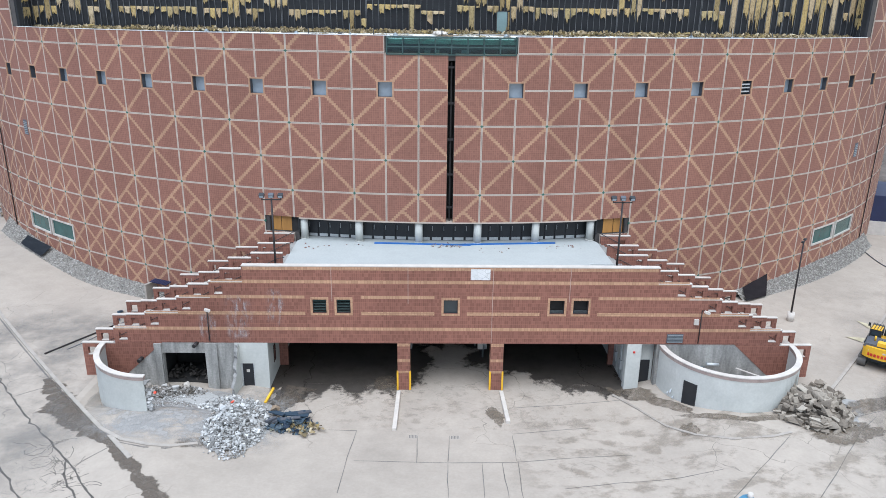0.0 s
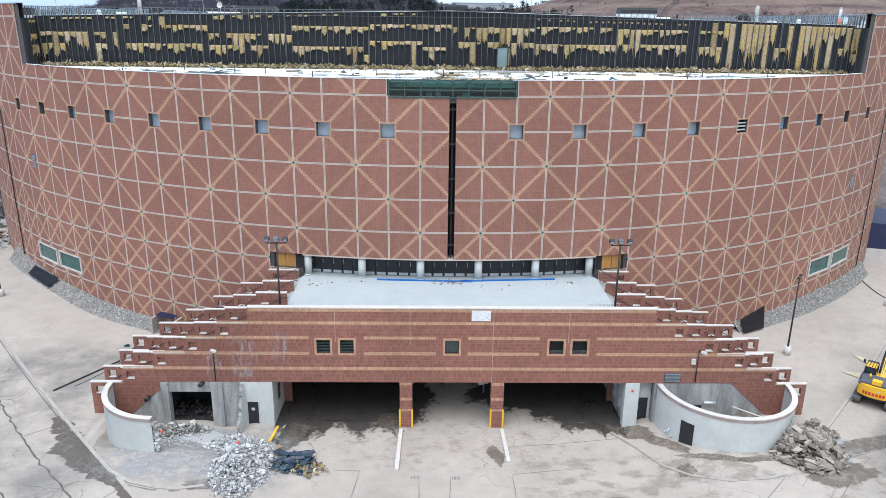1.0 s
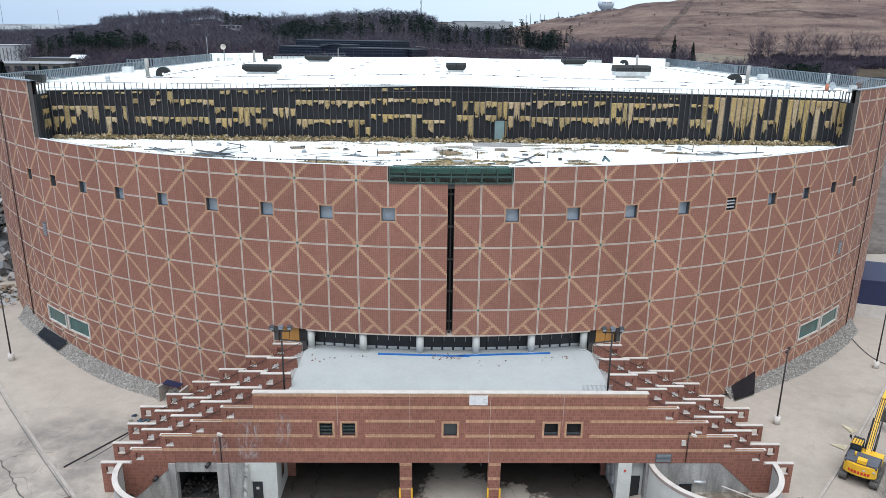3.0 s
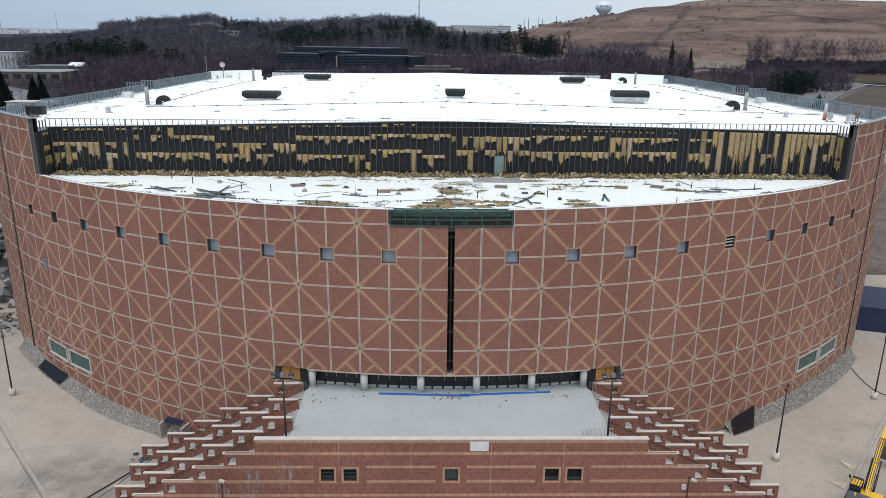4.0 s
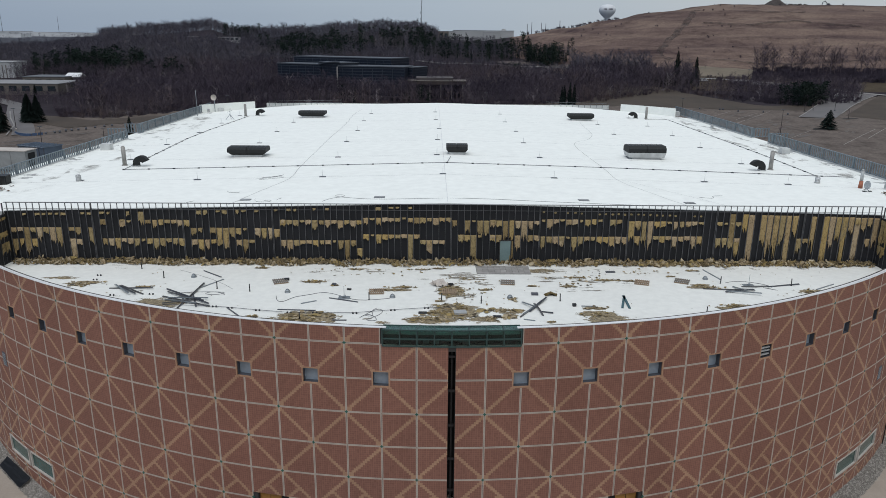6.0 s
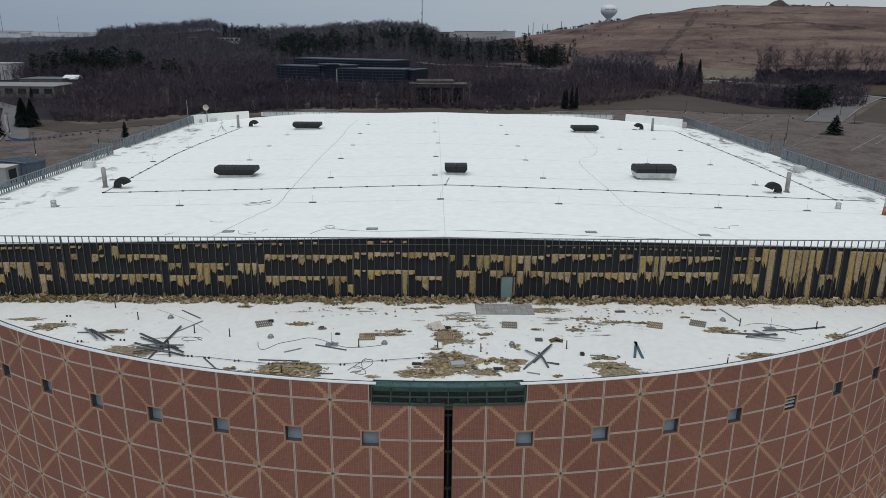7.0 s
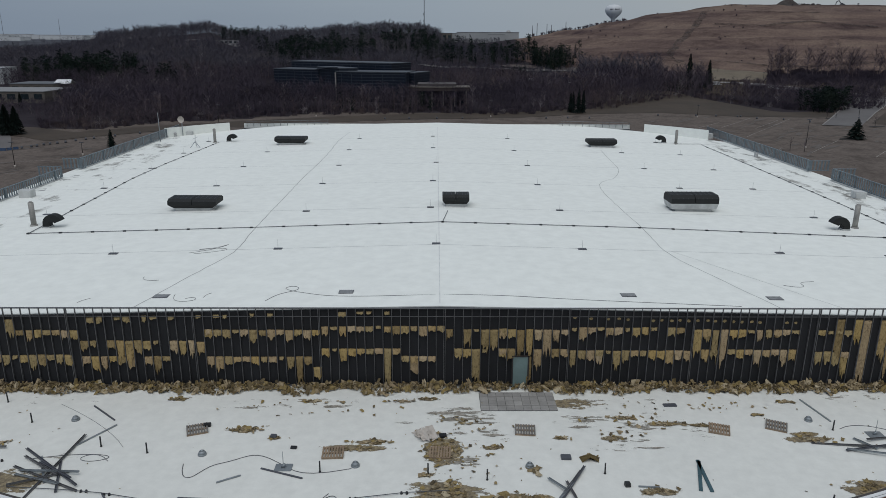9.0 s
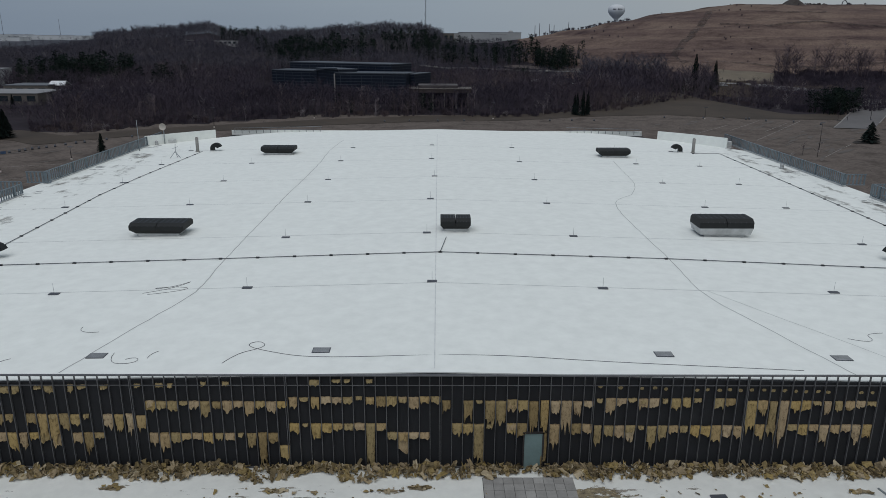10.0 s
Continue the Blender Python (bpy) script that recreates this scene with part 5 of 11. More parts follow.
for t, z, w, h in ((0.42, 1.5, 0.3, 0.5), (0.47, 1.1, 0.55, 0.25), (0.36, 1.2, 0.2, 0.25)):
    bm = bmesh.new()
    a = Vector((*at_r(t, 0.05), z))
    chunk(bm, a, (w / 2, 0.1, h / 2), random.Random(7))
    part("meter_box", bm, M_GALV, rw, "pale service box")
M_RUNS = film_of("brown_runs", (0.27, 0.215, 0.16), 1.1, (1, 1, 0.3), 0.44, 0.72, 0.75)
for t0, t1, z0, z1 in ((2.05, 3.05, 0.9, 4.0), (2.3, 3.1, 0.6, 2.6)):
    b = bmesh.new()
    prev = None
    for i in range(15):
        p = at_r(t0 + (t1 - t0) * i / 14, 0.012)
        cur = [b.verts.new((*p, z)) for z in (z0, z1)]
        if prev:
            b.faces.new((prev[0], cur[0], cur[1], prev[1]))
        prev = cur
    part("stain", b, M_RUNS, rw, "brown water stains running down the white wall")
lw, at_l = round_wall(-1, math.pi * 0.5, math.pi, "round_wall", "remaining half of a white round wall, its end broken off")
bm = bmesh.new()
rng = random.Random(8)
for z in [0.2 + 0.28 * i for i in range(14)]:
    x, y = at_l(math.pi * 0.5 - 0.02, -0.15)
    chunk(bm, (x + rng.uniform(0, 0.25), y, z), (0.22, 0.16, 0.18), rng)
part("broken_edge", bm, M_RUBBLE, lw, "jagged broken concrete edge")
bm = bmesh.new()
prev = None
for i in range(22):
    z = 0.2 + 4.0 * i / 21
    e = 0.07 + 0.24 * (1 - i / 21) ** 1.3 + rng.uniform(-0.03, 0.03) + (0.03 if i in (5, 6, 12, 13) else 0)
    cur = [bm.verts.new((*at_l(t, o), z)) for t, o in ((0.0, 0.0), (e, rng.uniform(-0.03, 0.0)), (e - rng.uniform(0.0, 0.05), -0.3), (0.0, -0.3))]
    if prev:
        for k in range(3):
            bm.faces.new((prev[k], prev[k + 1], cur[k + 1], cur[k])).material_index = int(k == 1)
    prev = cur
bm.faces.new(prev).material_index = 1
bmesh.ops.recalc_face_normals(bm, faces=bm.faces)
part("stub", bm, [M_WHITE, M_OLD], lw, "jagged stub of the demolished wall")

# ---- windows in the facade ----
for k in WINDOWS:
    w = thing("facade_window", "small square recessed window with a tan surround in the red facade", "window", facing(arc(k), level(2)), "square facade windows", "structure")
    bm = bmesh.new()
    for a, b, c, d in ((-0.74, -0.62, -0.74, 0.74), (0.62, 0.74, -0.74, 0.74), (-0.62, 0.62, 0.62, 0.74), (-0.62, 0.62, -0.74, -0.62)):
        box(bm, a, b, -0.012, 0.12, c, d)
    part("surround", bm, M_TAN, w)
    # Reveals are dark grey all round, painting the shade inside the recess
    bm = bmesh.new()
    for a, b, c, d in ((-0.66, -0.62, -0.66, 0.66), (0.62, 0.66, -0.66, 0.66), (-0.62, 0.62, 0.62, 0.66), (-0.62, 0.62, -0.66, -0.62)):
        box(bm, a, b, 0.1, 0.62, c, d)
    part("reveal", bm, M_GREYPAINT, w)
    bm = bmesh.new()
    box(bm, -0.64, 0.64, 0.52, 0.56, -0.64, 0.64)
    part("pane", bm, M_PANE if abs(k) < 16 and k != 10 else M_DARKGLASS, w)
    if k == 10:
        for z in (-0.35, 0.0, 0.3):
            bm = bmesh.new()
            box(bm, -0.6, 0.5, 0.1, 0.3, z - 0.06, z + 0.06)
            part("loose_slat", bm, M_GALV, w)
for a, b in LOW_WIN:
    w = thing("strip_window", "wide low window with green glass and a pale frame in the red facade", "window", facing((a + b) / 2, 6.22), "low strip windows", "structure")
    h = (b - a) / 2
    bm = bmesh.new()
    box(bm, -h, h, 0.12, 0.16, -0.85, 0.85)
    part("pane", bm, glassy("sea_green_glass", (0.028, 0.085, 0.078), 0.12, spec=0.4), w)
    bm = bmesh.new()
    for p in ((-h - 0.12, -h + 0.08, -1.0, 1.0), (h - 0.08, h + 0.12, -1.0, 1.0), (-h, h, 0.82, 1.0), (-h, h, -1.0, -0.82)):
        box(bm, p[0], p[1], -0.03, 0.2, p[2], p[3])
    part("window_frame", bm, M_CAP, w)
    bm = bmesh.new()
    box(bm, -h, h, 0.5, 0.55, -0.9, 0.9)
    part("backing", bm, M_VOID, w)
for s0, z in ((-49.3, 16.9), (50.2, 15.2)):
    w = thing("wall_louvre", "small grey louvre in the red facade", "vent", facing(s0, z), "facade louvres", "structure")
    for i in range(7):
        bm = bmesh.new()
        box(bm, -0.4, 0.4, -0.05, 0.02, -0.72 + i * 0.2, -0.62 + i * 0.2)
        part("slat", bm, M_STEEL, w)
    bm = bmesh.new()
    box(bm, -0.45, 0.45, -0.01, 0.02, -0.8, 0.8)
    part("backing", bm, M_GREYPAINT, w)
for s0 in (-57.9, 58.9):
    bm = bmesh.new()
    rod(bm, ring(s0, 2.0, 0.08), ring(s0, 32.5, 0.08), 0.055, None, 8)
    ob = part("downpipe", bm, M_RUST)
    tagged(ob, "dark rusty downpipe on the curved facade", "downpipe", kind="structure")

# ---- stripped wall: studs, rails, torn insulation ----
rng = random.Random(21)
bm = bmesh.new()
box(bm, -0.018, 0.018, -0.13, 0, 0, 1)
stud_me = mesh_of(bm, "stud", M_STUD)
SPAN = 8.87
for n in range(-6, 7):
    for i in range(14):
        x = 0.40 + n * SPAN + i * SPAN / 14
        if abs(x) > NOTCH_X - 0.2 or 4.9 < x < 6.05 and False:
            continue
        z0 = DECK + (2.44 if 5.2 < x < 6.45 else 0)
        m = Matrix.Translation((x, CHORD - 0.02, z0)) @ Matrix.Rotation(rng.uniform(-0.004, 0.004), 4, "Y") @ Matrix.Diagonal((1.0, 1, ROOF - z0 - 0.03, 1))
        piece("stud", stud_me, upper, m)
        if i == 0:
            for dx in (-0.1,):
                piece("stud", stud_me, upper, Matrix.Translation((x + dx, CHORD - 0.03, DECK)) @ Matrix.Diagonal((1.0, 1, ROOF - DECK - 0.03, 1)))
for z, w, h in ((ROOF - 0.02, 0.17, 0.05), (DECK + 0.03, 0.17, 0.06), (ROOF - 0.62, 0.03, 0.03)):
    bm = bmesh.new()
    box(bm, -NOTCH_X + 0.1, NOTCH_X - 0.1, CHORD - 0.15 - 0.02, CHORD - 0.15 + w, z - h / 2, z + h / 2)
    part("track", bm, M_STUD, upper)

# torn wool, span by span: the height of a row's upper edge and, bay by bay, how far it hangs down in steps of 0.18 m (base 36; a point: none)
WOOL = {
    -5: ((32.09, "...1.11111..11"), (30.54, ".22d27399.24.8"), (30.53, "........7....."), (29.36, "49464.....63.."), (29.41, "..........d...")),
    -4: ((32.23, ".11..2.6......"), (31.37, ".3..11..243223"), (31.33, "....3........."), (29.46, ".3452341354234"), (29.31, "...4..........")),
    -3: ((32.52, "..22.12.21.1.."), (32.55, "......2......."), (31.36, "3............."), (30.57, ".42.381531.476"), (30.53, "......8......."), (29.35, ".355235.372...")),
    -2: ((32.79, "1.11..1.1....."), (31.4, ".3231242324232"), (31.44, ".2............"), (30.5, "5............."), (29.34, ".4232232215c3."), (29.33, "..5.........2."), (28.53, ".............4")),
    -1: ((33.11, "..2.11.1......"), (31.69, "31322212332422"), (31.64, "..........1..."), (29.97, "3153222g2....."), (29.38, ".........2822."), (29.36, "..........3...")),
    0: ((31.44, "4.618933ab5942"), (31.5, "......3......."), (29.95, ".43g1.24..7.33"), (29.96, "......3......."), (29.36, ".........c....")),
    1: ((31.61, "1521331331.32."), (31.54, "....1........."), (29.82, "64421742233544"), (29.77, "...5..........")),
    2: ((31.45, "a3ce33143221.."), (31.42, ".4.......3...."), (29.89, ".42.24263235.."), (29.74, "..........5...")),
    3: ((32.3, "..g.bt.ekgftc."), (32.37, ".........l...."), (31.4, "2112.........."), (29.75, "5452.........7"), (29.53, "...8..........")),
    4: ((32.23, ".i.tket8475e.."), (32.21, "...t..e.s....."), (29.75, "2.........4..f")),
}


def batt(b, x, zt, drop, width):
    """A torn flap of mineral wool in one stud bay: a straight upper edge, lumpy face and ragged lower edge."""
    nx, nz = 8, max(3, int(drop / 0.22) + 2)
    tilt, bulge = rng.uniform(-0.14, 0.14) * min(0.8, drop), rng.uniform(0.06, 0.14)
    shred = [rng.uniform(0.72, 1.0) if rng.random() < 0.75 else rng.uniform(0.98, 1.3) for _ in range(nx)]
    narrow = 1 - (0.35 * rng.random() if drop > 0.7 else 0.12 * rng.random())
    rows = []
    for j in range(nz):
        f = j / (nz - 1)
        row = []
        for i in range(nx):
            e = i / (nx - 1) - 0.5
            u = e * width * (1 + (narrow - 1) * f)
            z = zt - drop * f * (1 + (shred[i] - 1) * f * f) + tilt * e * f * 1.6 + rng.uniform(-0.02, 0.02)
            d = 0.05 + (bulge + 0.07 * rng.random()) * (0.5 + 0.7 * f) * (1 if 0 < i < nx - 1 else 0.35)
            row.append(b.verts.new((x + u + rng.uniform(-0.02, 0.02), CHORD - d, max(z, DECK + 0.03))))
        rows.append(row)
    for p, q in zip(rows, rows[1:]):
        for i in range(nx - 1):
            b.faces.new((q[i], q[i + 1], p[i + 1], p[i])).smooth = True
    top = [b.verts.new((v.co.x, CHORD, v.co.z)) for v in rows[0]]
    for i in range(nx - 1):
        b.faces.new((rows[0][i], rows[0][i + 1], top[i + 1], top[i]))


scraps = bmesh.new()
for n, rows_ in WOOL.items():
    for zt, pattern in rows_:
        for bay, ch in enumerate(pattern):
            x = 0.40 + n * SPAN + (bay + 0.5) * SPAN / 14
            if ch == "." or abs(x) > NOTCH_X - 0.4:
                continue
            drop = int(ch, 36) * 0.18
            if zt > 32.0 and drop < 0.5 or drop < 0.2:
                batt(scraps, x, min(zt, roof_z(x) - 0.25) + rng.uniform(-0.05, 0.03), drop * rng.uniform(0.8, 1.2), rng.uniform(0.3, 0.58))
                continue
            b = bmesh.new()
            batt(b, x, min(zt, roof_z(x) - 0.3) + rng.uniform(-0.03, 0.03), drop * rng.uniform(0.92, 1.08), 0.6 if rng.random() < 0.8 else rng.uniform(0.42, 0.56))
            part("insulation", b, M_WOOL, upper)
# round fixing pads left along the top of the sheathing
for i in range(26):
    x = 9.5 + i * 0.634 + rng.uniform(-0.08, 0.08)
    if rng.random() < 0.8:
        c = Vector((x, CHORD - 0.03, roof_z(x) - 0.62 + rng.uniform(-0.06, 0.06)))
        rim = [scraps.verts.new(c + Vector((rng.uniform(0.10, 0.17) * math.cos(k), -0.02, rng.uniform(0.08, 0.13) * math.sin(k)))) for k in [2 * math.pi * q / 9 for q in range(9)]]
        scraps.faces.new(rim)
shreds = part("wool_scraps", scraps, M_WOOL, upper, "small torn scraps of wool left on the sheathing")
tagged(shreds, kind="stuff")

# the short return walls at both ends
for sx in (-1, 1):
    y0 = R - disc(NOTCH_X) + 0.3
    k = 0
    y = CHORD - 0.35
    while y > y0:
        m = Matrix.Translation((sx * (NOTCH_X - 0.13), y, DECK)) @ Matrix.Rotation(sx * math.pi / 2, 4, "Z") @ Matrix.Diagonal((1, 1, ROOF - DECK - 0.05, 1))
        piece("stud", stud_me, upper, m)
        for zt, drop, p in ((31.7, 0.3, 0.5), (30.3, 0.7, 0.85), (29.2, 1.0, 0.85), (31.8, 2.6, 0.35)):
            if rng.random() < p and k:
                b = bmesh.new()
                w = 0.6
                pts = [[b.verts.new((sx * (NOTCH_X - 0.16 - 0.1 * rng.random()), y + w * i / 4, zt - drop * j / 3 * (rng.uniform(0.6, 1.2) if j == 3 else 1))) for i in range(5)] for j in range(4)]
                for j in range(3):
                    for i in range(4):
                        b.faces.new((pts[j][i], pts[j][i + 1], pts[j + 1][i + 1], pts[j + 1][i])).smooth = True
                part("insulation", b, M_WOOL, upper)
        y -= 0.617
        k += 1

# fallen facing and wool along the foot of the wall
bm = bmesh.new()
for k in range(3600):
    x = rng.uniform(-43.2, 43.2)
    if 5.1 < x < 6.5 and rng.random() < 0.7:
        continue
    d = rng.random() ** 1.5
    y = CHORD - 0.2 - d * max(0.3, 1.0 + 1.0 * noise.noise(Vector((x * 0.35, 3, 0))) + 0.5 * noise.noise(Vector((x * 1.3, 8, 0))))
    big = rng.random() < 0.12
    rag(bm, (x, y, DECK + 0.02 + (1 - d) * rng.uniform(0, 0.3)), rng.uniform(0.4, 0.75) if big else rng.uniform(0.1, 0.36), rng.uniform(0.2, 0.4) if big else rng.uniform(0.06, 0.2), rng, (rng.uniform(-0.6, 0.6), -0.9 + d * 0.7 + rng.uniform(-0.3, 0.3), 0.8), 0, 0.3)
tagged(part("wool_litter", bm, M_PAPER), "bank of torn insulation and facing paper fallen at the wall's foot", "debris", kind="stuff")

# ---- litter on the front deck ----
def deck_z(x, y):
    return DECK


def flaked(name, cols, scale, stretch, firm=0.55):
    """Residue torn into crisp flakes, closed in the middle of a patch and broken up towards its rim."""
    m, t, b = nodes_of(name)
    at = t.nodes.new("ShaderNodeAttribute")
    at.attribute_name = "coat"
    k = sums(t, "ADD", sums(t, "MULTIPLY", at.outputs["Fac"], firm), noise_of(t, scale, 9, 0.72, stretch=stretch))
    t.links.new(ramp(t, k, [(0.80, (0, 0, 0)), (0.83, (1, 1, 1))]), b.inputs["Alpha"])
    c = ramp(t, noise_of(t, scale * 2.6, 6, 0.7), [(0.30, cols[0]), (0.45, cols[1]), (0.58, cols[2]), (0.70, cols[3])])
    t.links.new(c, b.inputs["Base Color"])
    b.inputs["Roughness"].default_value = 0.95
    b.inputs["Specular IOR Level"].default_value = 0.15
    bumped(t, b, noise_of(t, scale * 4, 5), 0.6, 0.05)
    return m


def flakes(name, x, y, rx, ry, mat, label, lift, zf=deck_z, peak=1.0):
    """A patch of residue: thick in the middle, thinning to nothing at its rim."""
    b = bmesh.new()
    coat = b.verts.layers.float.new("coat")
    rings, n = [], 20
    mid = b.verts.new((x, y, zf(x, y) + lift))
    mid[coat] = peak
    for f in (0.35, 0.7, 1.0, 1.3):
        row = []
        for i in range(n):
            a = 2 * math.pi * i / n
            px, py = x + rx * f * math.cos(a), y + ry * f * math.sin(a)
            v = b.verts.new((px, py, zf(px, py) + lift))
            v[coat] = peak * max(0.0, 1 - (f / 1.3) ** 1.6)
            row.append(v)
        rings.append(row)
    for i in range(n):
        j = (i + 1) % n
        b.faces.new((mid, rings[0][i], rings[0][j]))
        for p, q in zip(rings, rings[1:]):
            b.faces.new((p[i], q[i], q[j], p[j]))
    return tagged(part(name, b, mat), label, "residue", kind="stuff")


M_FLAKE = flaked("torn_residue", [(0.085, 0.068, 0.050), (0.19, 0.158, 0.112), (0.29, 0.235, 0.145), (0.42, 0.375, 0.29)], 1.25, (0.7, 1.3, 1))
M_GLUE = flaked("grey_adhesive", [(0.15, 0.137, 0.115), (0.25, 0.23, 0.195), (0.34, 0.315, 0.275), (0.46, 0.44, 0.40)], 1.0, (0.45, 1.7, 1), 0.42)
# patches of residue: place, half-widths, thickness and kind, from one side of the deck to the other
RESIDUE_WEST = [(-33.4, 11, 2.2, 1, 0.85, M_FLAKE), (-29.3, 7.7, 3.4, 0.8, 0.6, M_GLUE), (-25, 6.2, 3.2, 1.5, 0.9, M_FLAKE), (-11.8, 2.9, 3.4, 1.7, 1.05, M_FLAKE), (-12.5, 11.8, 1.6, 0.6, 0.85, M_FLAKE), (-12.6, 14.6, 2.4, 0.3, 0.9, M_GLUE), (-15.4, 2.6, 2, 0.5, 0.7, M_GLUE), (-36, 12.6, 2.4, 0.6, 0.8, M_FLAKE), (-20.4, 9.6, 1.4, 0.3, 0.6, M_GLUE), (-22.8, 9, 1.6, 1.3, 0.72, M_GLUE), (-27.6, 10.2, 1.3, 0.35, 0.9, M_FLAKE), (-28.1, 9.1, 1.6, 0.6, 0.8, M_GLUE), (-12.6, 11.8, 1.2, 0.4, 1, M_FLAKE), (-18.2, 15.8, 0.9, 0.35, 0.95, M_FLAKE), (-13, 14.6, 3, 0.15, 0.95, M_GLUE), (-12, 2.3, 2, 0.7, 1, M_FLAKE), (-16.2, 3.1, 0.8, 0.25, 0.9, M_FLAKE), (-10.5, 10.7, 0.5, 0.2, 1, M_FLAKE)]
RESIDUE_WEST_MID = [(-2, 2.4, 2.6, 1, 0.95, M_FLAKE), (-5.6, 9.6, 2.8, 0.45, 0.95, M_FLAKE), (-4.2, 10.3, 1.5, 0.35, 0.9, M_FLAKE), (-7, 14.8, 1.6, 0.3, 0.9, M_GLUE), (-5.6, 1.9, 1.2, 0.4, 0.7, M_FLAKE), (-2, 12.6, 1.6, 0.4, 0.7, M_GLUE), (-9, 15.5, 0.9, 0.25, 1, M_FLAKE), (-7.2, 14.8, 1.1, 0.12, 1, M_GLUE), (-5, 9.5, 1.2, 0.35, 1.05, M_FLAKE), (-3.9, 10.2, 0.5, 0.35, 1.05, M_FLAKE), (-2.6, 15.5, 1.2, 0.3, 0.85, M_FLAKE), (-6.8, 2.7, 0.6, 0.3, 0.85, M_GLUE), (-2.4, 2.7, 1.2, 0.6, 1.05, M_FLAKE)]
RESIDUE_FRONT = [(0.3, 4.2, 2.6, 2.6, 1.05, M_FLAKE), (2.6, 2.6, 2, 1.2, 0.8, M_FLAKE), (5.2, 4, 1.8, 0.7, 0.75, M_FLAKE), (7, 2.4, 3, 0.5, 0.55, M_GLUE), (2.3, 5.1, 1.2, 0.8, 0.75, M_GLUE), (0.6, 5.6, 0.8, 0.5, 0.85, M_FLAKE), (-0.8, 6.7, 0.5, 0.3, 0.95, M_FLAKE), (4.4, 4.7, 1, 0.4, 1, M_FLAKE), (5.6, 4.6, 0.8, 0.35, 1, M_FLAKE), (4.9, 3.1, 0.7, 0.5, 1, M_FLAKE), (6.1, 0.8, 1.5, 0.3, 0.85, M_FLAKE), (8.1, 2.1, 0.4, 0.3, 0.85, M_FLAKE), (-1, 3.9, 1.2, 0.7, 1, M_FLAKE), (3.2, 2.7, 0.9, 0.6, 0.95, M_FLAKE)]
RESIDUE_BACK = [(0.2, 9.3, 1.5, 1.9, 1, M_FLAKE), (3.6, 11.2, 3, 1.4, 0.72, M_GLUE), (1.6, 13.4, 3.4, 1.9, 0.82, M_GLUE), (9, 15.2, 3, 1, 0.75, M_FLAKE), (1.7, 8.1, 1.6, 0.9, 0.72, M_GLUE), (1.3, 11.3, 2.2, 0.5, 0.8, M_GLUE), (3.3, 9.6, 0.8, 0.3, 0.95, M_FLAKE), (7.7, 10.7, 0.6, 0.25, 1.05, M_FLAKE), (0.2, 13.9, 1.6, 0.8, 0.75, M_GLUE), (-0.8, 15.8, 1, 0.3, 0.85, M_FLAKE)]
RESIDUE_EAST = [(13, 2.7, 2.4, 1.5, 1, M_FLAKE), (13.8, 12, 5, 2.2, 0.74, M_GLUE), (24.4, 5.3, 2.2, 0.7, 0.95, M_FLAKE), (23.5, 10.5, 2.2, 0.5, 0.9, M_FLAKE), (33, 9.3, 1.6, 1, 0.85, M_FLAKE), (9.5, 12.9, 3.2, 1, 0.8, M_GLUE), (11, 9.6, 3.2, 0.7, 0.66, M_GLUE), (16.6, 11.3, 2, 1.2, 0.6, M_GLUE), (9.2, 8.5, 0.5, 0.25, 1.05, M_FLAKE), (9.5, 12.1, 1.4, 0.4, 0.8, M_GLUE), (12.1, 5.1, 1.6, 0.5, 0.9, M_FLAKE), (12.2, 3.8, 2, 0.8, 1.05, M_FLAKE), (12.2, 10.4, 2.2, 0.4, 0.85, M_GLUE), (12.4, 13.2, 1.2, 0.3, 0.95, M_FLAKE), (14.9, 12.4, 1.6, 0.35, 1, M_FLAKE), (17, 12.2, 0.8, 0.3, 1, M_FLAKE), (11, 10.7, 1, 0.4, 0.85, M_FLAKE), (23.4, 11.1, 1, 0.35, 1.05, M_FLAKE), (24.6, 5.8, 1.6, 0.5, 1.05, M_FLAKE), (21.4, 13.6, 0.5, 0.12, 1.05, M_FLAKE), (24.1, 15.4, 0.7, 0.25, 1, M_FLAKE), (13.1, 9.6, 1.6, 0.2, 0.95, M_GLUE)]
residue = RESIDUE_WEST + RESIDUE_WEST_MID + RESIDUE_FRONT + RESIDUE_BACK + RESIDUE_EAST
for i, (x, y, rx, ry, peak, mt) in enumerate(residue):
    flakes("deck_residue", x, y, rx, ry, mt, "torn patch of grey-brown roofing residue on the white deck", 0.006 + 0.0004 * i, peak=peak)
for x0, x1, y0 in ((-40, -20, 15.9), (-20, 0, 15.7), (0, 20, 15.6), (20, 40, 15.9)):
    flakes("deck_residue", (x0 + x1) / 2, y0, 11.5, 1.5, M_GLUE, "flaked grey adhesive along the foot of the stripped wall", 0.003, peak=0.58)
bm = bmesh.new()
heaps = [(x, y, rx * 0.7, ry * 0.7, int(10 + 18 * rx * ry), 0.08, 0.38) for x, y, rx, ry, peak, mt in residue if mt is M_FLAKE and peak > 0.8 and rx < 2.3]
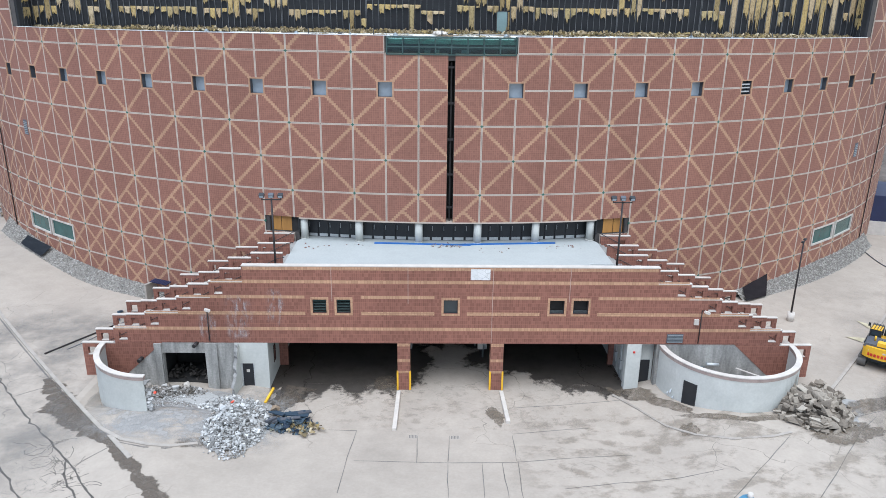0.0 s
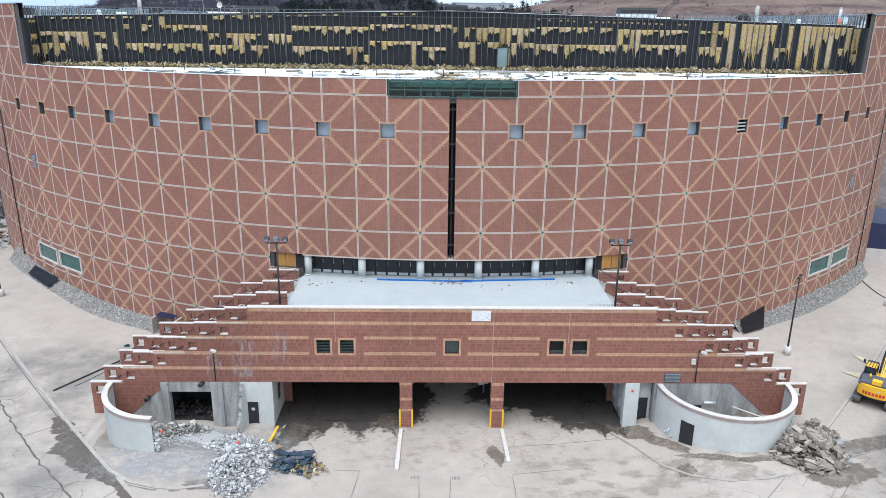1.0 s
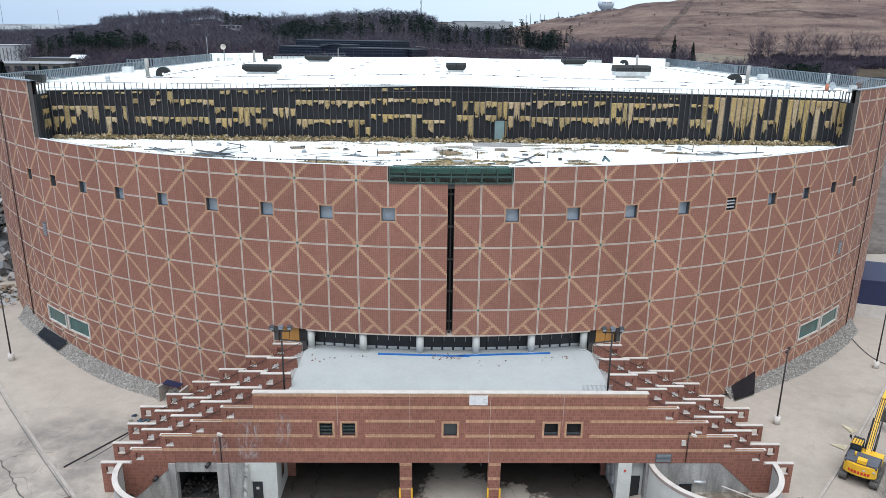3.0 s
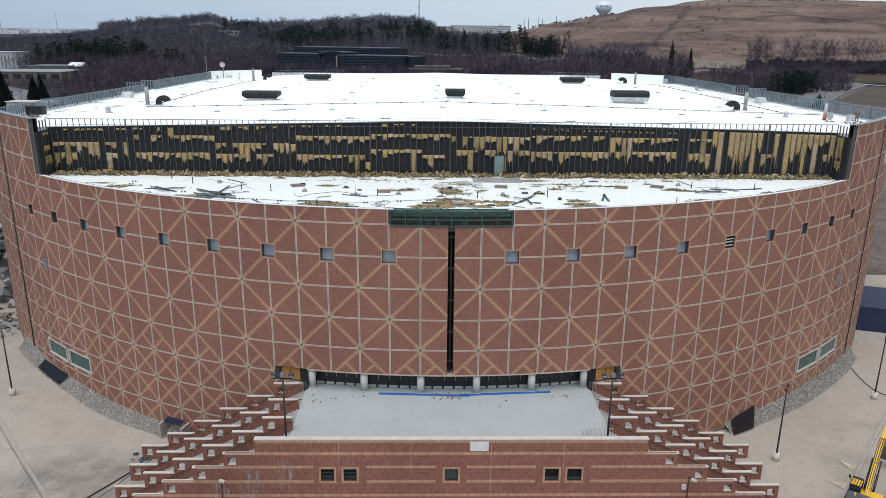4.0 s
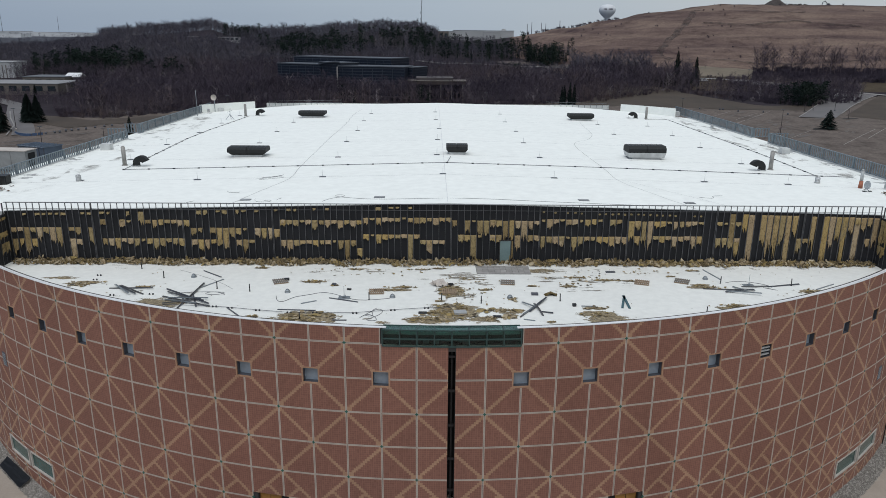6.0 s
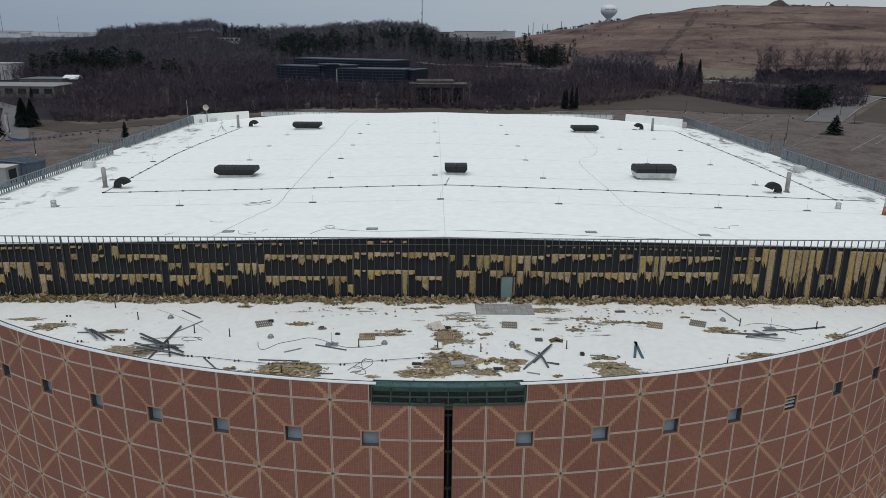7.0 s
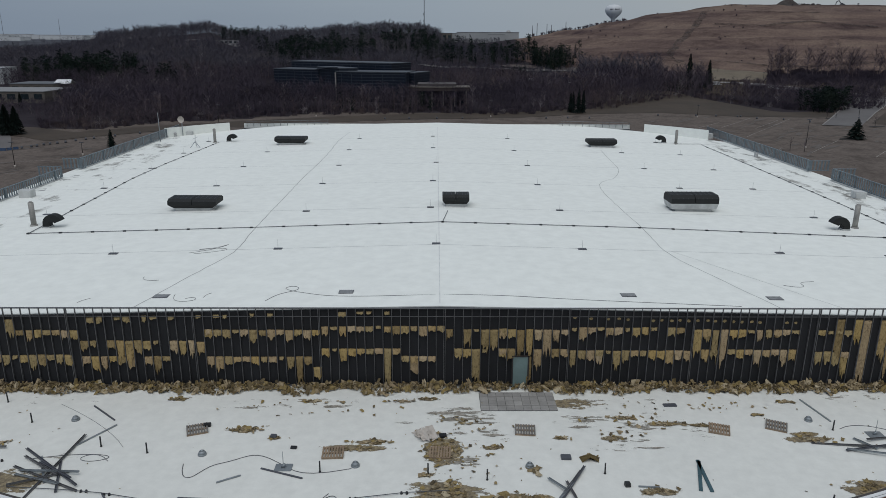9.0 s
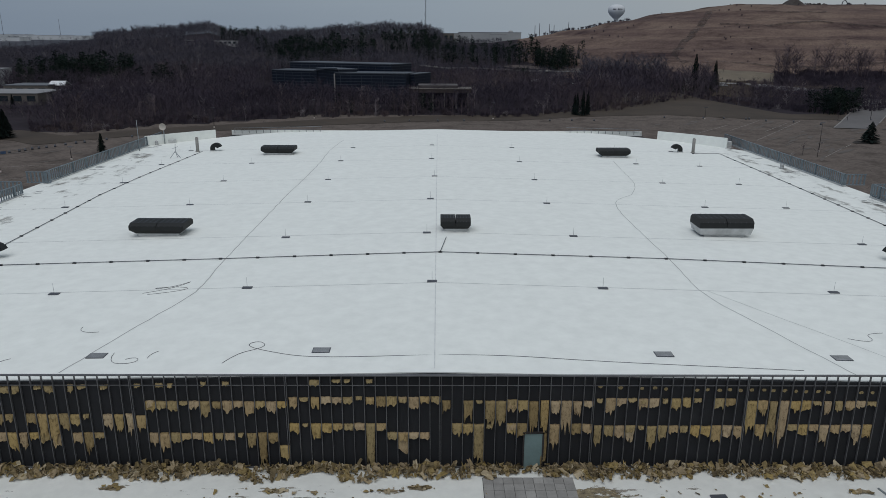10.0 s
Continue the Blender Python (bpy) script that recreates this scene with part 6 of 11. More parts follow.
for x, y, rx, ry, n, w0, w1 in heaps + [(0.3, 4.4, 1.6, 1.6, 90, 0.12, 0.5), (-1.6, 2.5, 1.6, 0.6, 45, 0.12, 0.5), (0.1, 9.2, 0.9, 1.2, 45, 0.12, 0.45), (-11.8, 2.9, 2.0, 0.9, 55, 0.12, 0.6), (3.4, 4.7, 1.0, 0.4, 12, 0.25, 0.7), (5.4, 4.4, 0.5, 0.3, 7, 0.3, 0.7), (4.6, 3.0, 0.4, 0.25, 5, 0.4, 0.8), (5.5, 7.0, 0.25, 0.25, 4, 0.4, 0.8), (2.2, 7.6, 1.6, 2.6, 34, 0.08, 0.3), (1.4, 12.6, 2.2, 1.6, 34, 0.08, 0.34), (12.5, 12.4, 3.2, 1.4, 36, 0.08, 0.36), (-9, 14.6, 5, 0.9, 30, 0.08, 0.36), (18, 14.8, 6, 0.7, 30, 0.08, 0.3)]:
    for _ in range(n):
        w = rng.uniform(w0, w1)
        rag(bm, (x + rng.gauss(0, rx * 0.55), y + rng.gauss(0, ry * 0.55), DECK + 0.03), w, w * rng.uniform(0.35, 0.8), rng, (rng.uniform(-0.2, 0.2), rng.uniform(-0.2, 0.2), 1), 0, 0.07)
for _ in range(70):
    x = rng.uniform(-36, 37)
    w = rng.uniform(0.05, 0.18)
    rag(bm, (x, rng.uniform(R - disc(x) + 0.9, 16.2), DECK + 0.012), w, w * 0.5, rng, (rng.uniform(-0.1, 0.1), rng.uniform(-0.1, 0.1), 1), 0, 0.03)
tagged(part("deck_litter", bm, M_PAPER), "scraps of torn insulation strewn across the deck", "debris", kind="stuff")

bm = bmesh.new()
rod(bm, (0, 0, 0), (0, 0, 0.7), 0.048, 0.045, 8)
rod(bm, (0, 0, 0), (0, 0, 0.04), 0.08, 0.06, 10)
stub_me = mesh_of(bm, "pipe_stub", M_BLACK)
for x, y in ((-26.7, 12.7), (-20.9, 9.8), (-17.8, 9.1), (-29.8, 15.4), (-12.2, 2.4), (-7.0, 7.1), (-0.7, 6.9), (2.7, 6.3), (9.6, 6.9), (25.5, 11.7), (31.9, 11.1), (21.3, 3.9)):
    ob = new("pipe_stub", stub_me)
    ob.matrix_basis = Matrix.Translation((x, y, DECK)) @ Matrix.Rotation(rng.uniform(0, 6), 4, "Z") @ Matrix.Rotation(rng.uniform(-0.06, 0.06), 4, "X")
    tagged(ob, "short black pipe stub standing on the white deck", "pipe", group="deck pipe stubs")
bm = bmesh.new()
rod(bm, (0, 0, 0), (0, 0, 0.1), 0.27, 0.25, 16)
rod(bm, (0, 0, 0.1), (0, 0, 0.26), 0.25, 0.15, 16)
rod(bm, (0, 0, 0.26), (0, 0, 0.34), 0.15, 0.03, 16)
cone_me = mesh_of(bm, "roof_drain", M_STEEL)
for x, y in ((-24.0, 13.0), (-14.4, 8.9), (-5.0, 7.7), (5.3, 7.6), (24.5, 12.9)):
    ob = new("roof_drain", cone_me)
    ob.location = (x, y, DECK)
    tagged(ob, "domed grey drain cover on the white deck", "drain", group="deck drains")


def pallet(x, y, turn, mat, label, tilt=0.0):
    th = thing("pallet", label, "pallet", Matrix.Translation((x, y, DECK + 0.005)) @ Matrix.Rotation(turn, 4, "Z") @ Matrix.Rotation(tilt, 4, "X"), "pallets")
    for i in range(3):
        b = bmesh.new()
        box(b, -0.65, 0.65, -0.6 + i * 0.55, -0.5 + i * 0.55, 0, 0.1)
        part("runner", b, M_WOOD, th)
    for i in range(8):
        b = bmesh.new()
        box(b, -0.65 + i * 0.172, -0.55 + i * 0.172, -0.62, 0.62, 0.1, 0.13)
        part("slat", b, mat, th)


for x, y, t, mt in ((-15.6, 11.7, 0.35, M_GREYWOOD), (-6.5, 9.0, 0.06, M_WOOD), (0.0, 9.0, -0.05, M_WOOD), (5.5, 11.6, -0.1, M_GREYWOOD), (18.1, 11.7, -0.35, M_WOOD), (22.0, 12.1, -0.45, M_GREYWOOD)):
    pallet(x, y, t, mt, "weathered grey wooden pallet lying on the deck" if mt is M_GREYWOOD else "weathered brown wooden pallet lying on the deck")
for x, y, w, d, h, mt, nm, lb in ((-2.3, 4.0, 0.36, 0.22, 0.06, M_BLACK, "steel_plate", "small dark slotted plate lying on the deck"), (3.8, 3.2, 0.36, 0.22, 0.06, M_BLACK, "steel_plate", "small dark slotted plate lying on the deck"), (0.8, 3.9, 0.52, 0.34, 0.2, M_GALV, "curb_box", "pale metal curb box on the deck"),
                                  (-9.0, 9.6, 0.25, 0.16, 0.2, M_BLACK, "black_block", "small black block on the deck"), (-15.1, 12.2, 0.3, 0.2, 0.35, M_BLACK, "black_box", "small black box beside a pallet"), (-10.5, 10.8, 0.25, 0.2, 0.35, M_GREYPAINT, "bent_sheet", "bent dark metal sheet on the deck"), (0.2, 10.9, 0.3, 0.25, 0.3, M_BLACK, "black_box", "small black box on the deck"), (7.6, 8.5, 0.4, 0.3, 0.25, M_GREYPAINT, "metal_bracket", "grey metal bracket on the deck"), (15.9, 14.9, 0.6, 0.25, 0.15, M_GREYPAINT, "metal_sheet", "dark folded metal sheet on the deck"), (10.6, 5.7, 0.2, 0.2, 0.4, M_BLACK, "black_box", "small black box on the deck")):
    if nm not in ("curb_box", "steel_plate"):
        w, d, h = w * 0.75, d * 0.75, h * 0.55
    b = bmesh.new()
    box(b, -w, w, -d, d, 0, h, 0, Matrix.Translation((x, y, DECK)) @ Matrix.Rotation(rng.uniform(-0.15, 0.15), 4, "Z"))
    bmesh.ops.bevel(b, geom=list(b.edges), offset=0.025, segments=1)
    if nm == "steel_plate":
        for i in range(3):
            box(b, -w * 0.8 + i * w * 0.6, -w * 0.4 + i * w * 0.6, -d * 0.7, d * 0.7, h, h + 0.02, 0, Matrix.Translation((x, y, DECK)))
    tagged(part(nm, b, mt), lb, "scrap")
b = bmesh.new()
for _ in range(26):
    rag(b, (-0.9 + rng.gauss(0, 0.35), 10.9 + rng.gauss(0, 0.2), DECK + 0.1), 0.6, 0.4, rng, (rng.uniform(-0.5, 0.5), -0.5, 1), 0, 0.3)
tagged(part("white_plastic_sheet", b, M_CAP), "crumpled white plastic sheet on the deck", "sheet")
# the steep gable-shaped scrap
b = bmesh.new()
for sx in (-1, 1):
    quad(b, (9.0 + sx * 0.5, 8.0, DECK + 0.02), (9.0 + sx * 0.6, 8.6, DECK + 0.02), (9.0, 8.5, DECK + 0.32), (9.0, 8.1, DECK + 0.3))
bmesh.ops.solidify(b, geom=list(b.faces), thickness=0.05)
tagged(part("folded_board", b, M_PAPER), "folded tan board standing on the deck", "board")


def heap(label, segs):
    """Studs torn from the wall, each from one end to the other, lying over one another."""
    x0, y0 = segs[0][0]
    th = thing("stud_heap", label, "scrap heap", Matrix.Translation((x0, y0, DECK)), "scrap stud heaps")
    for i, (p, q) in enumerate(segs):
        b = bmesh.new()
        za, zb = 0.04 + 0.05 * (i % 4), 0.04 + 0.05 * ((i + 2) % 5)
        a, c = Vector((p[0] - x0, p[1] - y0, za)), Vector((q[0] - x0, q[1] - y0, zb))
        side = Vector((c.y - a.y, a.x - c.x, 0)).normalized() * 0.055
        bar(b, a - side, c - side, 0.025, 0.07)
        bar(b, a + side, c + side, 0.025, 0.07)
        bar(b, a - Vector((0, 0, 0.03)), c - Vector((0, 0, 0.03)), 0.11, 0.02)
        part("stud", b, (M_STUD, M_GREYPAINT, M_STEEL)[i % 3], th)
    return th


heap("tangled heap of grey steel studs torn from the wall", [((-22.8, 4.5), (-22.4, 11.0)), ((-25.3, 9.5), (-20.4, 5.6)), ((-24.4, 7.1), (-20.8, 6.8)), ((-24.3, 5.6), (-21.5, 7.1)), ((-22.6, 8.3), (-21.3, 5.1)), ((-24.5, 6.8), (-21.5, 5.8)), ((-24.9, 8.6), (-22.0, 6.6)), ((-23.6, 7.9), (-21.0, 6.2)), ((-24.0, 8.7), (-22.4, 6.0)), ((-25.0, 7.6), (-20.2, 5.2))])
heap("small heap of bent steel studs", [((-30.5, 9.7), (-26.6, 9.6)), ((-29.9, 10.3), (-27.5, 8.0)), ((-30.3, 10.5), (-28.1, 8.0)), ((-29.6, 10.1), (-26.9, 8.2))])
heap("small jumble of dark steel scraps", [((5.7, 3.1), (8.2, 7.0)), ((6.6, 4.2), (8.5, 7.4)), ((6.2, 6.3), (7.0, 5.1)), ((7.4, 4.7), (7.6, 3.4)), ((7.6, 4.3), (8.5, 3.9)), ((6.0, 3.6), (7.6, 5.9)), ((7.2, 6.0), (7.4, 4.6))])
heap("loose scatter of long steel studs", [((23.3, 10.1), (27.8, 9.5)), ((25.0, 9.2), (27.7, 9.6)), ((25.1, 9.3), (27.9, 8.4)), ((26.9, 10.3), (29.7, 10.9)), ((29.5, 10.7), (32.8, 11.4)), ((26.2, 10.6), (27.0, 9.3))])
for p, q, mt in (((-23.6, 14.8), (-21.4, 12.9), M_GREYPAINT), ((-22.6, 9.6), (-21.0, 12.3), M_STEEL), ((-18.7, 5.0), (-16.9, 2.7), M_GREYPAINT), ((-14.4, 4.6), (-11.2, 4.4), M_GREYPAINT), ((-10.5, 7.4), (-7.9, 6.4), M_GREYPAINT), ((-12.7, 6.0), (-11.5, 6.7), M_STEEL), ((14.6, 5.2), (15.5, 8.1), M_TEAL), ((15.2, 5.1), (15.45, 8.2), M_TEAL), ((33.7, 10.0), (36.1, 11.5), M_STEEL), ((25.3, 15.7), (25.9, 12.7), M_STEEL), ((5.9, 2.6), (6.8, 2.3), M_STEEL), ((11.2, 5.6), (12.4, 5.5), M_STEEL), ((-9.6, 2.3), (-8.4, 2.3), M_GREYPAINT)):
    b = bmesh.new()
    wide = 0.2 if mt is M_TEAL else 0.09
    bar(b, (*p, DECK + 0.045), (*q, DECK + 0.045), wide, 0.07)
    bmesh.ops.bevel(b, geom=list(b.edges), offset=0.012, segments=1)
    tagged(part("loose_board" if mt is M_TEAL else "loose_stud", b, mt), "blue-green board lying on the deck" if mt is M_TEAL else "single loose steel stud on the deck", "stud", group="loose studs")
b = bmesh.new()
box(b, 2.8, 8.05, 14.15, 16.75, DECK - 0.01, DECK + 0.015)
pav = tagged(part("paver_bed", b, M_BLACK), "patch of square grey pavers before the deck door", "pavers", kind="structure")
b = bmesh.new()
box(b, 0.01, 0.57, 0.01, 0.63, 0.015, 0.06)
pav_me = mesh_of(b, "paver", M_PAVER)
for i in range(9):
    for j in range(4):
        piece("paver", pav_me, pav, Matrix.Translation((2.82 + i * 0.582, 14.17 + j * 0.642, DECK + rng.uniform(-0.004, 0.006))))


# loose cables on the decks
def cable(name, pts, zf, r, label):
    crv = bpy.data.curves.new(name, "CURVE")
    crv.dimensions, crv.bevel_depth, crv.bevel_resolution, crv.resolution_u = "3D", r, 0, 4
    sp = crv.splines.new("NURBS")
    sp.points.add(len(pts) - 1)
    for p, (x, y) in zip(sp.points, pts):
        p.co = (x, y, zf(x, y) + r, 1)
    sp.use_endpoint_u = True
    crv.materials.append(M_GREYPAINT)
    return tagged(new(name, crv), label, "cable", group="loose cables")


cable("cable", [(-15.2, 7.9), (-15.0, 6.7), (-14.3, 6.1), (-13.7, 7.8), (-12.4, 8.1), (-11.3, 9.1), (-9.9, 8.3), (-8.9, 7.4), (-7.6, 6.6), (-5.2, 7.4)], deck_z, 0.022, "loose dark cable looping over the white deck")
cable("cable", [(-7.4, 2.9), (-6.9, 3.8), (-6.0, 5.3), (-5.4, 4.2), (-6.3, 2.9), (-7.2, 2.4), (-5.6, 2.0), (-6.6, 3.9), (-7.4, 3.4), (-5.9, 3.0), (-6.8, 4.4), (-6.2, 5.0)], deck_z, 0.022, "loose dark cable tangled on the white deck")
cable("cable", [(-24.6, 8.4), (-22.8, 8.9), (-20.2, 9.0), (-19.6, 8.5), (-21.0, 8.0), (-22.0, 8.6), (-20.6, 9.2), (-19.8, 8.2)], deck_z, 0.02, "loose dark cable tangled on the white deck")
cable("cable", [(26.0, 11.8), (27.0, 12.5), (29.0, 12.0), (30.2, 10.6), (29.4, 10.2), (28.6, 10.8), (30.0, 9.8)], deck_z, 0.02, "loose dark cable looping over the white deck")
cable("cable", [(-26.0, 15.1), (-21.5, 12.3), (-19.5, 9.7)], deck_z, 0.012, "thin cable on the white deck")
edge_line = thing("conductor_line", "thin cable on paired black blocks along the deck's edge", "cable", group="conductor lines")
run_pts = [(-24.3, 5.6), (-20.9, 5.3), (-18.7, 5.0), (-16.1, 4.4), (-13.6, 3.9), (-11.2, 3.9), (-8.0, 3.8), (-4.8, 4.5), (-2.0, 5.0), (0.5, 5.2)]
b = bmesh.new()
tube(b, [(x, y, DECK + 0.09) for x, y in run_pts], 0.022, 5)
part("cable", b, M_GREYPAINT, edge_line)
bm = bmesh.new()
for dx in (-0.15, 0.15):
    rod(bm, (dx, 0, 0), (dx, 0, 0.13), 0.085, 0.06, 10)
pair_me = mesh_of(bm, "block", M_BLACK)
for x, y in ((-19.8, 5.2), (-18.4, 4.9), (-16.0, 4.4), (-13.3, 3.9), (-11.2, 3.9), (-7.9, 3.8), (-4.8, 4.5), (-2.0, 5.0)):
    piece("block", pair_me, edge_line, Matrix.Translation((x, y, DECK)))
for x, y in ((-33.0, 13.3), (-32.8, 12.0), (-29.5, 7.9), (-26.2, 8.2)):
    ob = new("cable_block", pair_me)
    ob.location = (x, y, DECK)
    tagged(ob, "pair of small black cable blocks on the deck", "block", group="cable blocks")
for x, y in ((-9.2, 7.5), (27.9, 11.1)):
    at = thing("air_terminal", "small grey plate with a thin upright rod on the deck", "lightning rod", Matrix.Translation((x, y, DECK)), "deck air terminals")
    b = bmesh.new()
    box(b, -0.5, 0.5, -0.35, 0.35, 0, 0.05)
    part("base", b, M_STEEL, at)
    b = bmesh.new()
    rod(b, (0, 0, 0.05), (0, 0, 1.1), 0.025, 0.015, 6)
    rod(b, (-0.1, 0, 0.05), (0.1, 0, 0.25), 0.08, None, 8)
    part("rod", b, M_STEEL, at)


def on_roof(x, y):
    return roof_z(x)


for pts in ([(-22.5, 32.5), (-21, 33.2), (-20, 34.2), (-19.4, 35.5), (-20.2, 34.2), (-21.6, 33.4), (-22.2, 33.6), (-20.6, 34.0), (-18.5, 33.5), (-20.5, 32.6), (-22, 32.2)], [(-23.9, 25.9), (-24.0, 25.1), (-23.1, 24.8), (-22.4, 25.0)],
            [(-19.9, 21.6), (-19.8, 20.2), (-18.6, 19.8), (-17.7, 20.4), (-18.3, 21.0), (-18.8, 20.6)], [(-17.2, 21.7), (-17.6, 21.3), (-17.5, 20.7)], [(-26.6, 20.2), (-26.4, 20.8), (-26.0, 21.0)], [(27.4, 24.3), (28.6, 23.6), (29.4, 24.4), (28.8, 25.2), (30.4, 25.4)]):
    cable("cable", pts, on_roof, 0.015, "thin loose cable curled on the white roof")
cable("cable", [(-12.7, 19.8), (-12.2, 21.2), (-11.2, 21.6), (-10.5, 22.3), (-11.2, 23.1), (-12.0, 22.5), (-11.2, 21.8), (-9.8, 21.2), (-8.2, 20.5), (-5, 20.3), (0, 20.5), (5, 20.6), (9, 20.0), (15, 19.7), (22, 19.3)], on_roof, 0.017, "thin cable along the roof's front edge")

# ---- main roof: seams, conductor lines, terminals, vents, screens ----
def roof_strip(name, pts, w, mat, lift=0.006):
    b = bmesh.new()
    for (x0, y0), (x1, y1) in zip(pts, pts[1:]):
        n = max(1, int(abs(x1 - x0) / 6) + int(x0 * x1 < 0))
        for i in range(n):
            a = (x0 + (x1 - x0) * i / n, y0 + (y1 - y0) * i / n)
            c = (x0 + (x1 - x0) * (i + 1) / n, y0 + (y1 - y0) * (i + 1) / n)
            d = Vector((c[0] - a[0], c[1] - a[1])).normalized() * w / 2
            quad(b, *[(p[0] + s * -d.y, p[1] + s * d.x, roof_z(p[0]) + lift) for p, s in ((a, -1), (c, -1), (c, 1), (a, 1))])
    bmesh.ops.recalc_face_normals(b, faces=b.faces)
    return part(name, b, mat, roof)


for y in (33.4, 48.6, 63.6, 78.2, 93.3, 108.0):
    roof_strip("seam", [(-53, y - 0.9), (0.01, y + 0.4), (53, y - 0.9)], 0.07, M_SEAM)
roof_strip("seam", [(0.02, 18.6), (0.02, 124)], 0.07, plain("pale_seam", (0.70, 0.71, 0.70), 0.8))
M_TRACE = plain("dirty_trace", (0.42, 0.43, 0.42), 0.9)
rng = random.Random(29)


def wander(pts, wig):
    """A line bent smoothly through its points, with small stray bends."""
    out = []
    for i in range(len(pts) - 1):
        p = [pts[max(0, i - 1)], pts[i], pts[i + 1], pts[min(len(pts) - 1, i + 2)]]
        n = max(3, int(math.hypot(p[2][0] - p[1][0], p[2][1] - p[1][1]) / 1.1))
        for k in range(n):
            t = k / n
            q = [0.5 * (2 * p[1][j] + (p[2][j] - p[0][j]) * t + (2 * p[0][j] - 5 * p[1][j] + 4 * p[2][j] - p[3][j]) * t * t + (3 * p[1][j] - p[0][j] - 3 * p[2][j] + p[3][j]) * t ** 3) for j in (0, 1)]
            out.append((q[0] + rng.uniform(-wig, wig), q[1]))
    return out + [pts[-1]]


roof_strip("trace", wander([(-22.0, 18.9), (-20.2, 26), (-18.5, 32.6), (-18.6, 41.8), (-18.6, 66.5), (-18.3, 88.5), (-18.6, 104), (-17.9, 118.0)], 0.06), 0.075, M_TRACE, 0.01)
roof_strip("trace", wander([(25.0, 18.6), (22.6, 26), (20.8, 32.6), (20.9, 41.4), (21.2, 62.6), (25.0, 70), (27.1, 77.0), (28.0, 88), (28.7, 96.0)], 0.05), 0.06, M_TRACE, 0.01)
roof_strip("trace", wander([(30.0, 18.6), (25.6, 26.0), (21.3, 33.2)], 0.03), 0.035, M_TRACE, 0.01)
# grime along the roof's edges
for x0, x1, y0, y1 in ((-53.5, -45.0, 24, 112), (49.5, 56.2, 24, 116)):
    ground_film("roof_grime", x0, x1, y0, y1, film_of("roof_grime", (0.12, 0.10, 0.085), 0.42, (1, 0.5, 1), 0.53, 0.70, 0.75, "flat"), "dark grime along the edge of the white roof", lambda x, y: roof_z(x), 0.018, 10)

bm = bmesh.new()
box(bm, -0.14, 0.14, -0.1, 0.1, 0, 0.12)
clip_me = mesh_of(bm, "clip", M_BLACK)
for pts in ([(-41.2, 40.3), (-19.0, 41.1), (0.4, 42.0), (20.6, 41.5), (41.0, 40.1), (53.0, 39.3)], [(-41.2, 40.4), (-42.8, 70), (-42.6, 82), (-41.2, 106)], [(48.3, 39.6), (49.1, 56), (49.6, 76), (50.1, 106)], [(0.4, 42.0), (1.0, 47)], [(45.2, 106), (50.2, 106.9)]):
    line = thing("conductor_line", "dark cable on small black blocks across the white roof", "cable", group="conductor lines")
    way = []
    for p, q in zip(pts, pts[1:]):
        n = max(1, int(abs(p[0] - q[0]) / 5))
        way += [(p[0] + (q[0] - p[0]) * i / n, p[1] + (q[1] - p[1]) * i / n) for i in range(n)]
    way.append(pts[-1])
    b = bmesh.new()
    prev = None
    for x, y in way:
        c = [b.verts.new((x + r * math.cos(k * math.pi / 3), y + r * math.cos(k * math.pi / 3), roof_z(x) + 0.07 + r * math.sin(k * math.pi / 3))) for r in (0.035,) for k in range(6)]
        if prev:
            for k in range(6):
                b.faces.new((prev[k], prev[(k + 1) % 6], c[(k + 1) % 6], c[k]))
        prev = c
    part("cable", b, M_GREYPAINT, line)
    for p, q in zip(pts, pts[1:]):
        l = math.hypot(q[0] - p[0], q[1] - p[1])
        n = max(1, int(l / 3.1))
        for i in range(n):
            x, y = p[0] + (q[0] - p[0]) * i / n, p[1] + (q[1] - p[1]) * i / n
            piece("clip", clip_me, line, Matrix.Translation((x, y, roof_z(x))))
bm = bmesh.new()
rod(bm, (0, 0, 0.05), (0, 0, 0.9), 0.02, 0.012, 6)
tip_me = mesh_of(bm, "rod", M_GALV)
bm = bmesh.new()
box(bm, -0.38, 0.38, -0.22, 0.22, 0, 0.07)
base_me = mesh_of(bm, "base", M_GREYPAINT)
for j, y in enumerate((33.4, 48.6, 63.6, 78.2, 93.3, 108.0)):
    for x in (-43.6, -29.2, -14.9, -0.5, 13.2, 31.5, 41.8):
        if abs(x + 29.2) < 1 and abs(y - 48.6) < 2 or abs(x - 31.5) < 1 and y == 48.6:
            continue
        at = thing("air_terminal", "small dark plate with a thin upright rod on the roof", "lightning rod", Matrix.Translation((x + rng.uniform(-0.4, 0.4), y + rng.uniform(-0.5, 0.5) + (0.4 if abs(x) < 2 else -0.3), roof_z(x))), "roof air terminals")
        piece("base", base_me, at, Matrix.Identity(4))
        piece("rod", tip_me, at, Matrix.Identity(4))


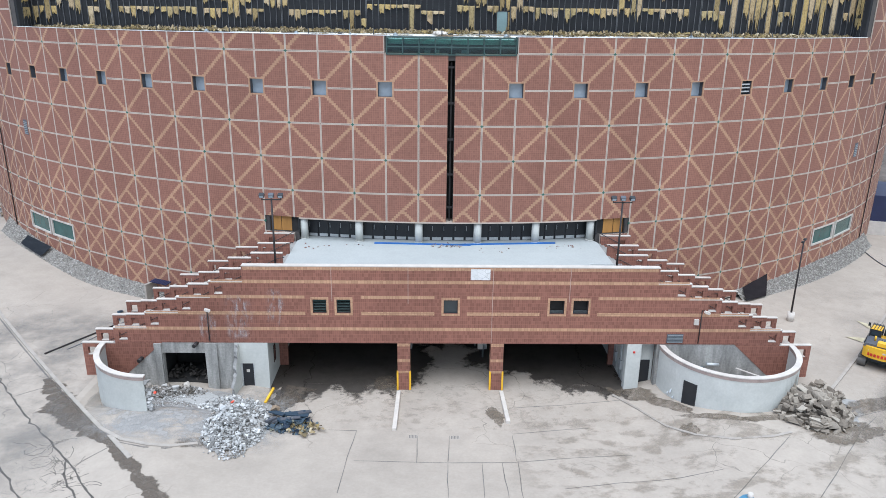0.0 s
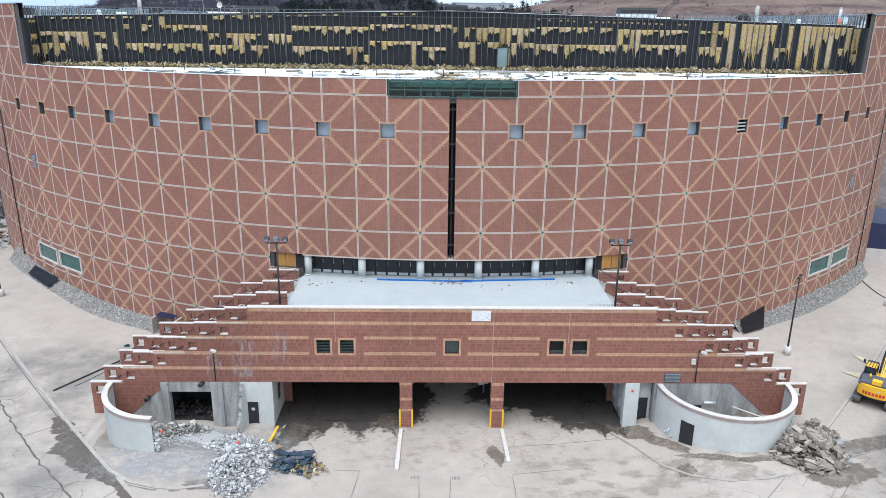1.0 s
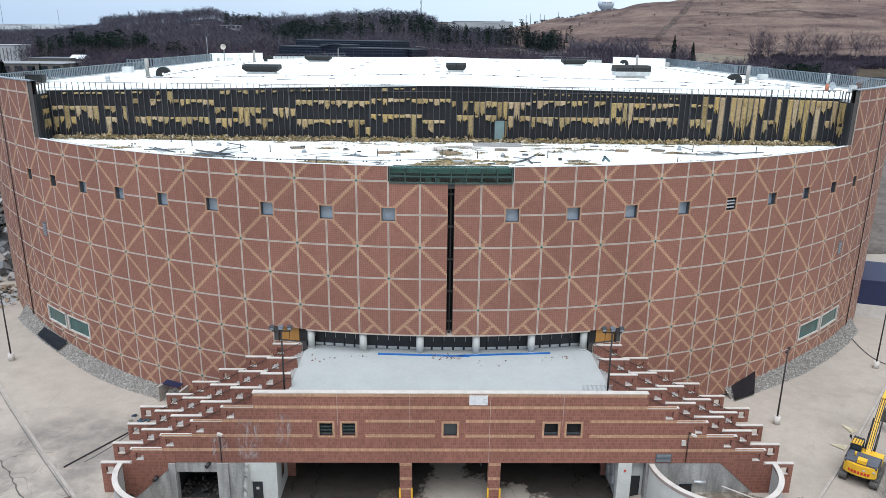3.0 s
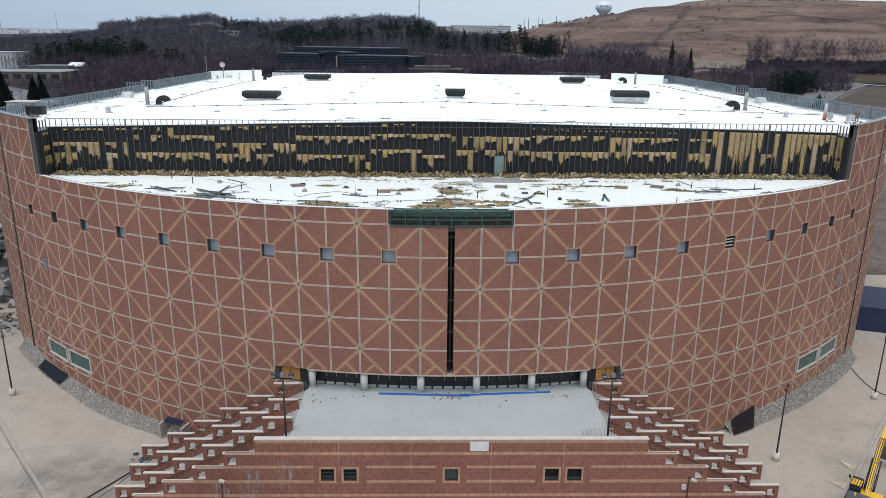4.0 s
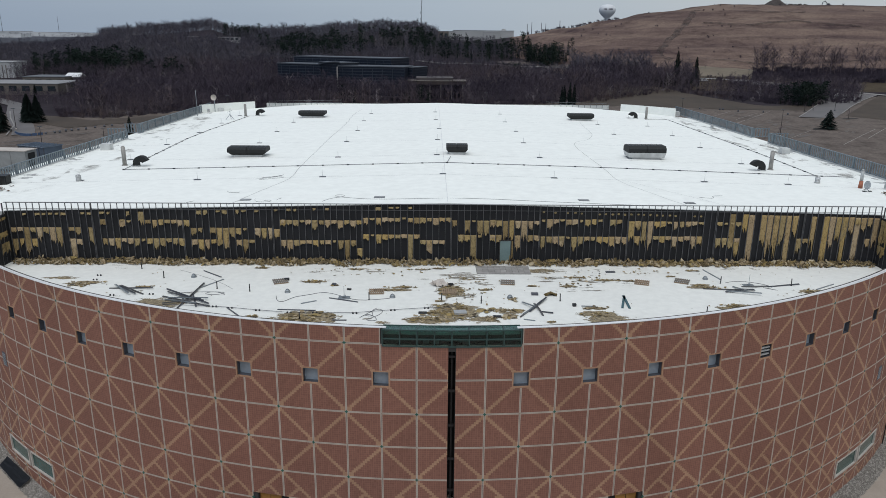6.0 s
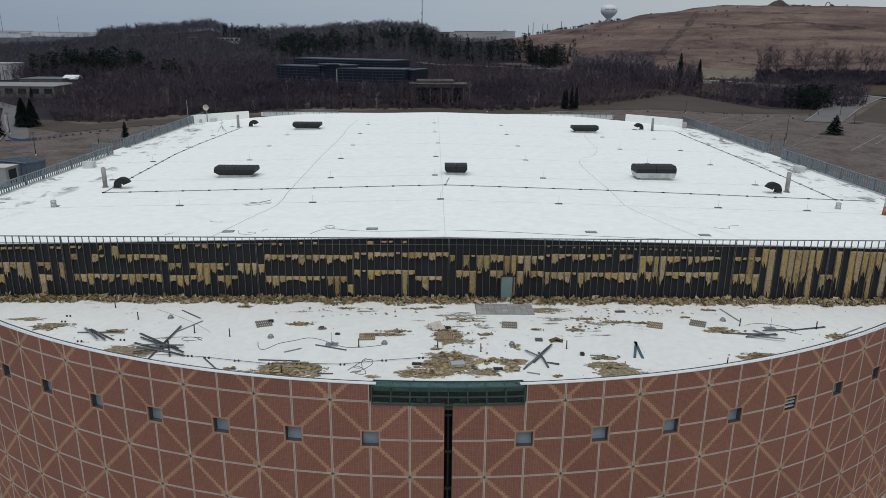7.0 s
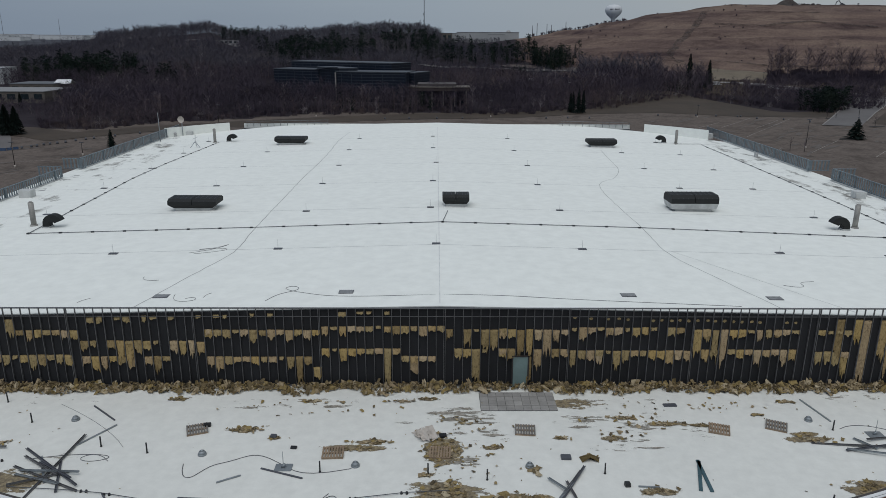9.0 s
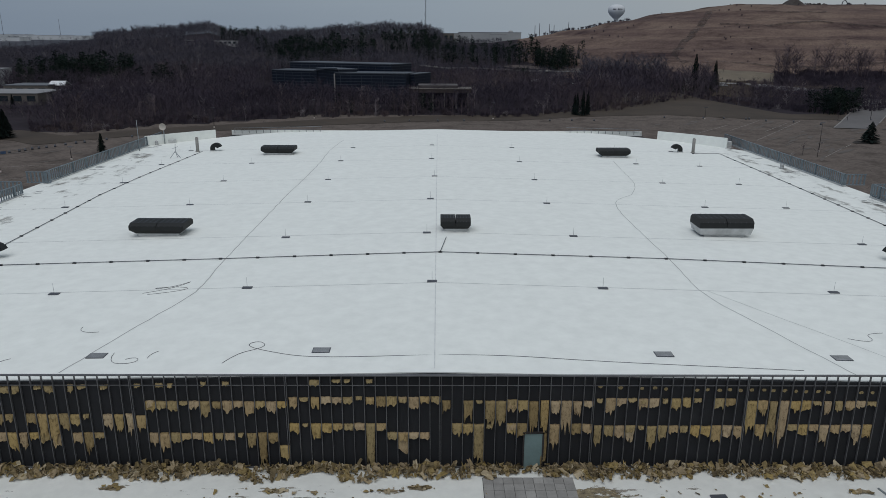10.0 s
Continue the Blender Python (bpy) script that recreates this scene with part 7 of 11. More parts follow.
def hood_vent(x, y, w, d, white=False):
    """A roof ventilator: a curb, pale skirt and black louvred hood in two halves."""
    v = thing("roof_ventilator", "large black hooded ventilator on a pale curb", "ventilator", Matrix.Translation((x, y, roof_z(x))) @ Matrix.Diagonal((1, 1, 1.38 if white else 1, 1)), "hooded roof ventilators")
    b = bmesh.new()
    box(b, -w * 0.38, w * 0.38, -d * 0.36, d * 0.36, -0.03, 0.45)
    part("curb", b, M_GALV, v)
    b = bmesh.new()
    k = 0.47 if white else 0.40
    lo = [(-w * k, -d * (k - 0.02)), (w * k, -d * (k - 0.02)), (w * k, d * (k - 0.02)), (-w * k, d * (k - 0.02))]
    hi = [(-w / 2, -d / 2), (w / 2, -d / 2), (w / 2, d / 2), (-w / 2, d / 2)]
    a, c = [b.verts.new((*p, 0.22 if white else 0.3)) for p in lo], [b.verts.new((*p, 0.72)) for p in hi]
    for i in range(4):
        b.faces.new((a[i], a[(i + 1) % 4], c[(i + 1) % 4], c[i]))
    part("skirt", b, M_GALV if white else M_VENT, v)
    for sx in (-1, 1):
        b = bmesh.new()
        x0, x1 = sorted((sx * 0.03, sx * w / 2))
        prof = [(-d / 2, 0.7), (-d / 2, 1.12), (-d * 0.34, 1.36), (d * 0.34, 1.36), (d / 2, 1.12), (d / 2, 0.7)]
        l, r = [b.verts.new((x0, p, q)) for p, q in prof], [b.verts.new((x1, p, q)) for p, q in prof]
        for i in range(6):
            b.faces.new((l[i], r[i], r[(i + 1) % 6], l[(i + 1) % 6]))
        b.faces.new(l[::-1])
        b.faces.new(r)
        bmesh.ops.recalc_face_normals(b, faces=b.faces)
        part("hood", b, M_VENT, v)
        for i in range(5):
            b = bmesh.new()
            xx = x0 + (x1 - x0) * (i + 0.5) / 5
            box(b, xx - 0.02, xx + 0.02, -d / 2 - 0.02, d / 2 + 0.02, 1.1, 1.14)
            box(b, xx - 0.02, xx + 0.02, -d * 0.34, d * 0.34, 1.355, 1.385)
            part("rib", b, M_GREYPAINT, v)


hood_vent(-27.6, 50.4, 5.4, 2.9)
hood_vent(1.95, 50.2, 3.0, 2.4)
hood_vent(29.0, 50.8, 5.4, 2.9, True)
hood_vent(-26.8, 102.0, 5.6, 3.0)
hood_vent(29.7, 100.6, 5.2, 3.0)


def gooseneck(x, y, side):
    g = thing("gooseneck_vent", "black gooseneck vent curving down over the white roof", "vent", Matrix.Translation((x, y, roof_z(x))) @ Matrix.Rotation(0.0 if side > 0 else math.pi, 4, "Z") @ Matrix.Scale(0.76, 4), "gooseneck vents")
    b = bmesh.new()
    box(b, -0.55, 0.55, -0.55, 0.55, -0.02, 0.22)
    part("curb", b, M_GALV, g)
    b = bmesh.new()
    n, prev = 10, None
    for i in range(n + 1):
        a = math.pi * 0.88 * i / n
        c = Vector((0.85 - 0.85 * math.cos(a), 0, 0.55 + 0.85 * math.sin(a)))
        t = Vector((math.sin(a), 0, math.cos(a)))
        u = t.cross(Vector((0, 1, 0)))
        k = 0.42 + 0.10 * i / n
        sec = [b.verts.new(c + u * sx * k + Vector((0, sy * 0.55, 0))) for sx, sy in ((-1, -1), (1, -1), (1, 1), (-1, 1))]
        if prev:
            for q in range(4):
                b.faces.new((prev[q], prev[(q + 1) % 4], sec[(q + 1) % 4], sec[q]))
        else:
            b.faces.new(sec)
        prev = sec
    bmesh.ops.recalc_face_normals(b, faces=b.faces)
    part("hood", b, M_VENT, g)
    b = bmesh.new()
    box(b, -0.42, 0.42, -0.55, 0.55, 0.2, 0.58)
    part("neck", b, M_VENT, g)


gooseneck(-40.6, 43.0, 1)
gooseneck(42.6, 42.9, -1)
gooseneck(-39.6, 106.8, 1)
gooseneck(43.4, 107.6, -1)
bm = bmesh.new()
rod(bm, (0, 0, 0), (0, 0, 2.5), 0.27, 0.27, 14)
rod(bm, (0, 0, 2.5), (0, 0, 2.62), 0.22, 0.12, 14)
rod(bm, (0, 0, 0), (0, 0, 0.14), 0.42, 0.34, 14)
flue_me = mesh_of(bm, "flue", plain("weathered_flue", (0.34, 0.33, 0.31), 0.7, 0.3, var=0.3))
for x, y in ((-42.5, 43.8), (44.2, 43.8), (-42.0, 106.0), (45.6, 107.2)):
    ob = new("flue_pipe", flue_me)
    ob.location = (x, y, roof_z(x) - 0.01)
    tagged(ob, "tall grey metal flue pipe on the white roof", "pipe", group="roof flues")
bm = bmesh.new()
rod(bm, (0, 0, 0), (0, 0, 0.4), 0.34, 0.28, 12)
rod(bm, (0, 0, 0.4), (0, 0, 0.7), 0.3, 0.3, 12)
rod(bm, (0, 0, 0.7), (0, 0, 0.8), 0.3, 0.1, 12)
cap_me = mesh_of(bm, "mushroom_vent", M_GALV)
for x, y in ((-43.6, 33.2), (45.9, 34.8), (54.6, 92.3), (-53.0, 116)):
    ob = new("mushroom_vent", cap_me)
    ob.location = (x, y, roof_z(x) - 0.01)
    tagged(ob, "small pale mushroom vent on the roof", "vent", group="mushroom vents")
for x, y, w, h in ((-51.3, 58.6, 1.5, 0.95), (53.6, 59.6, 1.3, 0.9), (55.6, 117.4, 1.5, 0.9), (-52.6, 119, 1.8, 0.9), (-50.9, 118.4, 1.2, 0.7)):
    b = bmesh.new()
    box(b, x - w / 2, x + w / 2, y - 0.6, y + 0.6, roof_z(x) - 0.05, roof_z(x) + h)
    bmesh.ops.bevel(b, geom=list(b.edges), offset=0.06, segments=2)
    tagged(part("equipment_box", b, M_UNIT), "pale boxed roof unit beside the screen", "roof unit", group="roof units")
for x, y in ((-7.0, 21.4), (14.2, 21.2), (25.3, 21.2), (-20.8, 21.2)):
    h = thing("roof_hatch", "flush dark louvred drain grille in the white roof", "grille", Matrix.Translation((x, y, roof_z(x) + 0.004)), "roof grilles")
    b = bmesh.new()
    box(b, -0.55, 0.55, -0.38, 0.38, 0, 0.03)
    part("frame", b, M_GREYPAINT, h)
    for i in range(5):
        b = bmesh.new()
        box(b, -0.5, 0.5, -0.3 + i * 0.14, -0.24 + i * 0.14, 0.03, 0.05)
        part("slat", b, M_GALV, h)
# satellite dish and masts at the left rear corner
dish = thing("satellite_dish", "white satellite dish on a short mast at the roof corner", "dish", Matrix.Translation((-51.8, 117.0, roof_z(52))))
b = bmesh.new()
rod(b, (0, 0, -0.02), (0, 0, 3.3), 0.09, 0.09, 8)
part("mast", b, M_STEEL, dish)
b = bmesh.new()
prev = None
for i in range(6):
    r = 0.65 * i / 5 + 0.01
    c = [b.verts.new((r * math.cos(2 * math.pi * k / 16), -0.25 - 0.3 * (1 - (r / 0.66) ** 2) * -1 - 0.2, 3.3 + r * math.sin(2 * math.pi * k / 16))) for k in range(16)]
    if prev:
        for k in range(16):
            b.faces.new((prev[k], prev[(k + 1) % 16], c[(k + 1) % 16], c[k]))
    prev = c
part("reflector", b, M_CAP, dish)
b = bmesh.new()
rod(b, (-53.2, 108.5, roof_z(53) - 0.05), (-53.2, 108.5, roof_z(53) + 5.5), 0.08, 0.05, 8)
tagged(part("roof_mast", b, M_STEEL), "thin grey mast on the roof edge", "mast")
tp = thing("antenna_tripod", "small thin antenna on a tripod on the white roof", "antenna", Matrix.Translation((-43.6, 99.6, roof_z(43.6))))
for dx, dy in ((-0.8, -0.4), (0.9, -0.3), (0.0, 0.8)):
    b = bmesh.new()
    rod(b, (dx, dy, 0), (0, 0, 1.1), 0.05, None, 6)
    part("leg", b, M_STEEL, tp)
b = bmesh.new()
rod(b, (0, 0, 1.0), (0.1, 0, 2.3), 0.06, 0.04, 6)
rod(b, (-0.5, 0, 1.5), (0.5, 0, 1.9), 0.03, None, 6)
part("mast", b, M_STEEL, tp)

# blue-grey louvre screens along the roof sides
bm = bmesh.new()
box(bm, -0.03, 0.03, -0.11, 0.11, 0.22, 1.66)
slat_me = mesh_of(bm, "slat", M_SCREEN)
bm = bmesh.new()
box(bm, -0.07, 0.07, -0.07, 0.07, -0.05, 1.74)
post_me = mesh_of(bm, "post", M_SCREEN)


def screen(x, y0, y1, z):
    sc = thing("roof_screen", "blue-grey steel louvre screen along the roof edge", "screen", group="roof screens")
    n = int((y1 - y0) / 0.52)
    for i in range(n + 1):
        y = y0 + (y1 - y0) * i / n
        piece("slat", slat_me, sc, Matrix.Translation((x, y, z)))
    for i in range(int((y1 - y0) / 4) + 1):
        piece("post", post_me, sc, Matrix.Translation((x + (0.12 if x < 0 else -0.12), y0 + i * 4, z)))
    for zz in (0.2, 1.68):
        b = bmesh.new()
        box(b, x - 0.08, x + 0.08, y0, y1, z + zz - 0.05, z + zz + 0.05)
        part("rail", b, M_SCREEN, sc)


for sx in (-1, 1):
    near_x, far_x = (-53.4, -54.2) if sx < 0 else (56.5, 56.9)
    screen(near_x, 25.5, 71.0, roof_z(53) - (0.3 if sx < 0 else 0.0))
    screen(far_x, 78.4, 122.0, roof_z(54))
    for y in (71.4, 78.4):
        sc = thing("roof_screen", "short return of the blue-grey louvre screen", "screen", group="roof screens")
        for i in range(7):
            piece("slat", slat_me, sc, Matrix.Translation((near_x + sx * i * 0.52, y, roof_z(54))) @ Matrix.Rotation(math.pi / 2, 4, "Z"))
        for zz in (0.2, 1.68):
            b = bmesh.new()
            box(b, *sorted((near_x, near_x + sx * 3.3)), y - 0.07, y + 0.07, roof_z(54) + zz - 0.05, roof_z(54) + zz + 0.05)
            part("rail", b, M_SCREEN, sc)
    b = bmesh.new()
    box(b, *sorted((near_x - sx * 0.25, near_x + sx * 0.15)), 25.5, 71.2, roof_z(54) - 0.05, roof_z(54) + 0.16)
    box(b, *sorted((far_x - sx * 0.25, far_x + sx * 0.15)), 78.2, 122, roof_z(54) - 0.05, roof_z(54) + 0.16)
    part("screen_curb", b, M_GALV, roof, "pale metal curb under the louvre screen")
    bl = bmesh.new()
    for y in (36, 50, 62, 70, 90, 104, 114):
        for q in range(4):
            blot(bl, rng.uniform(51.2, 53.0) * -1 if sx < 0 else rng.uniform(54.0, 56.2), y + rng.gauss(0, 1.5), rng.uniform(0.3, 0.8), rng.uniform(0.15, 0.6), rng, on_roof, 0.005 + 0.002 * q, 20, 0, 0.8)
    tagged(part("roof_dirt", bl, M_TRACE), "grey dirt washed up along the roof's side screen", "dirt", kind="stuff")
# rear railing
rail = thing("roof_railing", "low steel railing along the roof's rear edge", "railing")
bm = bmesh.new()
box(bm, -0.035, 0.035, -0.035, 0.035, -0.05, 1.1)
rp = mesh_of(bm, "post", M_STUD)
for i in range(58):
    if not -42.6 + i * 1.5 + 0.2 < -23.5 and not -42.5 + i * 1.5 > 27:
        continue
    piece("post", rp, rail, Matrix.Translation((-42.5 + i * 1.5, BACK_Y + 7.2, roof_z(-42.5 + i * 1.5))))
for zz in (0.55, 1.08):
    for sx in (-1, 1):
        b = bmesh.new()
        x1 = -24.3 if sx < 0 else 27.2
        bar(b, (sx * 42.6, BACK_Y + 7.2, roof_z(42.6) + zz), (x1, BACK_Y + 7.2, roof_z(x1) + zz), 0.045)
        part("rail", b, M_STEEL, rail)

# ---- plant and clutter on the left lower deck ----
# Taken for a box trailer; its louvre and skid are added
ph = thing("plant_unit", "long pale box-shaped cooling unit with panel joints on the side deck", "roof unit", Matrix.Translation((-68.6, 67.0, DECK)) @ Matrix.Rotation(radians(-4), 4, "Z"), "side deck units")
M_PALEBOX = plain("pale_panel", (0.30, 0.31, 0.305), 0.6, 0.1, var=0.15)
for i in range(3):
    b = bmesh.new()
    box(b, -2.6 - i * 2.62, -0.04 - i * 2.62, 0, 3.1, 0.25, 3.3)
    bmesh.ops.bevel(b, geom=list(b.edges), offset=0.04, segments=1)
    part("panel", b, M_PALEBOX, ph)
b = bmesh.new()
box(b, -8.0, 0.12, -0.12, 3.25, 3.3, 3.42)
part("roof", b, M_CAP, ph, "flat white metal roof")
b = bmesh.new()
box(b, -0.05, 0.02, 0.7, 2.5, 0.7, 2.9)
part("louvre", b, M_VENT, ph, "dark air intake")
b = bmesh.new()
box(b, -7.9, 0, 0.1, 3.0, 0, 0.25)
part("skid", b, M_GREYPAINT, ph)
pf = thing("plant_enclosure", "blue-grey sheet steel enclosure with a ribbed roof on the side deck", "plant room", Matrix.Translation((-68.4, 71.6, DECK)) @ Matrix.Rotation(radians(-24), 4, "Z") @ Matrix.Diagonal((0.7, 0.9, 0.9, 1)), "side deck units")
M_BLUEGREY = plain("blue_grey_sheet", (0.115, 0.15, 0.20), 0.6, 0.2, var=0.2)
b = bmesh.new()
box(b, -9.0, 0, 0.6, 4.6, 0, 3.5)
part("body", b, M_BLUEGREY, pf)
b = bmesh.new()
box(b, -9.2, 0.15, 0.4, 4.8, 3.5, 3.62)
part("roof", b, plain("dull_blue_sheet", (0.17, 0.21, 0.26), 0.6, 0.2, var=0.2), pf)
for i in range(10):
    b = bmesh.new()
    box(b, -9.1 + i * 1.0, -9.0 + i * 1.0, 0.42, 4.78, 3.62, 3.72)
    part("rib", b, M_BLUEGREY, pf)
for i in range(6):
    b = bmesh.new()
    box(b, -8.95 + i * 1.76, -8.8 + i * 1.76, 0.5, 0.6, 0, 3.5)
    part("post", b, M_GREYPAINT, pf)
# black tank, torn membrane and fittings at the front corners of the main roof
bx = thing("black_tank", "black plastic box with a rim beside the roof screen", "box", Matrix.Translation((-52.2, 32.0, roof_z(52.4))) @ Matrix.Rotation(0.1, 4, "Z") @ Matrix.Diagonal((0.9, 0.9, 0.8, 1)))
b = bmesh.new()
box(b, -1.1, 1.1, -0.7, 0.7, -0.02, 1.25)
bmesh.ops.bevel(b, geom=list(b.edges), offset=0.08, segments=2)
part("body", b, M_VENT, bx)
for x in (-0.95, -0.3, 0.35, 0.95):
    b = bmesh.new()
    box(b, x - 0.06, x + 0.06, -0.76, -0.7, 0.05, 1.2)
    part("rib", b, M_BLACK, bx)
b = bmesh.new()
box(b, -1.16, 1.16, -0.76, 0.76, 1.25, 1.36)
part("lid", b, M_BLACK, bx)
rng = random.Random(77)
for cx, cy, lb in ((-51.2, 28.4, "torn brown membrane and boards at the roof's corner"), (52.0, 27.6, "splintered boards and torn sheet at the roof's corner")):
    b = bmesh.new()
    for _ in range(46):
        w = rng.uniform(0.2, 0.7)
        rag(b, (cx + rng.gauss(0, 1.0), cy + rng.gauss(0, 0.9), on_roof(cx, cy) + 0.05), w, w * rng.uniform(0.2, 0.7), rng, (rng.uniform(-0.3, 0.3), rng.uniform(-0.3, 0.3), 1), 0, 0.15)
    for _ in range(9):
        a, l = rng.uniform(0, 3.14), rng.uniform(0.5, 1.3)
        x, y = cx + rng.gauss(0, 0.7), cy + rng.gauss(0, 0.7)
        z = on_roof(x, y)
        bar(b, (x - l * math.cos(a), y - l * math.sin(a), z + 0.06), (x + l * math.cos(a), y + l * math.sin(a), z + rng.uniform(0.06, 0.5)), 0.12, 0.05)
    tagged(part("roof_debris", b, islands("splintered_boards", [(0, (0.07, 0.05, 0.04)), (0.4, (0.20, 0.14, 0.10)), (0.75, (0.34, 0.29, 0.24)), (1, (0.5, 0.47, 0.43))])), lb, "debris", kind="stuff")
sd = thing("satellite_dish", "white satellite dish on a weighted foot beside a flue", "dish", Matrix.Translation((49.3, 30.4, roof_z(49.3))) @ Matrix.Rotation(0.25, 4, "Z") @ Matrix.Scale(0.6, 4))
b = bmesh.new()
for x, y in ((-0.7, -0.5), (0.7, -0.5), (0.0, 0.6)):
    bar(b, (x, y, 0.04), (0, 0, 0.5), 0.07)
part("stand", b, M_GREYPAINT, sd)
for x in (-0.65, 0.65):
    b = bmesh.new()
    box(b, x - 0.35, x + 0.35, -0.65, -0.3, 0.0, 0.14)
    part("ballast", b, M_BLACK, sd)
b = bmesh.new()
prev = None
for i in range(7):
    r = 0.85 * i / 6 + 0.01
    c = [b.verts.new((r * math.cos(2 * math.pi * k / 20), -0.3 + 0.28 * (1 - (r / 0.86) ** 2) + 0.12 * r * math.sin(2 * math.pi * k / 20), 1.25 + r * math.sin(2 * math.pi * k / 20))) for k in range(20)]
    if prev:
        for k in range(20):
            b.faces.new((prev[k], prev[(k + 1) % 20], c[(k + 1) % 20], c[k]))
    prev = c
bmesh.ops.solidify(b, geom=list(b.faces), thickness=0.03)
part("reflector", b, plain("dish_white", (0.52, 0.55, 0.57), 0.5, var=0.1), sd)
b = bmesh.new()
rod(b, (0, -0.25, 0.6), (0, -1.0, 1.2), 0.03, None, 6)
part("feed_arm", b, M_STEEL, sd)
fl = thing("flue_pipe", "grey flue pipe with a rusty orange lower half", "pipe", Matrix.Translation((49.75, 32.2, roof_z(49.7))) @ Matrix.Diagonal((0.72, 0.72, 0.60, 1)))
b = bmesh.new()
rod(b, (0, 0, 1.5), (0, 0, 3.6), 0.26, 0.26, 14)
rod(b, (0, 0, 3.6), (0, 0, 3.78), 0.32, 0.14, 14)
part("upper_pipe", b, M_GALV, fl)
b = bmesh.new()
rod(b, (0, 0, -0.05), (0, 0, 1.5), 0.36, 0.30, 14)
part("sleeve", b, plain("rusty_orange", (0.36, 0.13, 0.075), 0.75, var=0.3), fl)
un = thing("roof_fan", "pale boxed roof fan with rusty pipes beside it", "roof unit", Matrix.Translation((53.2, 32.0, roof_z(52.9))) @ Matrix.Scale(0.66, 4), "roof units")
b = bmesh.new()
box(b, -0.75, 0.35, -0.5, 0.5, -0.03, 1.25)
bmesh.ops.bevel(b, geom=list(b.edges), offset=0.06, segments=2)
part("casing", b, M_GALV, un)
for x, h in ((0.6, 1.7), (0.95, 1.4), (1.35, 1.5)):
    b = bmesh.new()
    tube(b, [(x, 0.1, -0.02), (x, 0.1, h), (x + 0.4, 0.2, h + 0.15)], 0.11, 8)
    part("pipe", b, plain("rusted_pipe", (0.10, 0.055, 0.045), 0.8, var=0.4), un)

# ---- plaza clutter ----
for pts, lb in (([(-6.7, 0.25), (-2.4, 0.02), (2.0, -0.2)], "long blue plastic sheet strip lying before the doors"), ([(1.0, -0.1), (5.0, 0.25), (9.8, 0.6)], "long blue plastic sheet strip lying before the doors")):
    b = bmesh.new()
    for p, q in zip(pts, pts[1:]):
        bar(b, (*p, PLAZA + 0.055), (*q, PLAZA + 0.055), 0.22, 0.10)
    tagged(part("blue_strip", b, M_BLUE), lb, "sheet", group="blue strips")
rng = random.Random(31)
b = bmesh.new()
for cx, cy, n in ((-0.2, -0.3, 60), (3.9, -1.7, 8), (-12.0, -0.8, 10), (-8.5, -0.4, 8), (1.4, -9.3, 40), (4.0, -8.8, 18), (10.5, -0.4, 14), (-2.2, -9.5, 10)):
    for _ in range(n):
        w = rng.uniform(0.035, 0.13)
        chunk(b, (cx + rng.gauss(0, 0.9), min(0.9, max(-9.8, cy + rng.gauss(0, 0.35))), PLAZA + w * 0.3), (w, w * 0.6, w * 0.4), rng)
tagged(part("plaza_litter", b, islands("plaza_scraps", [(0, (0.05, 0.05, 0.05)), (0.4, (0.22, 0.10, 0.07)), (0.7, (0.4, 0.38, 0.35)), (1, (0.3, 0.2, 0.15))])), "small scraps and broken tile on the pale plaza", "debris", kind="stuff")
fence = thing("lying_railing", "pale steel railing section leaning behind the parapet", "railing")
for i in range(24):
    b = bmesh.new()
    rod(b, (11.2 + i * 0.11, -7.6, PLAZA), (11.2 + i * 0.11, -7.6, PLAZA + 0.9), 0.015, None, 5)
    part("bar", b, M_GALV, fence)
b = bmesh.new()
for z in (0.05, 0.9):
    rod(b, (11.15, -7.6, PLAZA + z), (13.8, -7.6, PLAZA + z), 0.025, None, 6)
part("rail", b, M_GALV, fence)


def flood_lamp(x, y, z, h, label):
    l = thing("flood_lamp", label, "lamp post", Matrix.Translation((x, y, z)), "plaza flood lamps")
    b = bmesh.new()
    rod(b, (0, 0, 0), (0, 0, h), 0.085, 0.07, 10)
    rod(b, (0, 0, 0), (0, 0, 0.12), 0.2, 0.2, 10)
    part("pole", b, M_RUST, l)
    b = bmesh.new()
    bar(b, (-0.75, 0, h - 0.05), (0.75, 0, h - 0.05), 0.08)
    for dx in (-0.7, 0, 0.7):
        bar(b, (dx, 0, h - 0.05), (dx, 0, h + 0.22), 0.05)
    part("cross_arm", b, M_RUST, l)
    for dx in (-0.7, 0.0, 0.7):
        b = bmesh.new()
        box(b, -0.19, 0.19, -0.16, 0.16, -0.14, 0.14, 0, Matrix.Translation((dx, -0.05, h + 0.28)) @ Matrix.Rotation(radians(25), 4, "X"))
        bmesh.ops.bevel(b, geom=list(b.edges), offset=0.03, segments=1)
        hd = part("lamp_head", b, M_BLACK if dx else M_GREYPAINT, l)
        b = bmesh.new()
        box(b, -0.15, 0.15, -0.172, -0.16, -0.10, 0.10, 0, Matrix.Translation((dx, -0.05, h + 0.28)) @ Matrix.Rotation(radians(25), 4, "X"))
        part("lens", b, M_PANE, hd)


flood_lamp(-13.62, -9.3, PLAZA, 6.5, "dark three-headed flood lamp on the plaza corner")
flood_lamp(12.9, -9.3, PLAZA, 6.5, "dark three-headed flood lamp on the plaza corner")


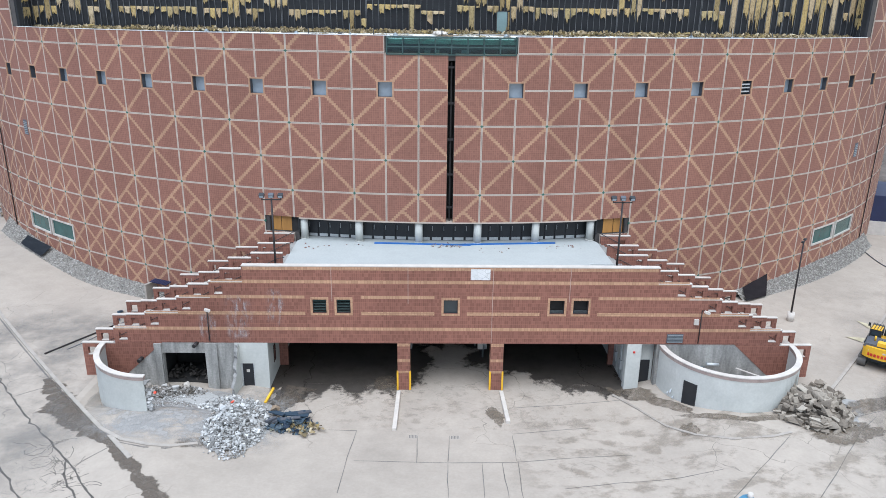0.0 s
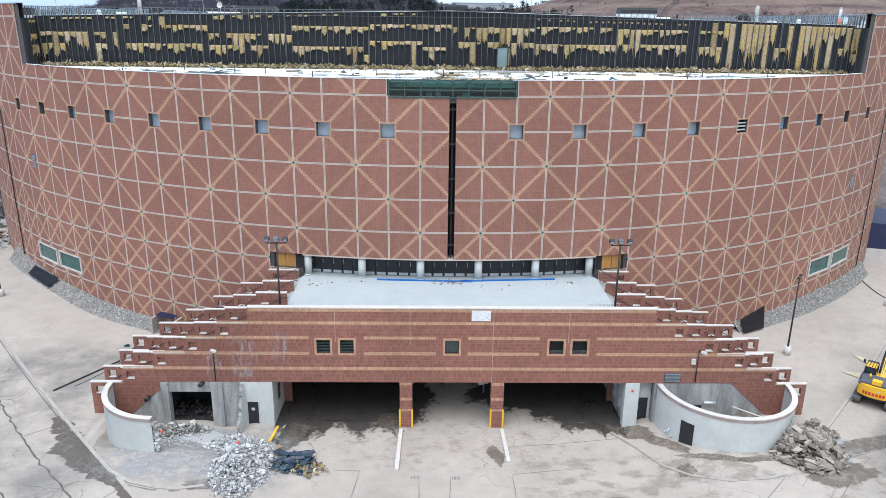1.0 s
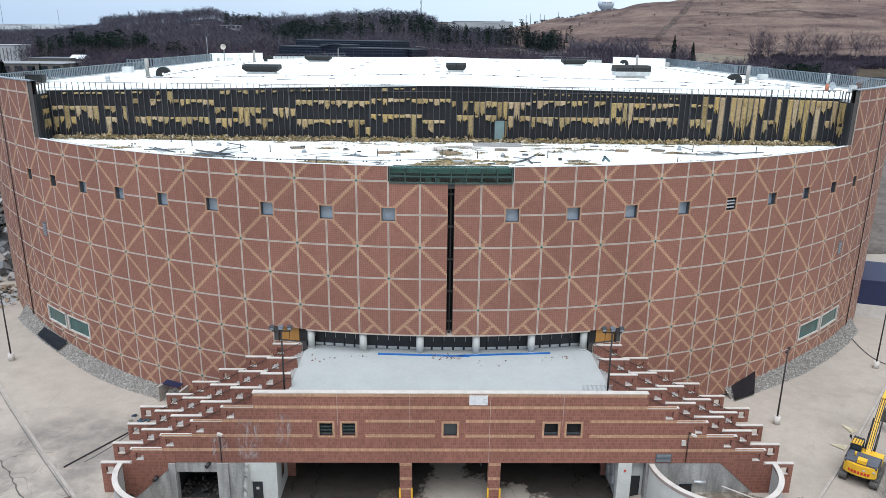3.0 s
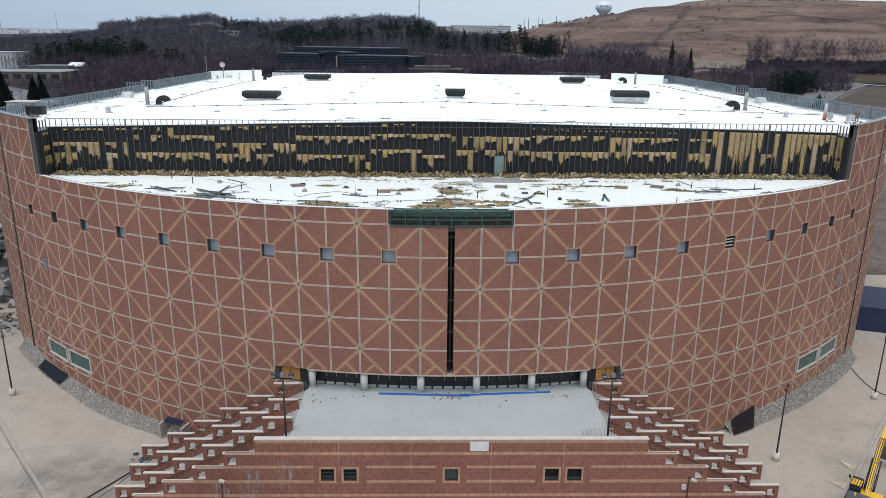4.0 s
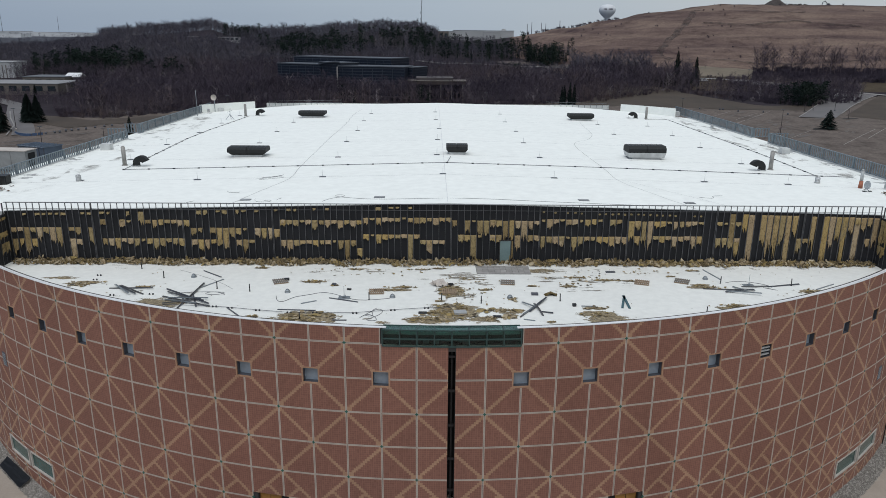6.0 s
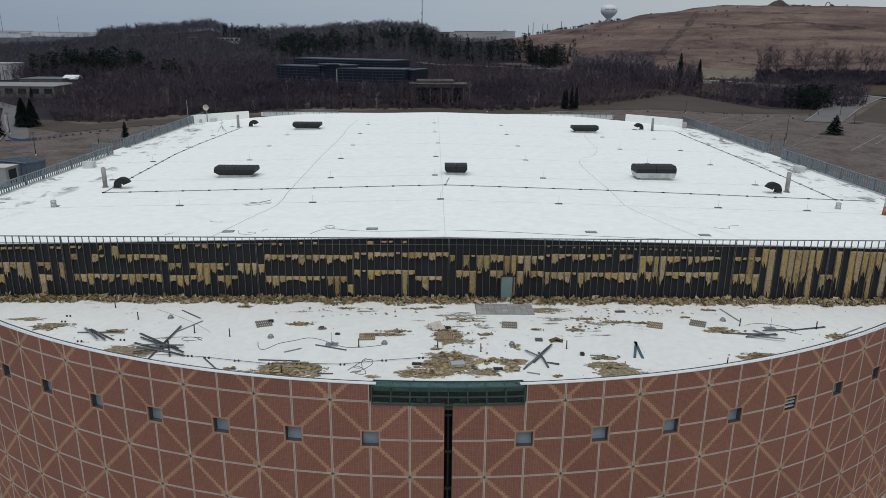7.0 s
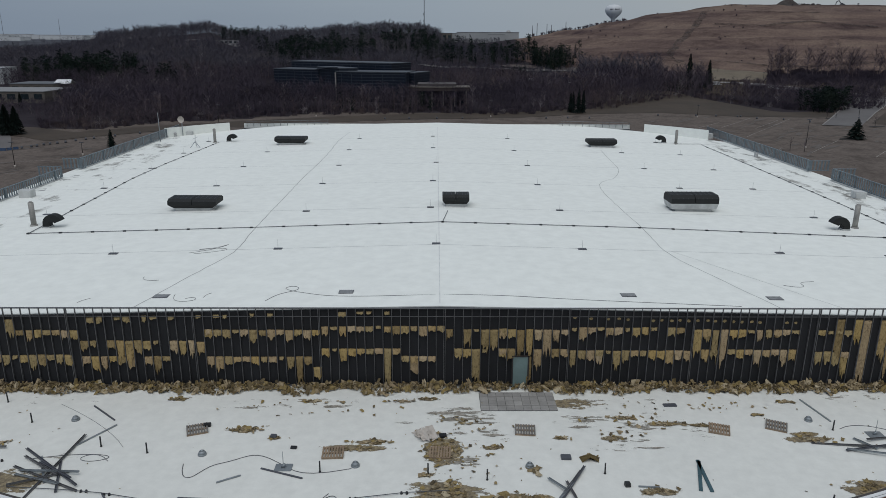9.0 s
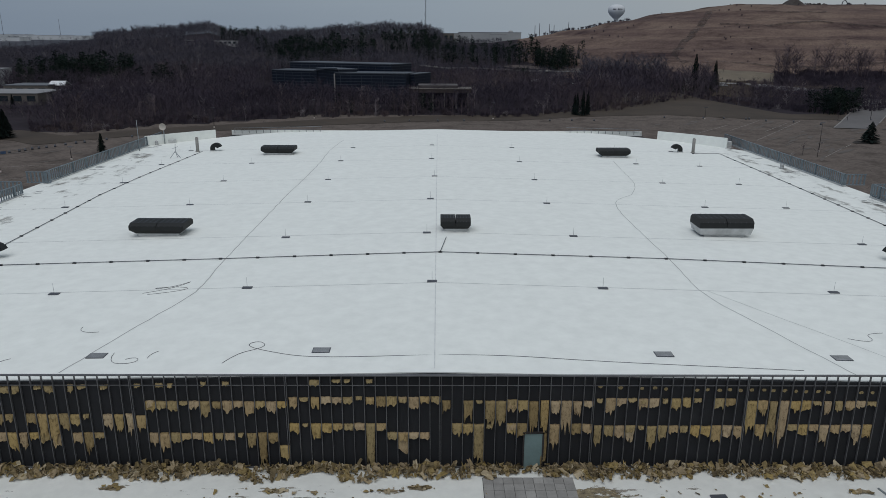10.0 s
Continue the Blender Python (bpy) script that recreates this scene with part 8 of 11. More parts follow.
def street_lamp(x, y, h):
    l = thing("street_lamp", "thin dark lamp post on a round concrete footing", "lamp post", Matrix.Translation((x, y, near_ground(x, y))) @ Matrix.Rotation(0.95, 4, "Z"), "apron lamp posts")
    b = bmesh.new()
    rod(b, (0, 0, -0.1), (0, 0, 0.85), 0.34, 0.32, 16)
    part("footing", b, M_CAP, l)
    b = bmesh.new()
    rod(b, (0, 0, 0.85), (0, 0, h), 0.09, 0.065, 10)
    part("pole", b, M_RUST, l)
    for s in (-1, 1):
        b = bmesh.new()
        bar(b, (0, 0, h - 0.04), (s * 0.45, 0, h + 0.02), 0.05)
        box(b, *sorted((s * 0.3, s * 0.78)), -0.13, 0.13, h - 0.02, h + 0.1)
        part("lamp_head", b, M_BLACK, l)


street_lamp(33.0, 0.9, 8.0)
street_lamp(-48.9, 12.2, 8.0)
street_lamp(50.7, 13.6, 8.0)

# wall lamps on gooseneck pipes, boxes on the front wall
for x, sx in ((-18.85, 1), (19.62, 1)):
    l = thing("wall_lamp", "pale wall lamp on a thin rusty pipe above the dock", "lamp", group="wall lamps")
    b = bmesh.new()
    tube(b, [(x, FRONT - 0.08, 4.5), (x, FRONT - 0.1, 7.3), (x + 0.1 * sx, FRONT - 0.5, 7.45)], 0.04, 8)
    part("pipe", b, M_RUST, l)
    b = bmesh.new()
    box(b, -0.22, 0.22, -0.12, 0.12, -0.1, 0.08, 0, Matrix.Translation((x + 0.2 * sx, FRONT - 0.6, 7.36)) @ Matrix.Rotation(0.35, 4, "Y"))
    bmesh.ops.bevel(b, geom=list(b.edges), offset=0.05, segments=2)
    part("lamp_head", b, M_CAP, l)
b = bmesh.new()
box(b, 19.1, 19.45, FRONT - 0.16, FRONT, 6.1, 6.55)
tagged(part("wall_box", b, M_CAP), "small white box fixed to the tiled wall", "box")
lv = thing("wall_grille", "grey louvred grille low on the tiled wall", "vent")
b = bmesh.new()
box(b, 17.1, 18.4, FRONT - 0.04, FRONT + 0.02, 4.5, 5.25)
part("backing", b, M_GREYPAINT, lv)
for i in range(6):
    b = bmesh.new()
    box(b, 17.15, 18.35, FRONT - 0.11, FRONT - 0.04, 4.54 + i * 0.12, 4.60 + i * 0.12)
    part("slat", b, M_STEEL, lv)
for x, z in ((-20.0, 4.3), (-24.4, 3.0)):
    b = bmesh.new()
    rod(b, (x, FRONT - 0.5, z - 0.05), (x + 0.1, FRONT + 0.1, z), 0.16, 0.16, 12)
    tagged(part("cut_pipe", b, M_RUST), "cut end of a rusty pipe in the concrete wall", "pipe", group="cut pipes")
# dock equipment in the middle lane
for x, y in ((2.75, -4.6), (2.2, -2.4)):
    mch = thing("dock_machine", "grey electrical cabinet and pump on the dock wall", "machine", Matrix.Translation((x, y, 0)), "dock machines")
    for w, h, z, mt, nm in ((0.5, 1.2, 2.0, M_GALV, "cabinet"), (0.35, 0.6, 1.1, M_CAP, "box"), (0.3, 0.5, 3.3, M_STEEL, "motor")):
        b = bmesh.new()
        box(b, -w / 2, w / 2 + 0.1, -w / 2, w / 2, z, z + h)
        bmesh.ops.bevel(b, geom=list(b.edges), offset=0.03, segments=1)
        part(nm, b, mt, mch)
    b = bmesh.new()
    rod(b, (0.3, 0, 0.2), (0.3, 0, 4.3), 0.08, None, 8)
    part("pipe", b, M_STEEL, mch)

# broken rail and wire inside the round wall
po = thing("pit_hatch", "small dark opening with a steel frame in the pit wall", "opening", group="pit fittings")
# A near-black plate stands in for the opening's unlit depth
b = bmesh.new()
box(b, 19.3, 20.4, FRONT - 0.03, FRONT - 0.012, 1.25, 2.4)
part("hatch", b, M_VOID, po)
b = bmesh.new()
for q in ((19.22, 19.3, 1.2, 2.48), (20.4, 20.48, 1.2, 2.48), (19.3, 20.4, 2.4, 2.48)):
    box(b, q[0], q[1], FRONT - 0.06, FRONT - 0.012, q[2], q[3])
part("frame", b, M_STEEL, po)
b = bmesh.new()
rod(b, (22.6, -11.2, 2.7), (26.4, -12.3, 1.7), 0.06, None, 8)
tagged(part("fallen_pipe", b, M_CAP), "white pipe fallen across the pit behind the round wall", "pipe")
b = bmesh.new()
rod(b, (20.4, -10.75, 2.8), (21.4, -10.75, 2.75), 0.14, None, 10)
tagged(part("wall_fitting", b, M_GALV), "pale pipe fitting on the pit wall", "fitting")

# ---- heaps ----
def shard(bm, c, size, g):
    """A broken lump: the hull of a few points, flat on some sides and sharp-edged."""
    q = Vector((g.gauss(0, 1), g.gauss(0, 1), g.gauss(0, 1))).normalized().to_track_quat("Z", "Y").to_matrix()
    vs = [bm.verts.new(Vector(c) + q @ Vector((size[0] * g.choice((-1, 1)) * g.uniform(0.55, 1.0), size[1] * g.choice((-1, 1)) * g.uniform(0.5, 1.0), size[2] * g.choice((-1, 1)) * g.uniform(0.5, 1.0)))) for _ in range(11)]
    out = bmesh.ops.convex_hull(bm, input=vs, use_existing_faces=False)
    for v in {e for e in out["geom_interior"] if isinstance(e, bmesh.types.BMVert)} | {e for e in out["geom_unused"] if isinstance(e, bmesh.types.BMVert)}:
        if v.is_valid and not v.link_faces:
            bm.verts.remove(v)


def pile(name, cx, cy, rx, ry, h, n, smin, smax, mat, label, seed, flat=0.7, lumps=0):
    g = random.Random(seed)
    b = bmesh.new()
    for _ in range(n):
        a, r = g.uniform(0, 6.283), math.sqrt(g.random())
        lobe = 1 + 0.28 * noise.noise(Vector((1.4 * math.cos(a), 1.4 * math.sin(a), seed * 3.1))) + 0.16 * g.uniform(-1, 1) ** 3
        x, y = cx + rx * r * lobe * math.cos(a), cy + ry * r * lobe * math.sin(a)
        s = (smin + (smax - smin) * g.random() ** 2.2) * (1.15 - 0.3 * r)
        z = near_ground(x, y) + h * (1 - r ** 1.3) * g.uniform(0.55, 1.0) + s * 0.25
        chunk(b, (x, y, z), (s, s * g.uniform(0.5, 0.9), s * flat * g.uniform(0.4, 0.9)), g)
    for _ in range(lumps):
        a, r = g.uniform(0, 6.283), math.sqrt(g.random())
        x, y, s = cx + rx * r * math.cos(a), cy + ry * r * math.sin(a), smax * g.uniform(0.7, 1.9)
        shard(b, (x, y, near_ground(x, y) + h * (1 - r ** 1.3) * g.uniform(0.7, 1.0) + s * 0.3), (s, s * g.uniform(0.5, 0.9), s * g.uniform(0.2, 0.5)), g)
    # solid core under the loose pieces
    k = 14
    top = b.verts.new((cx, cy, near_ground(cx, cy) + h * 0.78))
    rim = [b.verts.new((cx + rx * 0.86 * math.cos(2 * math.pi * i / k), cy + ry * 0.86 * math.sin(2 * math.pi * i / k), near_ground(cx, cy) - 0.1)) for i in range(k)]
    for i in range(k):
        b.faces.new((top, rim[i], rim[(i + 1) % k]))
    return tagged(part(name, b, mat), label, "rubble", kind="stuff")


pile("rubble_heap", -15.6, -16.4, 2.15, 3.7, 1.5, 5200, 0.03, 0.15, M_RUBBLE, "heap of pale broken concrete before the dock", 1, 0.7, 250)
pile("rubble_spill", -20.8, -12.5, 3.4, 1.7, 0.15, 1300, 0.02, 0.10, M_RUBBLE, "spill of concrete crumbs at the broken wall", 2)
pile("rubble_spill", -21.6, -11.6, 2.6, 1.0, 0.35, 700, 0.03, 0.16, islands("dirty_rubble", [(0, (0.09, 0.075, 0.06)), (0.4, (0.22, 0.20, 0.18)), (0.8, (0.38, 0.36, 0.34)), (1, (0.50, 0.48, 0.46))]), "dirty rubble spilling from the gutted opening", 14, 0.7, 30)
pile("rubble_spill", -17.6, -13.2, 1.5, 1.6, 0.6, 420, 0.04, 0.2, M_RUBBLE, "spill of concrete crumbs at the broken wall", 4)
pile("slab_heap", 26.4, -15.7, 2.7, 2.9, 1.7, 260, 0.1, 0.3, M_ROCK, "heap of dark broken concrete slabs beside the round wall", 3, 0.6, 230)
pile("slab_spill", 28.8, -13.0, 1.5, 1.4, 0.3, 40, 0.08, 0.24, M_ROCK, "loose lumps of broken slab on the kerb", 9, 0.7, 22)
pile("junk_heap", -11.9, -15.7, 1.9, 1.3, 0.55, 120, 0.12, 0.4, M_TRASH, "crumpled dark plastic and metal junk beside the rubble", 6, 0.35)
rng = random.Random(17)
junk = thing("junk_stack", "torn dark panels thrown on a heap of junk", "scrap heap", Matrix.Translation((-12.2, -15.6, near_ground(-12.2, -15.6))))
for i in range(11):
    b = bmesh.new()
    a, l = rng.uniform(-0.6, 0.9), rng.uniform(0.7, 1.6)
    cx, cy, cz = rng.gauss(0, 0.5), rng.gauss(0, 0.45), 0.4 + rng.uniform(-0.1, 0.3)
    d = Vector((math.cos(a), math.sin(a), rng.uniform(-0.12, 0.12))) * l / 2
    bar(b, Vector((cx, cy, cz)) - d, Vector((cx, cy, cz)) + d, rng.uniform(0.2, 0.45), rng.uniform(0.06, 0.16))
    part("panel", b, M_TRASH if i % 3 else M_GREYPAINT, junk)
b = bmesh.new()
for _ in range(60):
    w = rng.uniform(0.12, 0.4)
    rag(b, (-10.9 + rng.gauss(0, 0.7), -16.4 + rng.gauss(0, 0.35), near_ground(-10.9, -16.4) + 0.15), w, w * 0.7, rng, (rng.uniform(-0.4, 0.4), rng.uniform(-0.4, 0.4), 1), 0, 0.2)
tagged(part("wool_scraps", b, M_PAPER), "torn yellow wool scraps beside the junk", "debris", kind="stuff")
# Brown debris colours are darkened to stand for the unlit cavity
b = bmesh.new()
for _ in range(70):
    chunk(b, (-21.0 + rng.uniform(-1.7, 1.7), FRONT + 0.9 + rng.uniform(-0.3, 2.0), 0.75 + rng.uniform(0, 0.4)), (rng.uniform(0.06, 0.3), rng.uniform(0.05, 0.2), rng.uniform(0.04, 0.15)), rng)
tagged(part("gutted_debris", b, islands("sooty_debris", [(0, (0.02, 0.018, 0.016)), (0.8, (0.05, 0.043, 0.038)), (1, (0.12, 0.11, 0.10))])), "dark broken debris inside the gutted opening", "debris", kind="stuff")
for x, y, z, s, m, nm, lb in ((-22.9, -12.2, 0.95, 0.2, M_ORANGE, "red_bucket", "red plastic scrap among the rubble"), (-16.0, -15.4, 2.0, 0.16, M_ORANGE, "red_bucket", "red plastic scrap on the rubble heap"), (-20.9, -10.9, 0.9, 0.3, M_CAP, "white_bag", "white bag in the gutted opening"), (-10.3, -15.9, 0.5, 0.2, M_PAPER, "yellow_scrap", "yellow scrap beside the junk"), (-13.2, -14.2, 0.8, 0.35, M_WOOD, "wood_scrap", "broken board on the rubble")):
    b = bmesh.new()
    chunk(b, (x, y, z), (s, s * 0.8, s * 0.7), rng)
    tagged(part(nm, b, m), lb, "scrap")
b = bmesh.new()
bar(b, (-14.3, -12.8, 0.42), (-13.95, -11.2, 0.8), 0.17, 0.14)
tagged(part("yellow_bollard", b, M_YELLOW), "knocked-over yellow steel bollard by the dock wall", "bollard")
b = bmesh.new()
bar(b, (-33.9, -6.9, near_ground(-34, -7) + 0.08), (-31.4, -2.6, near_ground(-31, -3) + 0.08), 0.11)
bar(b, (-31.4, -2.6, near_ground(-31, -3) + 0.08), (-30.6, -1.2, near_ground(-31, -3) + 0.08), 0.1)
tagged(part("lying_pole", b, M_RUST), "dark steel pole lying on the concrete", "pole")
b = bmesh.new()
for _ in range(10):
    chunk(b, (-30.4 + rng.gauss(0, 0.5), 0.9 + rng.gauss(0, 0.7), near_ground(-30, 0) + 0.1), (0.3, 0.2, 0.12), rng)
tagged(part("floor_scraps", b, M_TRASH), "dark scraps lying on the concrete", "debris")
cable("cable", [(-28.6, 3.6), (-29.4, 1.0), (-30.6, -1.4), (-31.2, -4.0), (-32.5, -6.0)], near_ground, 0.04, "pale hose on the concrete")
cable("cable", [(53.4, 25.0), (52.2, 20.0), (51.6, 16.0), (52.5, 13.6), (58, 10)], near_ground, 0.06, "dark hose on the concrete beside the lamp")

# gravel strip at the foot of the facade
rng = random.Random(41)
b = bmesh.new()
for side, s0, s1 in ((-1, 28.5, 62), (1, 31.0, 62)):
    n = 40
    prev = None

    def bank(s, f):
        """The bank's slope: f is 0 at the facade and 1 at its foot."""
        top = float(np.interp(abs(s), (30, 36, 45, 60), (2.5, 2.7, 3.4, 4.4) if s < 0 else (2.4, 2.6, 3.2, 3.1)))
        p = ring(s, 0, -0.05 + 1.2 * f)
        z = near_ground(p.x, p.y) - 0.04
        return Vector((p.x, p.y, z + (top - z) * (1 - f) ** 1.15))
    for i in range(n + 1):
        s = side * (s0 + (s1 - s0) * i / n)
        cur = [b.verts.new(bank(s, f)) for f in (0, 0.35, 0.7, 1.0)]
        if prev:
            for k in range(3):
                b.faces.new((prev[k], cur[k], cur[k + 1], prev[k + 1]))
        prev = cur
    for _ in range(4200):
        s = side * rng.uniform(s0, s1)
        f = rng.uniform(0.02, 1.06)
        q = rng.uniform(0.04, 0.13)
        chunk(b, bank(s, min(f, 1.0)) + Vector((0, 0, 0.02)), (q, q * 0.8, q * 0.6), rng)
bmesh.ops.recalc_face_normals(b, faces=b.faces)
tagged(part("gravel_bank", b, M_GRAVEL), "bank of grey gravel against the facade's foot", "gravel", kind="stuff")
# mats on the gravel
def mat_sheet(name, corners, mat, label, thick=0.04):
    b = bmesh.new()
    p = [Vector(c) for c in corners]
    n = 5
    g = [[b.verts.new(p[0].lerp(p[1], i / n).lerp(p[3].lerp(p[2], i / n), j / n) + Vector((0, 0, rng.uniform(-0.04, 0.04)))) for i in range(n + 1)] for j in range(n + 1)]
    for j in range(n):
        for i in range(n):
            b.faces.new((g[j][i], g[j][i + 1], g[j + 1][i + 1], g[j + 1][i]))
    bmesh.ops.solidify(b, geom=list(b.faces), thickness=thick)
    tagged(part(name, b, mat), label, "sheet", group="dark sheets")


mat_sheet("black_mat", [(-49.3, 18.45, 3.12), (-45.2, 14.85, 2.75), (-43.95, 15.1, 3.75), (-48.6, 19.0, 3.9)], M_BLACK, "black rubber mat lying on the gravel bank")
mat_sheet("dark_tarp", [(30.75, 6.85, 2.55), (30.6, 5.3, 1.7), (33.3, 6.7, 1.75), (34.05, 8.7, 3.5)], plain("brown_black_tarp", (0.022, 0.015, 0.018), 0.85, var=0.4), "torn dark tarp hanging on the gravel bank")
gr = thing("areaway_grate", "blue-black steel grate in a concrete areaway at the facade", "grate")
for i in range(8):
    b = bmesh.new()
    bar(b, (-29.4 + i * 0.25, 5.3 - i * 0.12, 3.4), (-29.2 + i * 0.25, 6.2 - i * 0.12, 3.4), 0.2, 0.08)
    part("bar", b, M_NAVY, gr)
for i in range(2):
    b = bmesh.new()
    bar(b, (-29.9 + i * 2.6, 5.0 - i * 1.0, 2.3), (-29.3 + i * 2.4, 6.4 - i * 1.0, 2.3), 0.25, 1.8)
    part("curb", b, M_KERB, gr)

# navy container and barrier at the right, demolition heap at the left
nv = thing("navy_tent", "navy blue canvas-topped container beside the hall", "container")
m = Matrix.Translation((62.5, 31.5, 1.5)) @ Matrix.Rotation(radians(-18), 4, "Z")
b = bmesh.new()
box(b, -5.5, 12, -3.0, 7.0, 1.9, 5.4, 0, m)
bmesh.ops.bevel(b, geom=list(b.edges), offset=0.15, segments=2)
part("canvas", b, M_NAVY, nv)
b = bmesh.new()
box(b, -5.6, 12.1, -3.1, 7.1, -0.05, 1.9, 0, m)
part("base", b, M_CAP, nv, "pale concrete base")
pile("demolition_heap", -80, 52, 18, 16, 15, 1400, 0.4, 1.6, islands("mixed_debris", [(0, (0.10, 0.10, 0.10)), (0.4, (0.22, 0.22, 0.22)), (0.7, (0.34, 0.34, 0.33)), (0.9, (0.2, 0.14, 0.11)), (1, (0.45, 0.45, 0.44))]), "grey mountain of demolition debris behind the hall", 12)
pile("demolition_litter", -62.0, 31.5, 5.0, 6.0, 0.5, 240, 0.08, 0.55, islands("splintered_mix", [(0, (0.10, 0.075, 0.055)), (0.4, (0.24, 0.17, 0.11)), (0.7, (0.30, 0.26, 0.22)), (0.9, (0.16, 0.16, 0.16)), (1, (0.5, 0.48, 0.45))]), "splintered timber and broken panels before the debris mountain", 21, 0.35)
b = bmesh.new()
for i in range(6):
    blot(b, -66 + rng.uniform(-6, 2), 32 + rng.uniform(-7, 7), 5, 4, rng, near_ground, 0.02 + 0.01 * i, 26, 0, 0.4)
tagged(part("earth", b, plain("brown_earth", (0.20, 0.14, 0.09), 0.95, var=0.3)), "bare brown earth before the debris", "earth", kind="stuff")
for x, y, z in ((-62.3, 34.5, 1.7), (-60.0, 29.5, 1.7)):
    b = bmesh.new()
    box(b, -0.4, 0.4, -1.5, 1.5, 0, 0.5, 0, Matrix.Translation((x, y, z)) @ Matrix.Rotation(0.5, 4, "Z"))
    tagged(part("timber_beam", b, M_WOOD), "thick timber beam lying on the earth", "beam", group="timber beams")

# portable toilet
pt = thing("portable_toilet", "blue portable toilet with a white roof vent", "toilet", Matrix.Translation((16.1, -28.9, near_ground(16.1, -28.9))) @ Matrix.Rotation(0.5, 4, "Z"))
b = bmesh.new()
box(b, -0.56, 0.56, -0.56, 0.56, 0, 2.05)
part("cabin", b, M_BLUE, pt)
b = bmesh.new()
prof = [(-0.62, 2.0), (-0.5, 2.18), (0, 2.32), (0.5, 2.18), (0.62, 2.0)]
l, r = [b.verts.new((p, -0.62, q)) for p, q in prof], [b.verts.new((p, 0.62, q)) for p, q in prof]
for i in range(4):
    b.faces.new((l[i], r[i], r[i + 1], l[i + 1]))
b.faces.new(l)
b.faces.new(r[::-1])
bmesh.ops.recalc_face_normals(b, faces=b.faces)
part("roof", b, plain("teal_plastic", (0.06, 0.19, 0.30), 0.5), pt)
b = bmesh.new()
rod(b, (0.2, 0.3, 2.2), (0.2, 0.3, 2.55), 0.16, 0.14, 12)
part("vent", b, M_CAP, pt, "white plastic vent cap")
b = bmesh.new()
box(b, -0.42, 0.42, -0.585, -0.56, 0.1, 1.95)
part("door", b, plain("pale_blue_plastic", (0.15, 0.32, 0.5), 0.5), pt)

# painted arrows by the kerb
b = bmesh.new()
for tri in (((36.3, -2.8), (38.0, -3.1), (37.2, -4.0)), ((39.4, 0.8), (40.5, -0.4), (39.6, -1.05))):
    b.faces.new([b.verts.new((x, y, near_ground(x, y) + 0.065)) for x, y in tri])
bmesh.ops.recalc_face_normals(b, faces=b.faces)
tagged(part("painted_marks", b, plain("faded_yellow_paint", (0.46, 0.40, 0.27), 0.8, var=0.3)), "faded yellow paint wedges on the concrete", "marking", kind="structure")

# ---- excavator ----
ex = thing("excavator", "yellow tracked excavator with a dark cab standing on the road", "excavator", Matrix.Translation((36.52, -7.85, near_ground(36, -9))) @ Matrix.Rotation(radians(-41), 4, "Z") @ Matrix.Scale(0.88, 4))


def ex_part(name, fn, mat, label="", parent=None):
    b = bmesh.new()
    fn(b)
    return part(name, b, mat, parent or ex, label)


def bev(b, o=0.05):
    bmesh.ops.bevel(b, geom=list(b.edges), offset=o, segments=2)


for sx in (-1, 1):
    def belt(b, sx=sx):
        n = 30
        prof = []
        for i in range(n):
            a = 2 * math.pi * i / n
            y = math.cos(a) * 0.5 + math.copysign(1.75, math.cos(a)) if abs(math.cos(a)) > 0.02 else 0
            prof.append((y, 0.5 + 0.48 * math.sin(a)))
        l, r = [b.verts.new((sx * 1.35 - 0.35, *p)) for p in prof], [b.verts.new((sx * 1.35 + 0.35, *p)) for p in prof]
        for i in range(n):
            b.faces.new((l[i], r[i], r[(i + 1) % n], l[(i + 1) % n]))
        b.faces.new(l[::-1])
        b.faces.new(r)
        bmesh.ops.recalc_face_normals(b, faces=b.faces)
    tr = ex_part("track", belt, M_TRACK)
    for i in range(18):
        y = -2.1 + i * 0.25
        ex_part("shoe", lambda b, y=y, sx=sx: box(b, sx * 1.35 - 0.37, sx * 1.35 + 0.37, y, y + 0.17, 0.96, 1.02), M_TRACK, "", tr)
ex_part("undercarriage", lambda b: (box(b, -1.0, 1.0, -1.2, 1.2, 0.45, 1.0), rod(b, (0, 0, 1.0), (0, 0, 1.25), 0.8, 0.8, 20)), M_GREYPAINT)


def weight(b):
    n = 12
    prof = [(-1.48, -1.0)] + [(1.48 * math.sin(t), -1.9 - 0.75 * math.cos(t)) for t in [-1.35 + 2.7 * i / n for i in range(n + 1)]] + [(1.48, -1.0)]
    prism(b, prof, 1.25, 2.35)
    bmesh.ops.recalc_face_normals(b, faces=b.faces)


cw = ex_part("counterweight", weight, M_YELLOW, "rounded yellow counterweight with red lettering bars")
for i in range(7):
    t = -0.62 + i * 0.2
    p = Vector((1.5 * math.sin(t), -1.9 - 0.77 * math.cos(t), 1.62))
    ex_part("lettering_bar", lambda b, p=p, t=t: box(b, -0.1, 0.1, -0.015, 0.015, -0.14, 0.14, 0, Matrix.Translation(p) @ Matrix.Rotation(t, 4, "Z")), M_RED_PAINT, "", cw)
for x in (-0.95, 0.25, 1.1):
    ex_part("decal", lambda b, x=x: box(b, x, x + 0.25, -2.66 + 0.35 * abs(x) ** 2 * 0.55, -2.60 + 0.35 * abs(x) ** 2 * 0.55, 1.9, 2.05), M_CAP, "", cw)
ex_part("house", lambda b: (box(b, -1.45, 1.45, -1.0, 1.5, 1.25, 2.2), bev(b, 0.06)), M_YELLOW)
